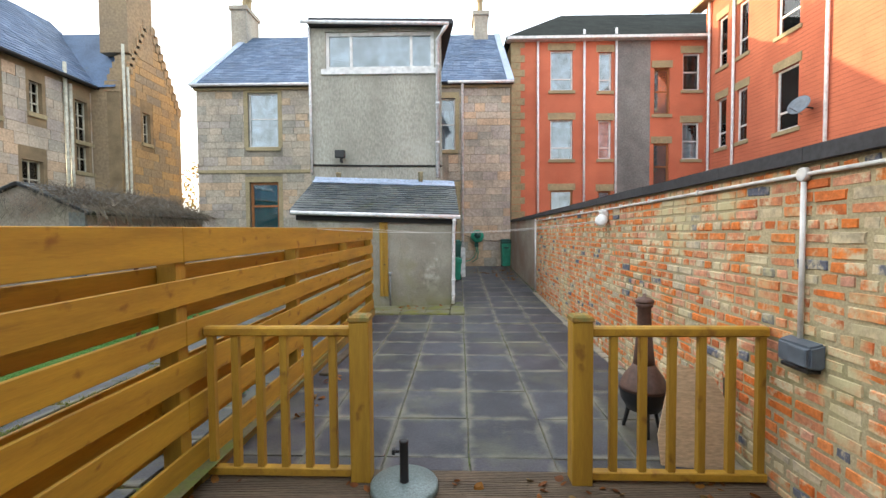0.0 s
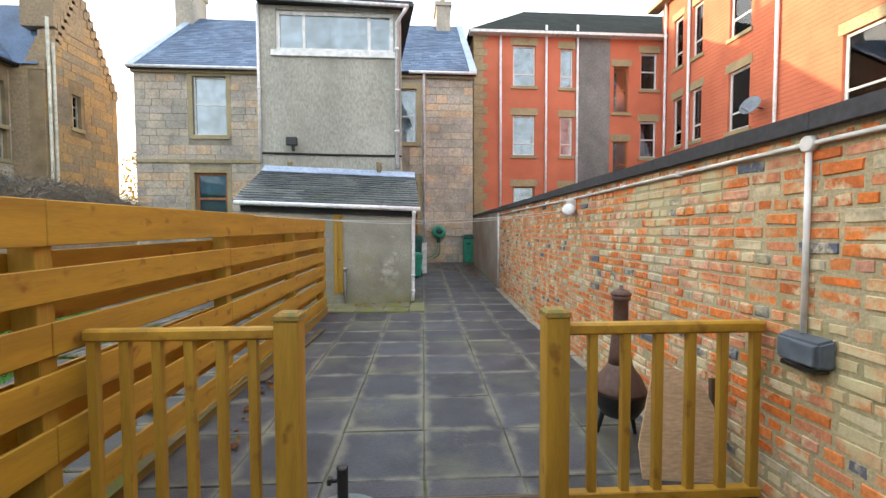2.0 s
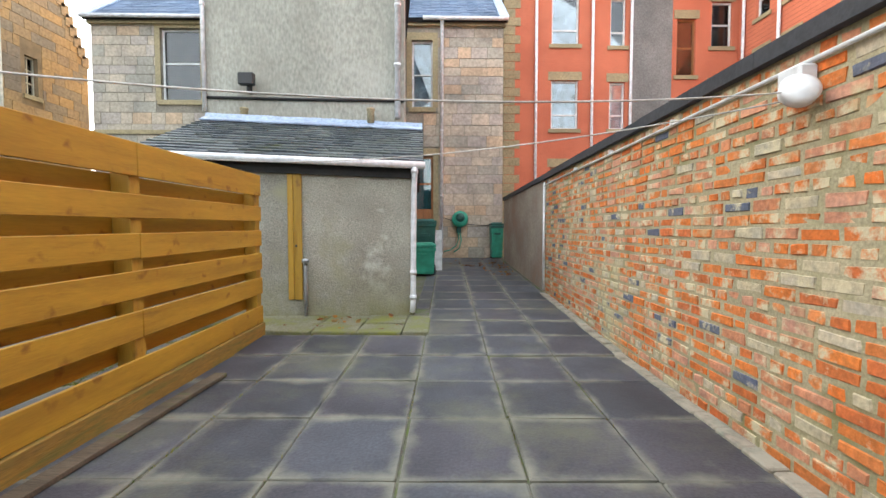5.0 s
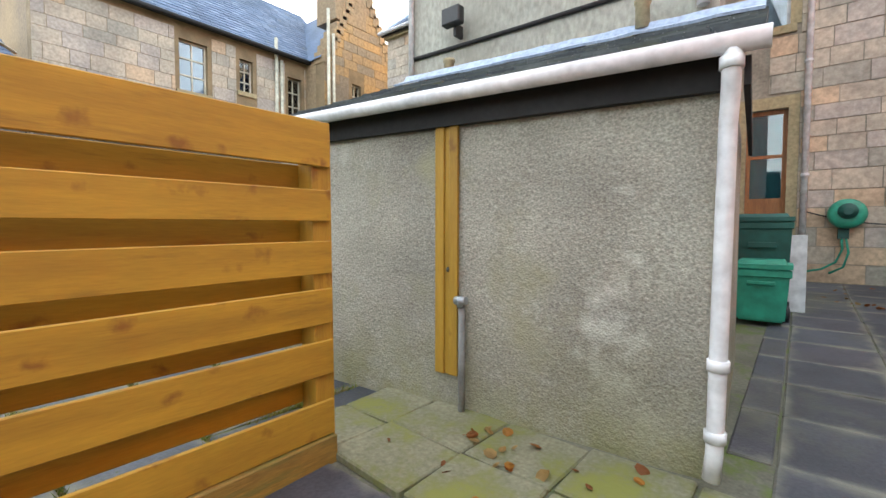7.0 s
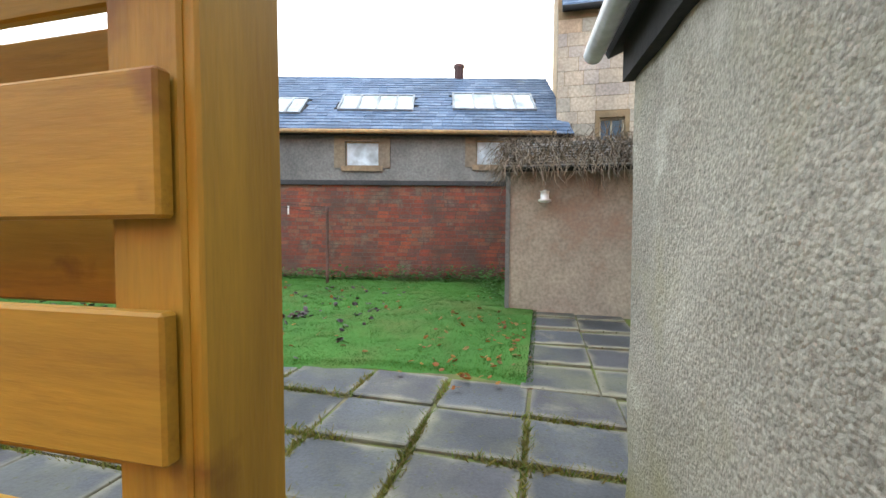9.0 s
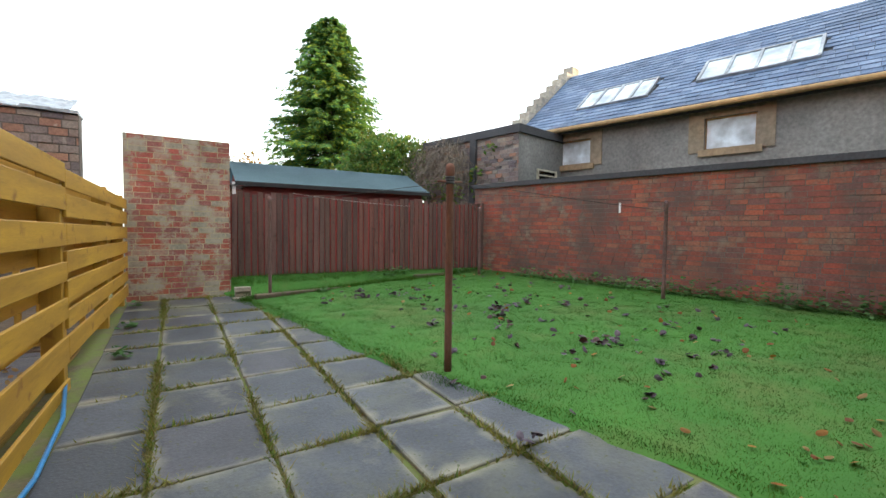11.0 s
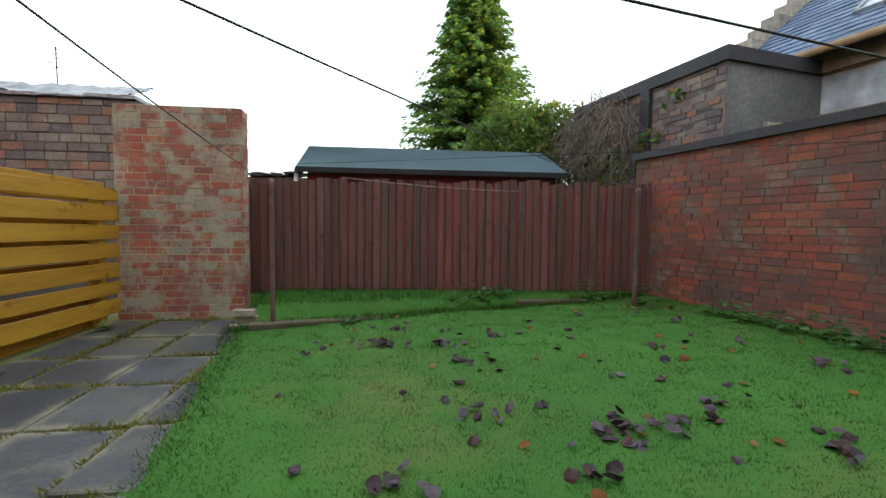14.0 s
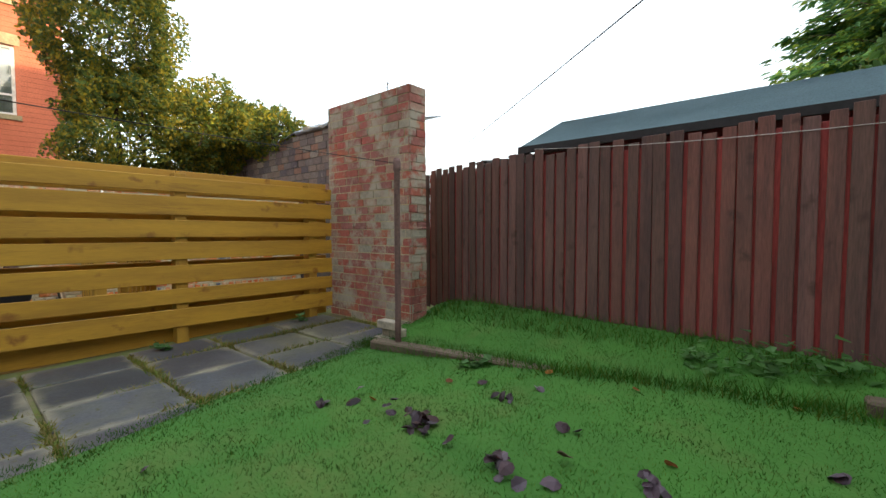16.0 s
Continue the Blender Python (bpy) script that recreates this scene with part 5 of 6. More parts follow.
shrub("ivy_tree", pose(5.6, 1.0, 0), [(0, 0, 3.2, 1.3, 1.5, 1.6), (0.3, 0.5, 5.4, 1.2, 1.3, 1.7), (-0.2, 0.2, 7.2, 0.8, 0.9, 1.3), (-0.9, -1.0, 3.5, 1.1, 0.9, 1.0)], 60000, 0.05, M_IVY, 6, "tall ivy covered tree with yellow sunlit leaves", "tree")
shrub("ivy_bush", pose(3.4, -0.95, 0), [(0, 0, 3.25, 1.1, 0.6, 0.6), (1.2, 0.2, 3.4, 1.0, 0.7, 0.9)], 14000, 0.05, M_IVY, 7, "dark ivy bush growing over the old brick wall", "bush")
shrub("far_autumn_tree", pose(-14.5, 27.0, 0), [(0, 0, 4.5, 2.2, 2.0, 2.6), (1.0, 0, 2.5, 1.6, 1.5, 1.5)], 1500, 0.11, M_AUTUMN, 8, "thin yellow autumn tree behind the sandstone house", "tree", 10)
shrub("far_autumn_tree", pose(-5.2, -12.5, 0), [(0, 0, 3.2, 1.0, 0.9, 1.2)], 700, 0.09, M_AUTUMN, 9, "small golden autumn tree beside the conifer", "tree")

# ---- dead creeper strands ----
def strands(name, rng, roots, lengths, material, label, parent, lean, r=0.004, wander=0.04):
    """Thin hanging stems as three-sided ribbons."""
    V, F = [], []
    for (x, y, z), ln in zip(roots, lengths):
        p = np.array([x, y, z], dtype=float)
        d = np.array(lean, dtype=float) + rng.normal(size=3) * 0.35
        k = 6
        base = len(V)
        for i in range(k):
            s = r * (1 - 0.6 * i / k)
            V += [tuple(p + np.array([s, 0, 0])), tuple(p + np.array([-s * 0.5, s * 0.87, 0])), tuple(p + np.array([-s * 0.5, -s * 0.87, 0]))]
            d = d + rng.normal(size=3) * wander * 8 + np.array([0, 0, -0.25])
            p = p + d / np.linalg.norm(d) * ln / k
        for i in range(k - 1):
            for j in range(3):
                a, b = base + i * 3 + j, base + i * 3 + (j + 1) % 3
                F.append((a, b, b + 3, a + 3))
    me = bpy.data.meshes.new(name)
    me.from_pydata(V, [], F)
    me.materials.append(material)
    ob = new(name, me)
    ob.parent = parent
    ob["label"], ob["kind"] = label, "stuff"
    return ob


rng = np.random.default_rng(21)
n = 2600
fx, fs = rng.uniform(-0.15, 4.1, n), rng.uniform(0, 1, n) ** 1.6
roots = np.stack([fx, -0.16 + 1.3 * fs, 2.13 + 0.58 * fs + rng.uniform(0, 0.06, n)], axis=1)
strands("creeper", rng, roots, rng.uniform(0.25, 0.75, n), M_VINE, "dead brown creeper stems", out2, (0, -0.9, 0.15), 0.0075)
n = 260
roots = np.stack([np.full(n, -0.1) + rng.uniform(-0.05, 0.1, n), rng.uniform(-0.1, 2.2, n), 2.15 + rng.uniform(0, 0.35, n)], axis=1)
strands("creeper", rng, roots, rng.uniform(0.2, 0.6, n), M_VINE, "dead brown creeper stems", out2, (-0.8, -0.1, 0.1), 0.006)
n = 1300
s_ = rng.uniform(-0.6, 1.9, n)
roots = np.stack([s_, -0.05 - rng.uniform(0, 0.35, n), 3.75 - rng.uniform(0, 1.1, n) - 0.3 * np.abs(s_ - 1.0)], axis=1)
strands("creeper", rng, roots, rng.uniform(0.4, 1.2, n), M_VINE, "brown bare creeper hanging on the brick", ext, (0, -0.5, 0.2), 0.006)
c, u, v = foliage(rng, [(2.2, -0.15, 2.5, 0.25, 0.15, 0.4), (1.0, -0.3, 2.2, 0.9, 0.2, 0.6), (2.6, -0.1, 3.3, 0.3, 0.1, 0.12)], 420, 0.06)
quads("creeper_leaf_cover", c, u, v, M_BUSH, "sparse green creeper leaves", "", 0.1, "stuff", ext)
part("lantern_bracket", bm_box(0.44, 0.48, -0.16, 0.0, 1.76, 1.80), M_WHITE, out2)
bm = bmesh.new()
turned(bm, [(0.05, 0), (0.085, 0.02), (0.085, 0.04), (0.055, 0.05), (0.055, 0.14), (0.07, 0.15)], 14, pose(0.46, -0.16, 1.63))
part("wall_lamp", bm, M_WHITE, out2, "small white bulkhead lamp")

# ---- loose and fixed things of the patio ----
def yard_thing(name, p, q, z, label, category, rz=0.0, group=""):
    return thing(name, YARD @ pose(p, q, z, 0, 0, rz), label, category, group)


chim = yard_thing("chiminea", 1.50, 3.55, 0, "brown cast iron chiminea stove on three legs by the wall", "stove")
bm = bmesh.new()
turned(bm, [(0.04, 0.17), (0.13, 0.19), (0.175, 0.27), (0.185, 0.34), (0.188, 0.355)], 24)
part("fire_bowl", bm, M_BLACK, chim, "sooty dark lower bowl")
bm = bmesh.new()
turned(bm, [(0.192, 0.355), (0.185, 0.38), (0.15, 0.46), (0.10, 0.53), (0.085, 0.56)], 24)
part("upper_bowl", bm, M_TERRA, chim)
bm = bmesh.new()
turned(bm, [(0.085, 0.56), (0.075, 0.65), (0.055, 0.86), (0.052, 1.02), (0.066, 1.03), (0.066, 1.06)], 20)
part("chimney", bm, M_TERRA, chim)
bm = bmesh.new()
turned(bm, [(0.07, 1.06), (0.075, 1.075), (0.05, 1.10), (0.015, 1.11), (0.012, 1.135)], 20)
part("chimney_lid", bm, M_TERRA, chim)
for a in (20, 140, 260):
    bm = bmesh.new()
    limb(bm, (0.11 * math.cos(radians(a)), 0.11 * math.sin(radians(a)), 0.21), (0.16 * math.cos(radians(a)), 0.16 * math.sin(radians(a)), 0.0), 0.022, 0.014, 8)
    part("leg", bm, M_BLACK, chim)

bm = bmesh.new()
prof = [(-0.26, 0.0), (0.16, 0.0), (0.20, 0.12), (0.20, 0.44), (0.12, 0.62), (-0.10, 0.70), (-0.16, 0.62), (-0.27, 0.20)]
fr_ = [bm.verts.new((x, 0, z)) for x, z in prof]
bk_ = [bm.verts.new((x, 0.018, z)) for x, z in prof]
bm.faces.new(fr_)
bm.faces.new(bk_[::-1])
for i in range(len(prof)):
    bm.faces.new((fr_[i], bk_[i], bk_[(i + 1) % 8], fr_[(i + 1) % 8]))
tagged(part("plywood_offcut", bm, M_PLY, None, "", YARD @ pose(1.66, 2.98, 0.0, -14, 0, -8)), "buff plywood offcut leaning against the brick wall", "board")
tagged(part("dark_plank", soft_box(-0.03, 0.03, -0.012, 0.012, 0, 0.6, 0.003), M_WOOD_OLD, None, "", YARD @ pose(1.86, 3.02, 0.0, -8, 8, 20)), "dark weathered plank leaning on the wall", "plank")

base = yard_thing("parasol_base", -0.36, 2.66, 0.012, "round green grey granite parasol base with black tube", "parasol base")
bm = bmesh.new()
turned(bm, [(0.205, 0), (0.215, 0.01), (0.215, 0.045), (0.205, 0.055), (0.03, 0.06)], 40)
part("granite_disc", bm, M_GRANITE, base)
bm = bmesh.new()
turned(bm, [(0.032, 0.058), (0.028, 0.07), (0.028, 0.31), (0.031, 0.32), (0.020, 0.325)], 18)
part("tube", bm, M_BLACK, base)
bm = bmesh.new()
tube(bm, [(-0.028, 0, 0.25), (-0.06, 0, 0.25)], 0.01)
box(bm, -0.075, -0.055, -0.018, 0.018, 0.235, 0.265)
part("screw_knob", bm, M_BLACK, base)

jb = yard_thing("switch_box", WALL_IN, 2.50, 0.95, "grey weatherproof electric switch box on the brick wall", "switch box")
bm = bmesh.new()
box(bm, -0.085, 0.0, -0.13, 0.13, -0.075, 0.075, None, 0.0)
for v in bm.verts:
    if v.co.x < -0.05:
        v.co.y *= 0.92
        v.co.z = v.co.z * 0.8 - 0.01
bmesh.ops.bevel(bm, geom=bm.edges[:], offset=0.012, segments=2, affect="EDGES")
part("case", bm, M_GREY, jb)
part("cover_flap", soft_box(-0.10, -0.084, -0.11, 0.02, -0.06, 0.04, 0.006), M_GREY, jb)
part("base_lip", soft_box(-0.08, 0.0, -0.10, 0.10, -0.10, -0.075, 0.006), M_BLACK, jb)

con = yard_thing("cable_conduit", WALL_IN, 0, 0, "white plastic cable conduit run along the brick wall", "conduit")
bm = bmesh.new()
tube(bm, [(-0.02, -0.9, 1.955), (-0.02, 2.53, 1.955), (-0.02, 6.0, 1.935), (-0.02, 11.15, 1.93)], 0.012)
part("long_run", bm, M_WHITE, con)
bm = bmesh.new()
tube(bm, [(-0.02, 2.53, 1.94), (-0.02, 2.53, 1.02)], 0.014)
part("drop_run", bm, M_WHITE, con)
bm = bmesh.new()
tube(bm, [(-0.025, 11.15, 1.93), (-0.025, 11.15, 0.14)], 0.022)
part("drop_run", bm, M_WHITE, con)
for q, z in ((2.53, 1.955), (11.15, 1.93)):
    bm = bmesh.new()
    turned(bm, [(0.04, 0), (0.04, 0.03), (0.033, 0.034)], 18, pose(-0.005, q, z, 0, -90, 0))
    part("junction_cap", bm, M_WHITE, con)
for q in (1.2, 3.6, 4.5, 5.3, 7.0, 8.2, 9.4):
    part("clip", bm_box(-0.042, 0.0, q - 0.012, q + 0.012, 1.93, 1.97), M_WHITE, con)

lamp = yard_thing("security_lamp", WALL_IN, 5.85, 1.80, "white security lamp with round sensor on the wall", "lamp")
part("housing", soft_box(-0.09, 0.0, -0.07, 0.07, -0.02, 0.12, 0.012), M_WHITE, lamp)
bm = bmesh.new()
turned(bm, [(0.055, 0), (0.075, 0.02), (0.08, 0.06), (0.06, 0.075), (0.02, 0.08)], 18, pose(-0.09, -0.05, -0.03, 60, -40, 0))
part("lamp_head", bm, M_WHITE, lamp)


def line_between(name, a, b, sag, r, material, label, category="line"):
    a, b = Vector(a), Vector(b)
    bm = bmesh.new()
    tube(bm, [a.lerp(b, k / 16) - Vector((0, 0, sag * 4 * (k / 16) * (1 - k / 16))) for k in range(17)], r, 6)
    return tagged(part(name, bm, material), label, category)


def yd(p, q, z):
    return YARD @ Vector((p, q, z))


line_between("washing_line", yd(-1.69, 5.05, 1.70), yd(1.95, 5.80, 1.80), 0.10, 0.004, M_CABLE, "pale washing line strung from fence to brick wall")
line_between("washing_line", yd(-1.69, 7.3, 1.74), yd(1.95, 5.84, 1.78), 0.12, 0.004, M_CABLE, "pale washing line strung from fence to brick wall")

# planks and pipe on the outhouse wall
planks = thing("gate_stop_planks", OUT @ pose(-1.415, -0.008, 0.27), "orange stained upright planks with a groove fixed to the outhouse wall", "planks")
part("plank", soft_box(-0.090, -0.02, -0.022, 0.0, 0.0, 1.62, 0.004), M_WOOD_V, planks)
part("plank", soft_box(-0.018, 0.022, -0.008, 0.0, 0.0, 1.62, 0.002), M_WOOD_V, planks)
part("plank", soft_box(0.024, 0.088, -0.024, 0.0, 0.0, 1.63, 0.004), M_WOOD_V, planks)
bm = bmesh.new()
turned(bm, [(0.016, -0.012), (0.018, 0.006), (0.011, 0.012), (0.0, 0.013)], 9, pose(0.016, -0.014, 0.69, 90, 0, 0))
part("bolt", bm, M_BLACK, planks)
sp = thing("standpipe", OUT @ pose(-1.285, -0.04, 0.0), "grey metal standpipe with a tap against the outhouse wall", "pipe")
bm = bmesh.new()
tube(bm, [(0, 0, -0.02), (0, 0, 0.74)], 0.022, 10)
part("pipe", bm, M_CEMENT, sp)
bm = bmesh.new()
tube(bm, [(-0.035, -0.02, 0.77), (0.045, -0.02, 0.775)], 0.026, 10)
tube(bm, [(0, -0.02, 0.73), (0, -0.03, 0.80)], 0.02, 10)
part("tap", bm, M_ALU, sp)
flood = thing("floodlight", pose(-2.8, 11.38, 3.62), "small black floodlight on the grey rendered wall", "floodlight")
part("lamp_box", soft_box(-0.13, 0.13, -0.24, -0.12, -0.02, 0.18, 0.015), M_BLACK, flood)
part("bracket", bm_box(-0.02, 0.02, -0.14, 0.0, -0.12, 0.02), M_BLACK, flood)
for x in (-2.85, -0.72):
    v_ = thing("roof_vent", pose(x, 11.2, 3.02), "short buff clay vent pipe at the lean-to flashing", "vent", "vents on the lean-to roof")
    bm = bmesh.new()
    turned(bm, [(0.06, -0.05), (0.06, 0.16), (0.07, 0.17), (0.07, 0.2), (0.045, 0.2)], 14)
    part("vent_pipe", bm, M_STONE_TRIM, v_)
bm = bmesh.new()
box(bm, -0.35, 0.35, -0.4, 0, 0, 0.06)
tagged(part("door_canopy", bm, M_DARK, None, "", pose(-4.35, 17.15, 3.95, 8)), "small dark lead canopy on the sandstone wall", "canopy")

# bins and hose reel near the back door
def wheel_bin(name, m, w, d, h, body, lid, label):
    th = thing(name, m, label, "bin", "bins near the back door")
    bm = bmesh.new()
    box(bm, -w / 2, w / 2, -d / 2, d / 2, 0.04, h)
    for v in bm.verts:
        if v.co.z < h / 2:
            v.co.x *= 0.86
            v.co.y *= 0.86
    bmesh.ops.bevel(bm, geom=bm.edges[:], offset=0.02, segments=2, affect="EDGES")
    part("body", bm, body, th)
    bm = bmesh.new()
    box(bm, -w / 2 - 0.02, w / 2 + 0.02, -d / 2 - 0.03, d / 2 + 0.02, h, h + 0.05, None, 0.0)
    box(bm, -w / 2 + 0.03, w / 2 - 0.03, -d / 2 + 0.02, d / 2 - 0.02, h + 0.05, h + 0.09, None, 0.02)
    part("lid", bm, lid, th)
    part("rim", soft_box(-w / 2 - 0.015, w / 2 + 0.015, -d / 2 - 0.02, -d / 2 + 0.02, h - 0.09, h - 0.01, 0.008), lid, th)
    part("handle", soft_box(-w * 0.25, w * 0.25, -d / 2 - 0.025, -d / 2 + 0.005, h * 0.72, h * 0.78, 0.006), lid, th)
    for s in (-1, 1):
        bm = bmesh.new()
        turned(bm, [(0.09, 0), (0.09, 0.04), (0.05, 0.05)], 16, pose(s * w * 0.42, d * 0.42, 0.09, 0, 90, 0))
        part("wheel", bm, M_BLACK, th)
    return th


wheel_bin("wheelie_bin", pose(0.1, 13.75, patio_z(13.75)), 0.56, 0.62, 1.12, M_GREEN_DK, M_GREEN_DK, "dark green plastic wheelie bin beside the outhouse")
wheel_bin("storage_box", pose(0.12, 13.1, patio_z(13.1)), 0.5, 0.45, 0.62, M_GREEN, M_GREEN, "pale green plastic storage box in front of the bin")
wheel_bin("wheelie_bin", pose(2.2, 16.75, patio_z(16.75)), 0.36, 0.5, 1.0, M_GREEN, M_GREEN_DK, "green wheelie bin by the far house corner")
tagged(part("white_panel", soft_box(-0.09, 0.09, -0.02, 0.02, 0, 0.95, 0.006), M_WHITE, None, "", pose(0.44, 13.95, patio_z(13.9), 0, 0, 0)), "white board standing behind the green bins", "board")
reel = thing("hose_reel", pose(1.12, 17.14, 1.5), "green plastic wall hose reel with hanging green hose", "hose reel")
bm = bmesh.new()
turned(bm, [(0.10, 0.0), (0.22, 0.0), (0.25, 0.03), (0.25, 0.20), (0.22, 0.25), (0.14, 0.26)], 26, pose(0, 0, 0, 90, 0, 0))
part("case", bm, M_GREEN, reel)
bm = bmesh.new()
turned(bm, [(0.13, 0), (0.13, 0.03), (0.06, 0.04), (0.06, 0.07)], 20, pose(0.0, -0.26, 0.04, 90, 0, 0))
part("drum_cover", bm, M_GREEN_DK, reel)
part("wall_bracket", bm_box(-0.10, 0.04, -0.12, 0.02, -0.42, -0.24), M_GREEN_DK, reel)
bm = bmesh.new()
tube(bm, [(-0.05, -0.1, -0.4), (-0.04, -0.12, -0.6), (-0.12, -0.13, -0.82), (-0.3, -0.12, -0.95), (-0.5, -0.1, -1.0)], 0.018)
tube(bm, [(0.0, -0.1, -0.4), (0.04, -0.12, -0.65), (-0.02, -0.12, -0.9), (-0.2, -0.12, -1.02)], 0.018)
part("hose", bm, M_GREEN, reel)
line_between("wall_cable", (0.6, 17.12, 1.55), (2.4, 17.12, 1.35), 0.12, 0.012, M_CABLE_DK, "dark sagging cable on the sandstone wall", "cable")
dish = thing("satellite_dish", pose(11.95, 14.5, 5.7), "grey satellite dish on the red tenement wing", "satellite dish")
bm = bmesh.new()
turned(bm, [(0.02, 0.0), (0.2, 0.035), (0.34, 0.11), (0.34, 0.12), (0.2, 0.05), (0.02, 0.015)], 24, pose(-0.35, 0, 0, 0, -65, 20))
part("reflector", bm, M_GREY, dish)
bm = bmesh.new()
tube(bm, [(0.05, 0, -0.05), (-0.3, 0, 0.0)], 0.025)
tube(bm, [(-0.3, 0, -0.25), (-0.75, -0.05, -0.05)], 0.012)
part("arm", bm, M_BLACK, dish)

# ---- garden poles and lines ----
def pole(x, y, top, r, material, label, bar=True):
    z = lawn_z(x, y)
    th = thing("clothes_pole", pose(x, y, z), label, "pole", "clothes poles on the lawn")
    bm = bmesh.new()
    turned(bm, [(r * 1.05, -0.1), (r, 0.3), (r * 0.97, top - z - 0.1), (r * 1.25, top - z - 0.09), (r * 1.25, top - z - 0.03), (r * 0.8, top - z)], 14)
    part("shaft", bm, material, th)
    if bar:
        bm = bmesh.new()
        tube(bm, [(-0.10, 0.02, top - z - 0.14), (0.10, -0.02, top - z - 0.14)], 0.008)
        part("line_hook", bm, M_RUST, th)
        bm = bmesh.new()
        for k in range(3):
            turned(bm, [(r * 1.15, 0), (r * 1.3, 0.01), (r * 1.15, 0.02)], 12, pose(0, 0, top - z - 0.16 + k * 0.02))
        part("tied_line", bm, M_CABLE_DK, th)
    return th


pole(-4.22, 5.74, 1.75, 0.029, M_RUST, "rusty brown iron clothes pole standing in the lawn")
pole(-3.62, 1.72, 1.70, 0.024, M_RUST_LT, "thin pinkish rusty clothes pole near the brick pier", False)
pole(-7.6, 1.62, 1.69, 0.026, M_RUST_LT, "thin pinkish rusty clothes pole near the brown fence", False)
pole(-8.3, 5.05, 1.68, 0.026, M_RUST_LT, "thin rusty clothes pole near the brick wall", False)
line_between("garden_line", (-4.22, 5.74, 1.61), (-7.6, 1.62, 1.67), 0.05, 0.0024, M_CABLE_DK, "dark washing line between two clothes poles")
line_between("garden_line", (-4.22, 5.74, 1.62), (-8.3, 5.05, 1.54), 0.015, 0.0024, M_CABLE_DK, "dark washing line between two clothes poles")
line_between("garden_line", (-4.22, 5.74, 1.61), (-3.62, 1.72, 1.66), 0.03, 0.0024, M_CABLE_DK, "dark washing line between two clothes poles")
line_between("garden_line", (-8.3, 5.05, 1.66), (-3.0, 0.2, 2.03), 0.02, 0.0026, M_CABLE_DK, "dark line from a clothes pole over the fence")
line_between("garden_line", (-8.05, 0.95, 1.72), (-4.2, 0.6, 1.85), 0.08, 0.0025, M_CABLE, "pale slack line along the brown fence")
for a, b, zz in (((-3.4, 1.78), (-5.55, 1.42), 0.14), ((-6.3, 1.30), (-7.2, 1.25), 0.24)):
    mm, ll = along(*a, *b)
    sl_ = part("timber_edging", soft_box(0, ll, -0.06, 0.06, -0.12, 0.09, 0.012), M_WOOD_OLD, None, "", Matrix.Translation((0, 0, lawn_z(*a) - 0.01)) @ mm)
    tagged(sl_, "weathered timber sleeper edging the raised grass bank", "edging")
for k in range(2):
    bm = bmesh.new()
    box(bm, 0.15 + k * 3.1, 0.18 + k * 3.1, -0.015, 0, 1.55, 1.72)
    part("wall_tag", bm, M_WHITE, wall_west)
aerial = thing("roof_aerial", pose(1.15, -2.5, 3.2), "thin dark television aerial behind the old brick wall", "aerial")
bm = bmesh.new()
tube(bm, [(0, 0, 0), (0.02, 0, 1.2)], 0.012, 6)
part("mast", bm, M_CABLE_DK, aerial)
for k in range(5):
    bm = bmesh.new()
    tube(bm, [(-0.10 + 0.012 * k, 0, 0.84 + k * 0.08), (0.13 - 0.012 * k, 0.05, 0.82 + k * 0.08)], 0.006, 5)
    part("aerial_rod", bm, M_CABLE_DK, aerial)
bm = bmesh.new()
tube(bm, [(-1.74, 4.6, 0.14), (-1.84, 5.3, 0.12), (-1.86, 6.0, 0.105), (-1.80, 6.6, 0.10), (-1.78, 7.3, 0.085)], 0.012, 8)
tagged(part("garden_hose", bm, M_BLUE), "blue plastic hose lying along the foot of the fence", "hose")
white_fitting = part("shed_pipe", bm_box(-3.42, -3.36, -0.62, -0.55, 1.4, 2.1), M_WHITE, None)
tagged(white_fitting, "white plastic pipe at the shed corner", "pipe")

tagged(part("loose_plank", soft_box(-0.05, 0.05, -1.15, 1.15, 0.0, 0.03, 0.004), M_WOOD_OLD, None, "", YARD @ pose(-1.54, 6.0, 0.004, 0, 0, -2)), "weathered brown plank lying on the slabs by the fence", "plank")

# ---- grass, weeds and fallen leaves ----
def blades(name, xy, z, height, width, material, label, category, seed, lean=0.5):
    """One three-cornered blade for each place."""
    r = np.random.default_rng(seed)
    n = len(xy)
    a = r.uniform(0, 2 * np.pi, n)
    side = np.stack([np.cos(a), np.sin(a), np.zeros(n)], axis=1) * (width * r.uniform(0.6, 1.4, n))[:, None] * 0.5
    tip = np.stack([r.normal(size=n) * lean, r.normal(size=n) * lean, np.ones(n)], axis=1) * (height * r.uniform(0.4, 1.3, n))[:, None]
    base = np.stack([xy[:, 0], xy[:, 1], z], axis=1)
    pts = np.stack([base - side, base + side, base + tip], axis=1).reshape(-1, 3)
    me = bpy.data.meshes.new(name)
    me.from_pydata(pts.tolist(), [], np.arange(n * 3).reshape(n, 3).tolist())
    me.materials.append(material)
    return tagged(new(name, me), label, category, "", "stuff")


def lawn_top(x, y):
    z = lawn_z(x, y) + 0.018 + 0.02 * noise.noise((x * 0.9, y * 0.9, 0))
    bank = max(0.0, 1.0 - abs(y - 0.2) / 1.1) if x > -8 else 0
    return z + (0.16 - 0.02 * max(0.0, -x - 4.0)) * min(1, bank * 1.6)


rng = np.random.default_rng(31)
n = 430000
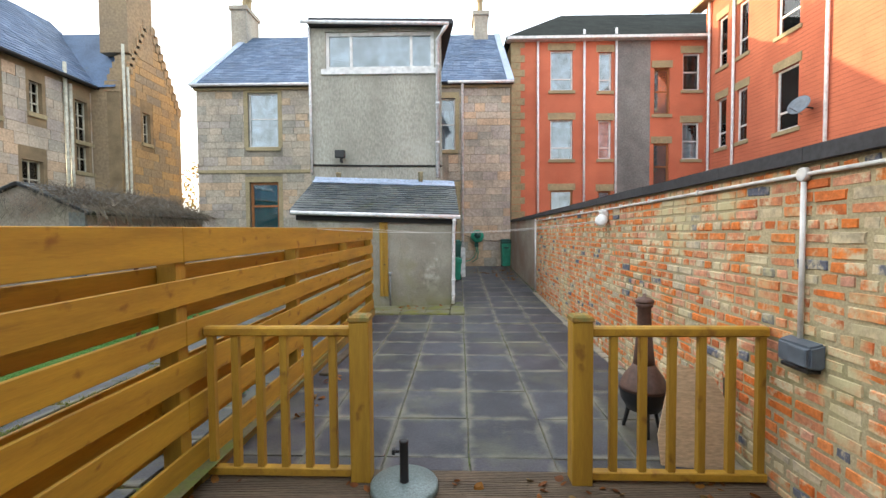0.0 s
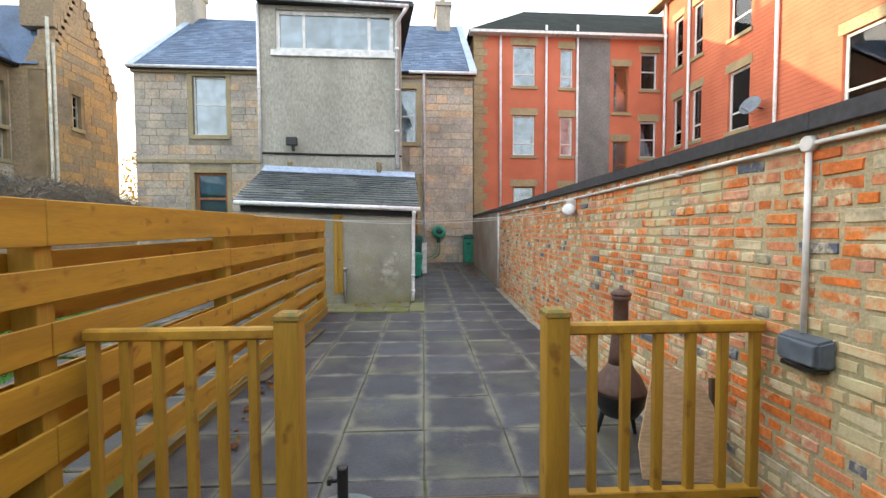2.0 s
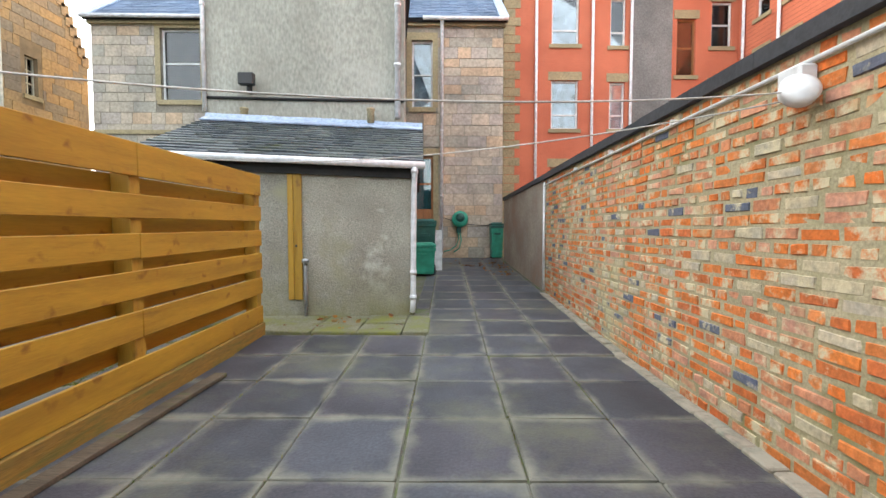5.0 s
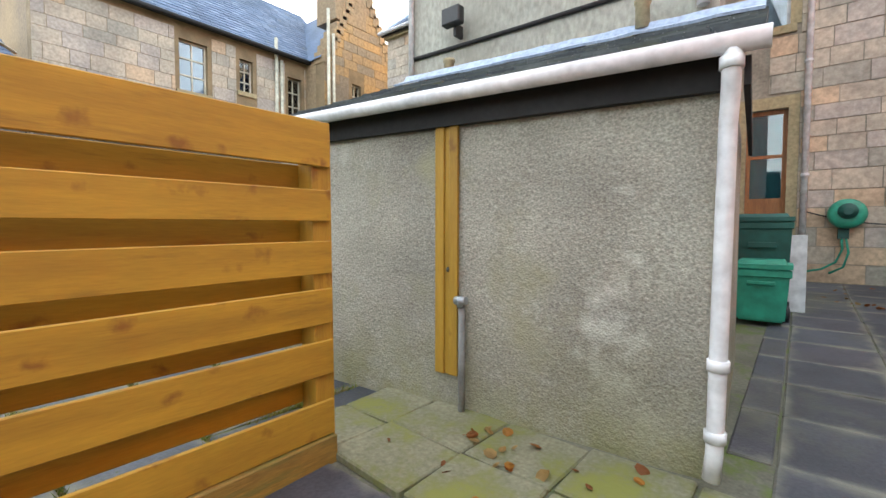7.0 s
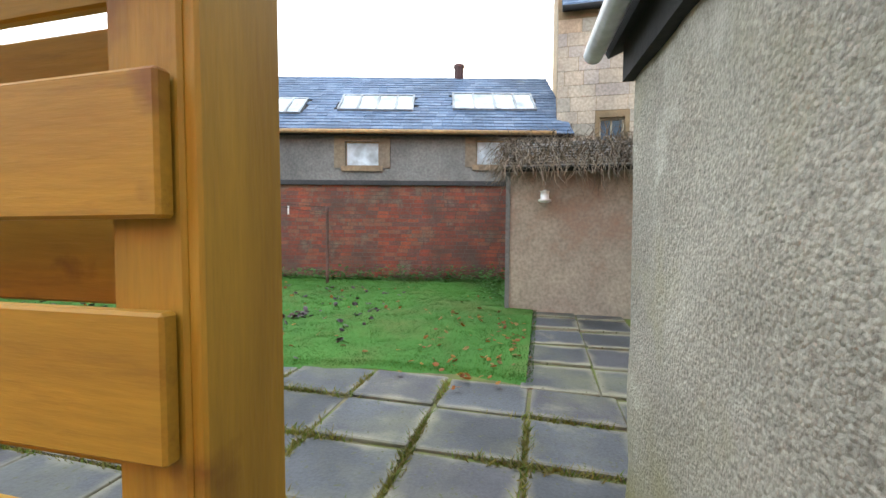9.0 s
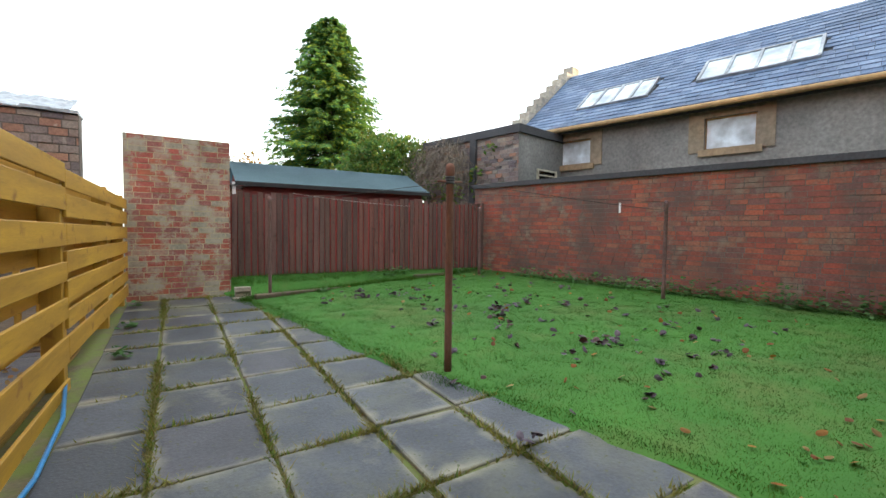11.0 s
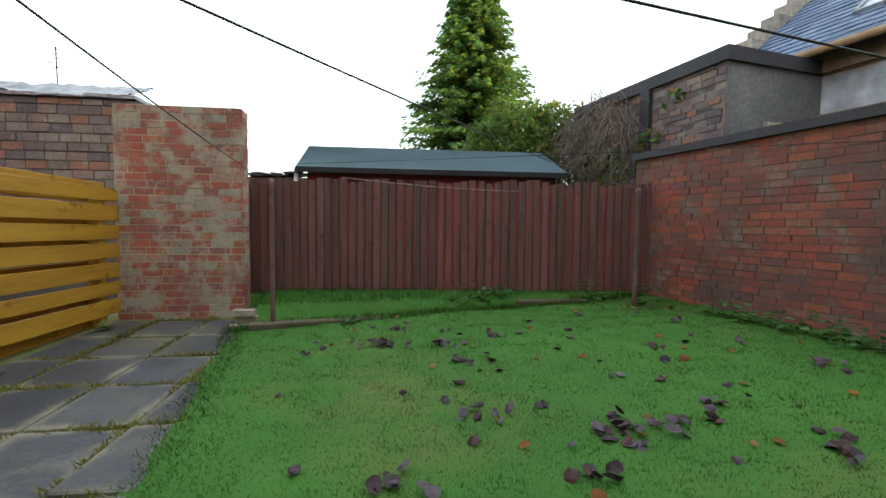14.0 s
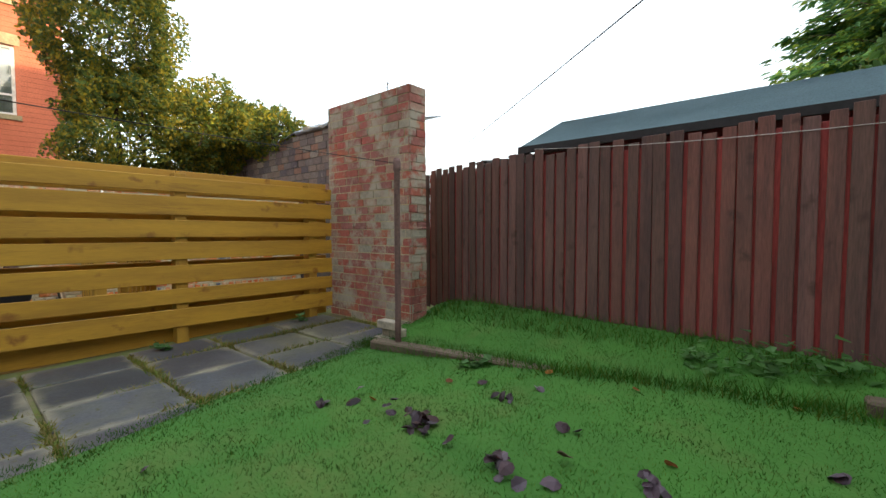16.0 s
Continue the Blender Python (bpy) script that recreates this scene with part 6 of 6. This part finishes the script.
gx, gy = rng.uniform(-9.9, -3.1, n), rng.uniform(0.3, 8.8, n)
edge = np.array([lawn_edge(y) for y in np.linspace(0, 9.5, 400)])
keep = (gx < np.interp(gy, np.linspace(0, 9.5, 400), edge) + rng.normal(size=n) * 0.025) & (gx > -8.2 - 0.225 * (gy - 1.0))
gx, gy = gx[keep], gy[keep]
gz = np.array([lawn_top(float(x), float(y)) for x, y in zip(gx, gy)]) - 0.012
blades("grass", np.stack([gx, gy], axis=1), gz + 0.006, 0.018, 0.0044, M_GRASS, "short bright green grass blades of the lawn", "grass", 32)
n = 9000
bx = rng.uniform(-8.0, -3.2, n)
by = np.where(rng.random(n) < 0.5, rng.uniform(0.5, 1.0, n), 1.75 - 0.13 * (-bx - 3.4) + rng.normal(size=n) * 0.06)
bz = np.array([lawn_top(float(x), float(y)) for x, y in zip(bx, by)]) - 0.01
blades("long_grass", np.stack([bx, by], axis=1), bz, 0.085, 0.006, M_GRASS, "longer rough grass on the bank below the fence", "grass", 33)


def leaf_litter(name, spots, per, spread, size, zf, material, label, seed, curl=0.5):
    """Domed, ragged leaves: an eight-sided rim round a raised middle rib."""
    r = np.random.default_rng(seed)
    V, F = [], []
    for x, y, k in spots:
        for _ in range(max(1, int(round(per * k)))):
            a, d = r.uniform(0, 6.283), abs(r.normal()) * spread * k
            px, py = x + d * math.cos(a) * 1.4, y + d * math.sin(a)
            s = size * r.uniform(0.6, 1.25)
            mm = pose(px, py, zf(px, py) + 0.012 + r.uniform(0, 0.025) * k, r.normal() * 22, r.normal() * 22, r.uniform(0, 360))
            up = -1.0 if r.random() < 0.3 else 1.0
            i = len(V)
            V += [tuple(mm @ Vector((-0.35 * s, 0, up * curl * 0.35 * s))), tuple(mm @ Vector((0.4 * s, 0, up * curl * 0.4 * s)))]
            for q in range(8):
                g = q * math.pi / 4
                e = s * r.uniform(0.78, 1.12)
                V.append(tuple(mm @ Vector((e * math.cos(g), 0.78 * e * math.sin(g), -up * curl * 0.3 * s * r.uniform(-0.3, 1.3)))))
            F += [(i + 1, i + 9, i + 2, i + 3), (i + 1, i + 3, i + 4), (i + 1, i + 4, i), (i, i + 4, i + 5), (i, i + 5, i + 6, i + 7), (i, i + 7, i + 8), (i, i + 8, i + 1), (i + 1, i + 8, i + 9)]
    me = bpy.data.meshes.new(name)
    me.from_pydata(V, [], F)
    me.materials.append(material)
    return tagged(new(name, me), label, "leaves", "", "stuff")


r_ = random.Random(44)
# heaps first, then single leaves scattered between them
clumps = [(-4.62, 2.62, 2.0), (-4.75, 2.60, 1.6), (-5.22, 2.67, 1.4), (-5.85, 4.28, 2.0), (-6.2, 4.28, 1.4), (-5.25, 4.05, 1.4), (-6.55, 4.1, 1.0), (-5.68, 5.85, 1.8), (-5.8, 6.08, 2.2),
          (-5.33, 3.1, 1.0), (-6.8, 4.6, 1.2), (-5.7, 2.5, 1.2), (-5.64, 4.63, 1.0), (-4.80, 4.55, 1.2), (-5.3, 5.05, 1.2), (-6.0, 4.2, 1.0), (-7.0, 5.97, 1.2), (-5.35, 6.0, 1.0), (-4.9, 2.1, 0.6), (-7.76, 3.65, 0.9)]
clumps += [(r_.uniform(-7.9, -3.9), r_.uniform(1.9, 6.9), r_.choice((0.2, 0.2, 0.25, 0.4, 0.6))) for _ in range(90)]
leaf_litter("withered_leaves", clumps, 7, 0.065, 0.036, lawn_top, M_DEADLEAF, "dark purple brown withered leaves in clumps on the lawn", 45, 0.55)
single = [(r_.uniform(-8.2, -4.2), r_.uniform(1.5, 8.6), 0.4) for _ in range(110)] + [(r_.uniform(-6.6, -4.3), r_.uniform(7.7, 8.75), 0.5) for _ in range(90)]
leaf_litter("orange_leaves", single, 2, 0.12, 0.03, lawn_top, M_ORANGELEAF, "scattered orange fallen leaves on the grass", 46, 0.25)
patio_sp = [(r_.uniform(-1.5, 0.0), r_.uniform(8.55, 9.25), 0.5) for _ in range(16)] + [(r_.uniform(1.5, 2.2), r_.uniform(13.0, 16.5), 0.9) for _ in range(26)] + [(r_.uniform(-1.6, 1.9), r_.uniform(2.35, 2.78), 0.5) for _ in range(46)] + [(r_.uniform(0.6, 2.0), r_.uniform(14.5, 16.8), 0.6) for _ in range(18)] + [(r_.uniform(-1.4, -0.8), r_.uniform(3.2, 5.0), 0.4) for _ in range(12)]
leaf_litter("patio_leaves", patio_sp, 4, 0.11, 0.032, lambda x, y: patio_z(y) + 0.004, M_ORANGELEAF, "brown and orange fallen leaves on deck and patio", 47, 0.3)
weeds = [(-8.15 - 0.225 * (y - 1) + 0.27, y, 1.0 + 0.12 * max(0.0, y - 2.5)) for y in np.linspace(2.2, 8.2, 34)] + [(-5.9, 1.05, 1.2), (-6.2, 1.0, 1.0), (-5.6, 1.1, 0.9), (-7.2, 1.25, 1.4), (-7.7, 1.6, 1.2), (-4.4, 1.75, 0.6), (-1.98, 2.9, 0.5), (-1.99, 4.0, 0.5), (-1.97, 1.6, 0.4), (-7.9, 8.2, 1.3), (-8.4, 8.0, 1.5), (-9.0, 7.9, 1.6)]
r = np.random.default_rng(50)
C, U, V = [], [], []
for x, y, k in weeds:
    m_ = int(46 * k)
    d = unit(r, m_)
    d[:, 2] = np.abs(d[:, 2])
    C.append(np.array([x, y, lawn_top(x, y)]) + d * np.array([0.2, 0.2, 0.22]) * k * r.uniform(0.2, 1, m_)[:, None])
    a = unit(r, m_)
    a[:, 2] *= 0.4
    s = 0.035 * r.uniform(0.6, 1.5, m_)[:, None]
    U.append(a * s)
    w = np.cross(a, np.array([0, 0, 1.0]) + 0.5 * unit(r, m_))
    V.append(w * s * 0.8)
quads("weeds", np.concatenate(C), np.concatenate(U), np.concatenate(V), M_WEED, "green leafy weeds along wall and fence foot", "weeds", 0.2)

# ---- slabs of the patio, one by one ----
def slab_mesh(w, d, material, seed):
    r = random.Random(seed)
    bm = soft_box(-w / 2, w / 2, -d / 2, d / 2, -0.045, 0.0, 0.007)
    for v in bm.verts:
        v.co.x += r.uniform(-0.004, 0.004)
        v.co.y += r.uniform(-0.004, 0.004)
    return to_mesh("slab", bm, material)


PW, PD = 0.612, 0.664
full = [slab_mesh(PW - 0.012, PD - 0.012, M_SLAB, k) for k in range(4)]
cut_r = slab_mesh(0.40, PD - 0.012, M_SLAB, 9)
rs = random.Random(60)
joints_p = [0.06 + PW * k for k in range(-3, 4)]
for j in range(22):
    q0 = 2.905 if j == 0 else 3.09 + PD * (j - 1)
    q1 = 3.09 if j == 0 else q0 + PD
    qc = (q0 + q1) / 2
    for k, p0 in enumerate(joints_p):
        if q1 > 8.75 and p0 + PW < 0.15:
            if p0 + PW > 0 and q0 > 9.2:
                piece("slab", slab_mesh(0.19, PD - 0.012, M_SLAB, 300 + j), patio, pose(-0.045, qc, patio_z(qc), 1.9))
            continue
        pc = p0 + PW / 2
        if p0 < -1.80:
            continue
        z = patio_z(qc) + rs.uniform(-0.004, 0.004)
        me = full[rs.randrange(4)]
        if j == 0:
            me = slab_mesh(PW - 0.012, 0.173, M_SLAB, 70 + k)
        if p0 + PW > WALL_IN - 0.02:
            w = WALL_IN - 0.015 - p0
            if w < 0.1:
                continue
            pc, me = p0 + w / 2, slab_mesh(w - 0.012, q1 - q0 - 0.012, M_SLAB, 90 + j)
        ob = piece("slab", me, patio, pose(pc + rs.uniform(-0.003, 0.003), qc, z, rs.uniform(-0.35, 0.35) + math.degrees(math.atan(0.033)) * (qc > 7.5), rs.uniform(-0.35, 0.35), rs.uniform(-0.5, 0.5)))
# mossy flags by the outhouse
xs_ = [-2.0, -1.55, -1.0, -0.5, 0.0, 0.30]
for k, (a, b) in enumerate(zip(xs_, xs_[1:])):
    for q0, q1 in ((8.42, 8.86), (8.87, 9.34)):
        bm = soft_box(-(b - a) / 2 + 0.006, (b - a) / 2 - 0.006, -(q1 - q0) / 2 + 0.004, (q1 - q0) / 2 - 0.004, -0.05, 0.0, 0.009)
        part("mossy_slab", bm, M_MOSS, patio, "", pose((a + b) / 2 - 0.2, (q0 + q1) / 2, patio_z(8.9) + 0.012 + rs.uniform(-0.006, 0.008), rs.uniform(-1, 1), rs.uniform(-1, 1), rs.uniform(-3, 3)))
# brick edging at the wall foot
eb = [to_mesh("edging_brick", soft_box(-0.05, 0.05, -0.105, 0.105, -0.05, 0.0, 0.008), M_BRICK_PIER) for _ in range(1)]
for k in range(36):
    piece("edging_brick", eb[0], wall_east, pose(WALL_IN - 0.075 + rs.uniform(-0.008, 0.008), 3.0 + k * 0.225, patio_z(3.0 + k * 0.225) + 0.016 + rs.uniform(-0.006, 0.008), rs.uniform(-2, 2), rs.uniform(-3, 3), rs.uniform(-3, 3)))

# slabs of the garden path
gx_j = [-1.84, -2.28, -2.83, -3.39, -3.95, -4.5]
garden_full = [slab_mesh(0.53, 0.60, M_SLAB_GARDEN, 100 + k) for k in range(3)]
for j in range(14):
    y0 = 0.59 + 0.63 * j
    for a, b in zip(gx_j, gx_j[1:]):
        yc, xc = y0 + 0.315 + (0.2 if a == -2.28 else 0.0) * 0, (a + b) / 2
        if xc - 0.1 < lawn_edge(yc) - 0.32 or (y0 < 1.2 and xc < -1.9):
            continue
        w = abs(b - a)
        me = garden_full[rs.randrange(3)] if w > 0.5 else slab_mesh(w - 0.028, 0.60, M_SLAB_GARDEN, 120 + j)
        piece("slab", me, path_bed, pose(xc, yc, lawn_z(xc, yc) + rs.uniform(-0.005, 0.005), rs.uniform(-0.8, 0.8) - 1.2, rs.uniform(-0.8, 0.8), rs.uniform(-0.7, 0.7)))
for j in range(9):
    for i in range(2):
        xc, yc = -2.25 - 0.62 * j, 9.0 + 0.6 * i if j > 3 else 9.1 + 0.6 * i
        if i == 0 and j < 4:
            continue
        if i == 1 and -3.2 < xc:
            continue
        piece("slab", slab_mesh(0.60, 0.585, M_SLAB_GARDEN, 200 + j * 2 + i), path_bed, pose(xc, yc, lawn_z(xc, yc) + rs.uniform(-0.006, 0.006), 0, rs.uniform(-0.8, 0.8), rs.uniform(-1.5, 1.5)))

# moss and grass tufts in the joints
r = np.random.default_rng(71)
pts = []
for a in gx_j[1:-1]:
    n = 5200
    y = r.uniform(0.8, 9.3, n)
    d = np.array([noise.noise((float(v) * 1.3, a * 5, 0)) for v in y])
    k = d > r.uniform(-0.25, 0.35, n)
    pts.append(np.stack([a + r.normal(size=n) * 0.018, y], axis=1)[k])
for j in range(14):
    n = 2000
    x = r.uniform(-4.4, -1.95, n)
    d = np.array([noise.noise((float(v) * 1.7, j * 3.1, 5)) for v in x])
    k = d > r.uniform(-0.2, 0.45, n)
    pts.append(np.stack([x, 0.59 + 0.63 * j + r.normal(size=n) * 0.016], axis=1)[k])
pts = np.concatenate(pts)
pts = pts[pts[:, 0] > np.interp(pts[:, 1], np.linspace(0, 9.5, 400), edge) - 0.1]
tz = np.array([lawn_z(float(x), float(y)) for x, y in pts]) - 0.012
blades("joint_grass", pts, tz, 0.042, 0.012, M_TUFT, "yellow green grass and moss tufts in the slab joints", "grass", 72, 0.7)
pts = []
for p0 in joints_p:
    n = 500
    q = r.uniform(3.0, 9.3, n)
    k = np.array([noise.noise((float(v) * 1.1, p0 * 4, 9)) for v in q]) > r.uniform(0.05, 0.6, n)
    pts.append(np.stack([p0 + r.normal(size=n) * 0.006, q], axis=1)[k])
pts = np.concatenate(pts)
tu = blades("patio_moss", pts, np.full(len(pts), -0.012), 0.018, 0.009, M_TUFT, "thin moss in the patio joints", "moss", 73, 0.7)
tu.matrix_basis = YARD

# ---- bricks of the patio wall ----
BH, BL = 0.0752, 0.225
near_a, near_b = 2.75, 5.0
rw = random.Random(81)
hb = []
for k in range(12):
    ln = BL if k % 2 == 0 else BL / 2
    bm = soft_box(0.0, 0.10, -ln / 2 + 0.006, ln / 2 - 0.006, 0.006, BH - 0.006, 0.009)
    for v in bm.verts:
        v.co += Vector((rw.uniform(-0.003, 0.003), rw.uniform(-0.005, 0.005), rw.uniform(-0.005, 0.005)))
    hb.append(to_mesh("brick", bm, M_BRICK))
far_v, far_f = [], []
rb = random.Random(80)


def far_brick(q0, q1, z0, z1, out, dip):
    i = len(far_v)
    x = WALL_IN - out
    q0, q1, z0, z1 = q0 + rb.uniform(-0.003, 0.010), q1 - rb.uniform(-0.003, 0.012), z0 + rb.uniform(-0.003, 0.007), z1 - rb.uniform(-0.003, 0.007)
    ja, jb_, jc, jd = (rb.uniform(-0.006, 0.006) for _ in range(4))
    far_v.extend(((x + dip, q0, z0), (x + ja * 0.5, q0 + 0.008 + ja, z0 + 0.007 + jb_), (x + jc * 0.5, q1 - 0.008 + jc, z0 + 0.007 + jd), (x + dip, q1, z0), (x, q1 - 0.008 + jb_, z1 - 0.007 + ja), (x + dip, q1, z1), (x + jd * 0.5, q0 + 0.008 + jd, z1 - 0.007 + jc), (x + dip, q0, z1)))
    far_f.extend(((i + 1, i + 6, i + 4, i + 2), (i, i + 1, i + 2, i + 3), (i + 3, i + 2, i + 4, i + 5), (i + 5, i + 4, i + 6, i + 7), (i + 7, i + 6, i + 1, i)))


for c in range(27):
    z = -0.02 + c * BH
    header = c % 4 == 2
    ln = BL / 2 if header else BL
    q = W0 + (0.0 if c % 2 else -BL / 2 if not header else -BL / 4)
    while q < 11.1:
        l_ = ln if rb.random() > 0.06 else BL / 2
        out = rb.uniform(-0.005, 0.005)
        if near_a <= q < near_b:
            piece("brick", hb[2 * rw.randrange(6) + (0 if l_ == BL else 1)], wall_east, pose(WALL_IN + 0.0 - out, q + l_ / 2, z, rb.uniform(-0.5, 0.5), 0, rb.uniform(-0.6, 0.6)))
        elif q > W0:
            far_brick(q + 0.005, q + l_ - 0.005, z + 0.005, z + BH - 0.005, out, 0.02)
        q += l_
me = bpy.data.meshes.new("brickwork")
me.from_pydata(far_v, [], far_f)
me.materials.append(M_BRICK_ISL)
bw = new("brickwork", me)
bw.parent = wall_east
bw["kind"], bw["label"] = "stuff", "remaining old red bricks of the wall"
part("render_coat", bm_box(WALL_IN - 0.012, WALL_IN + 0.02, 11.2, W1, 0.0, WH), M_COAT, wall_east, "brown grey cement coat on the far end")
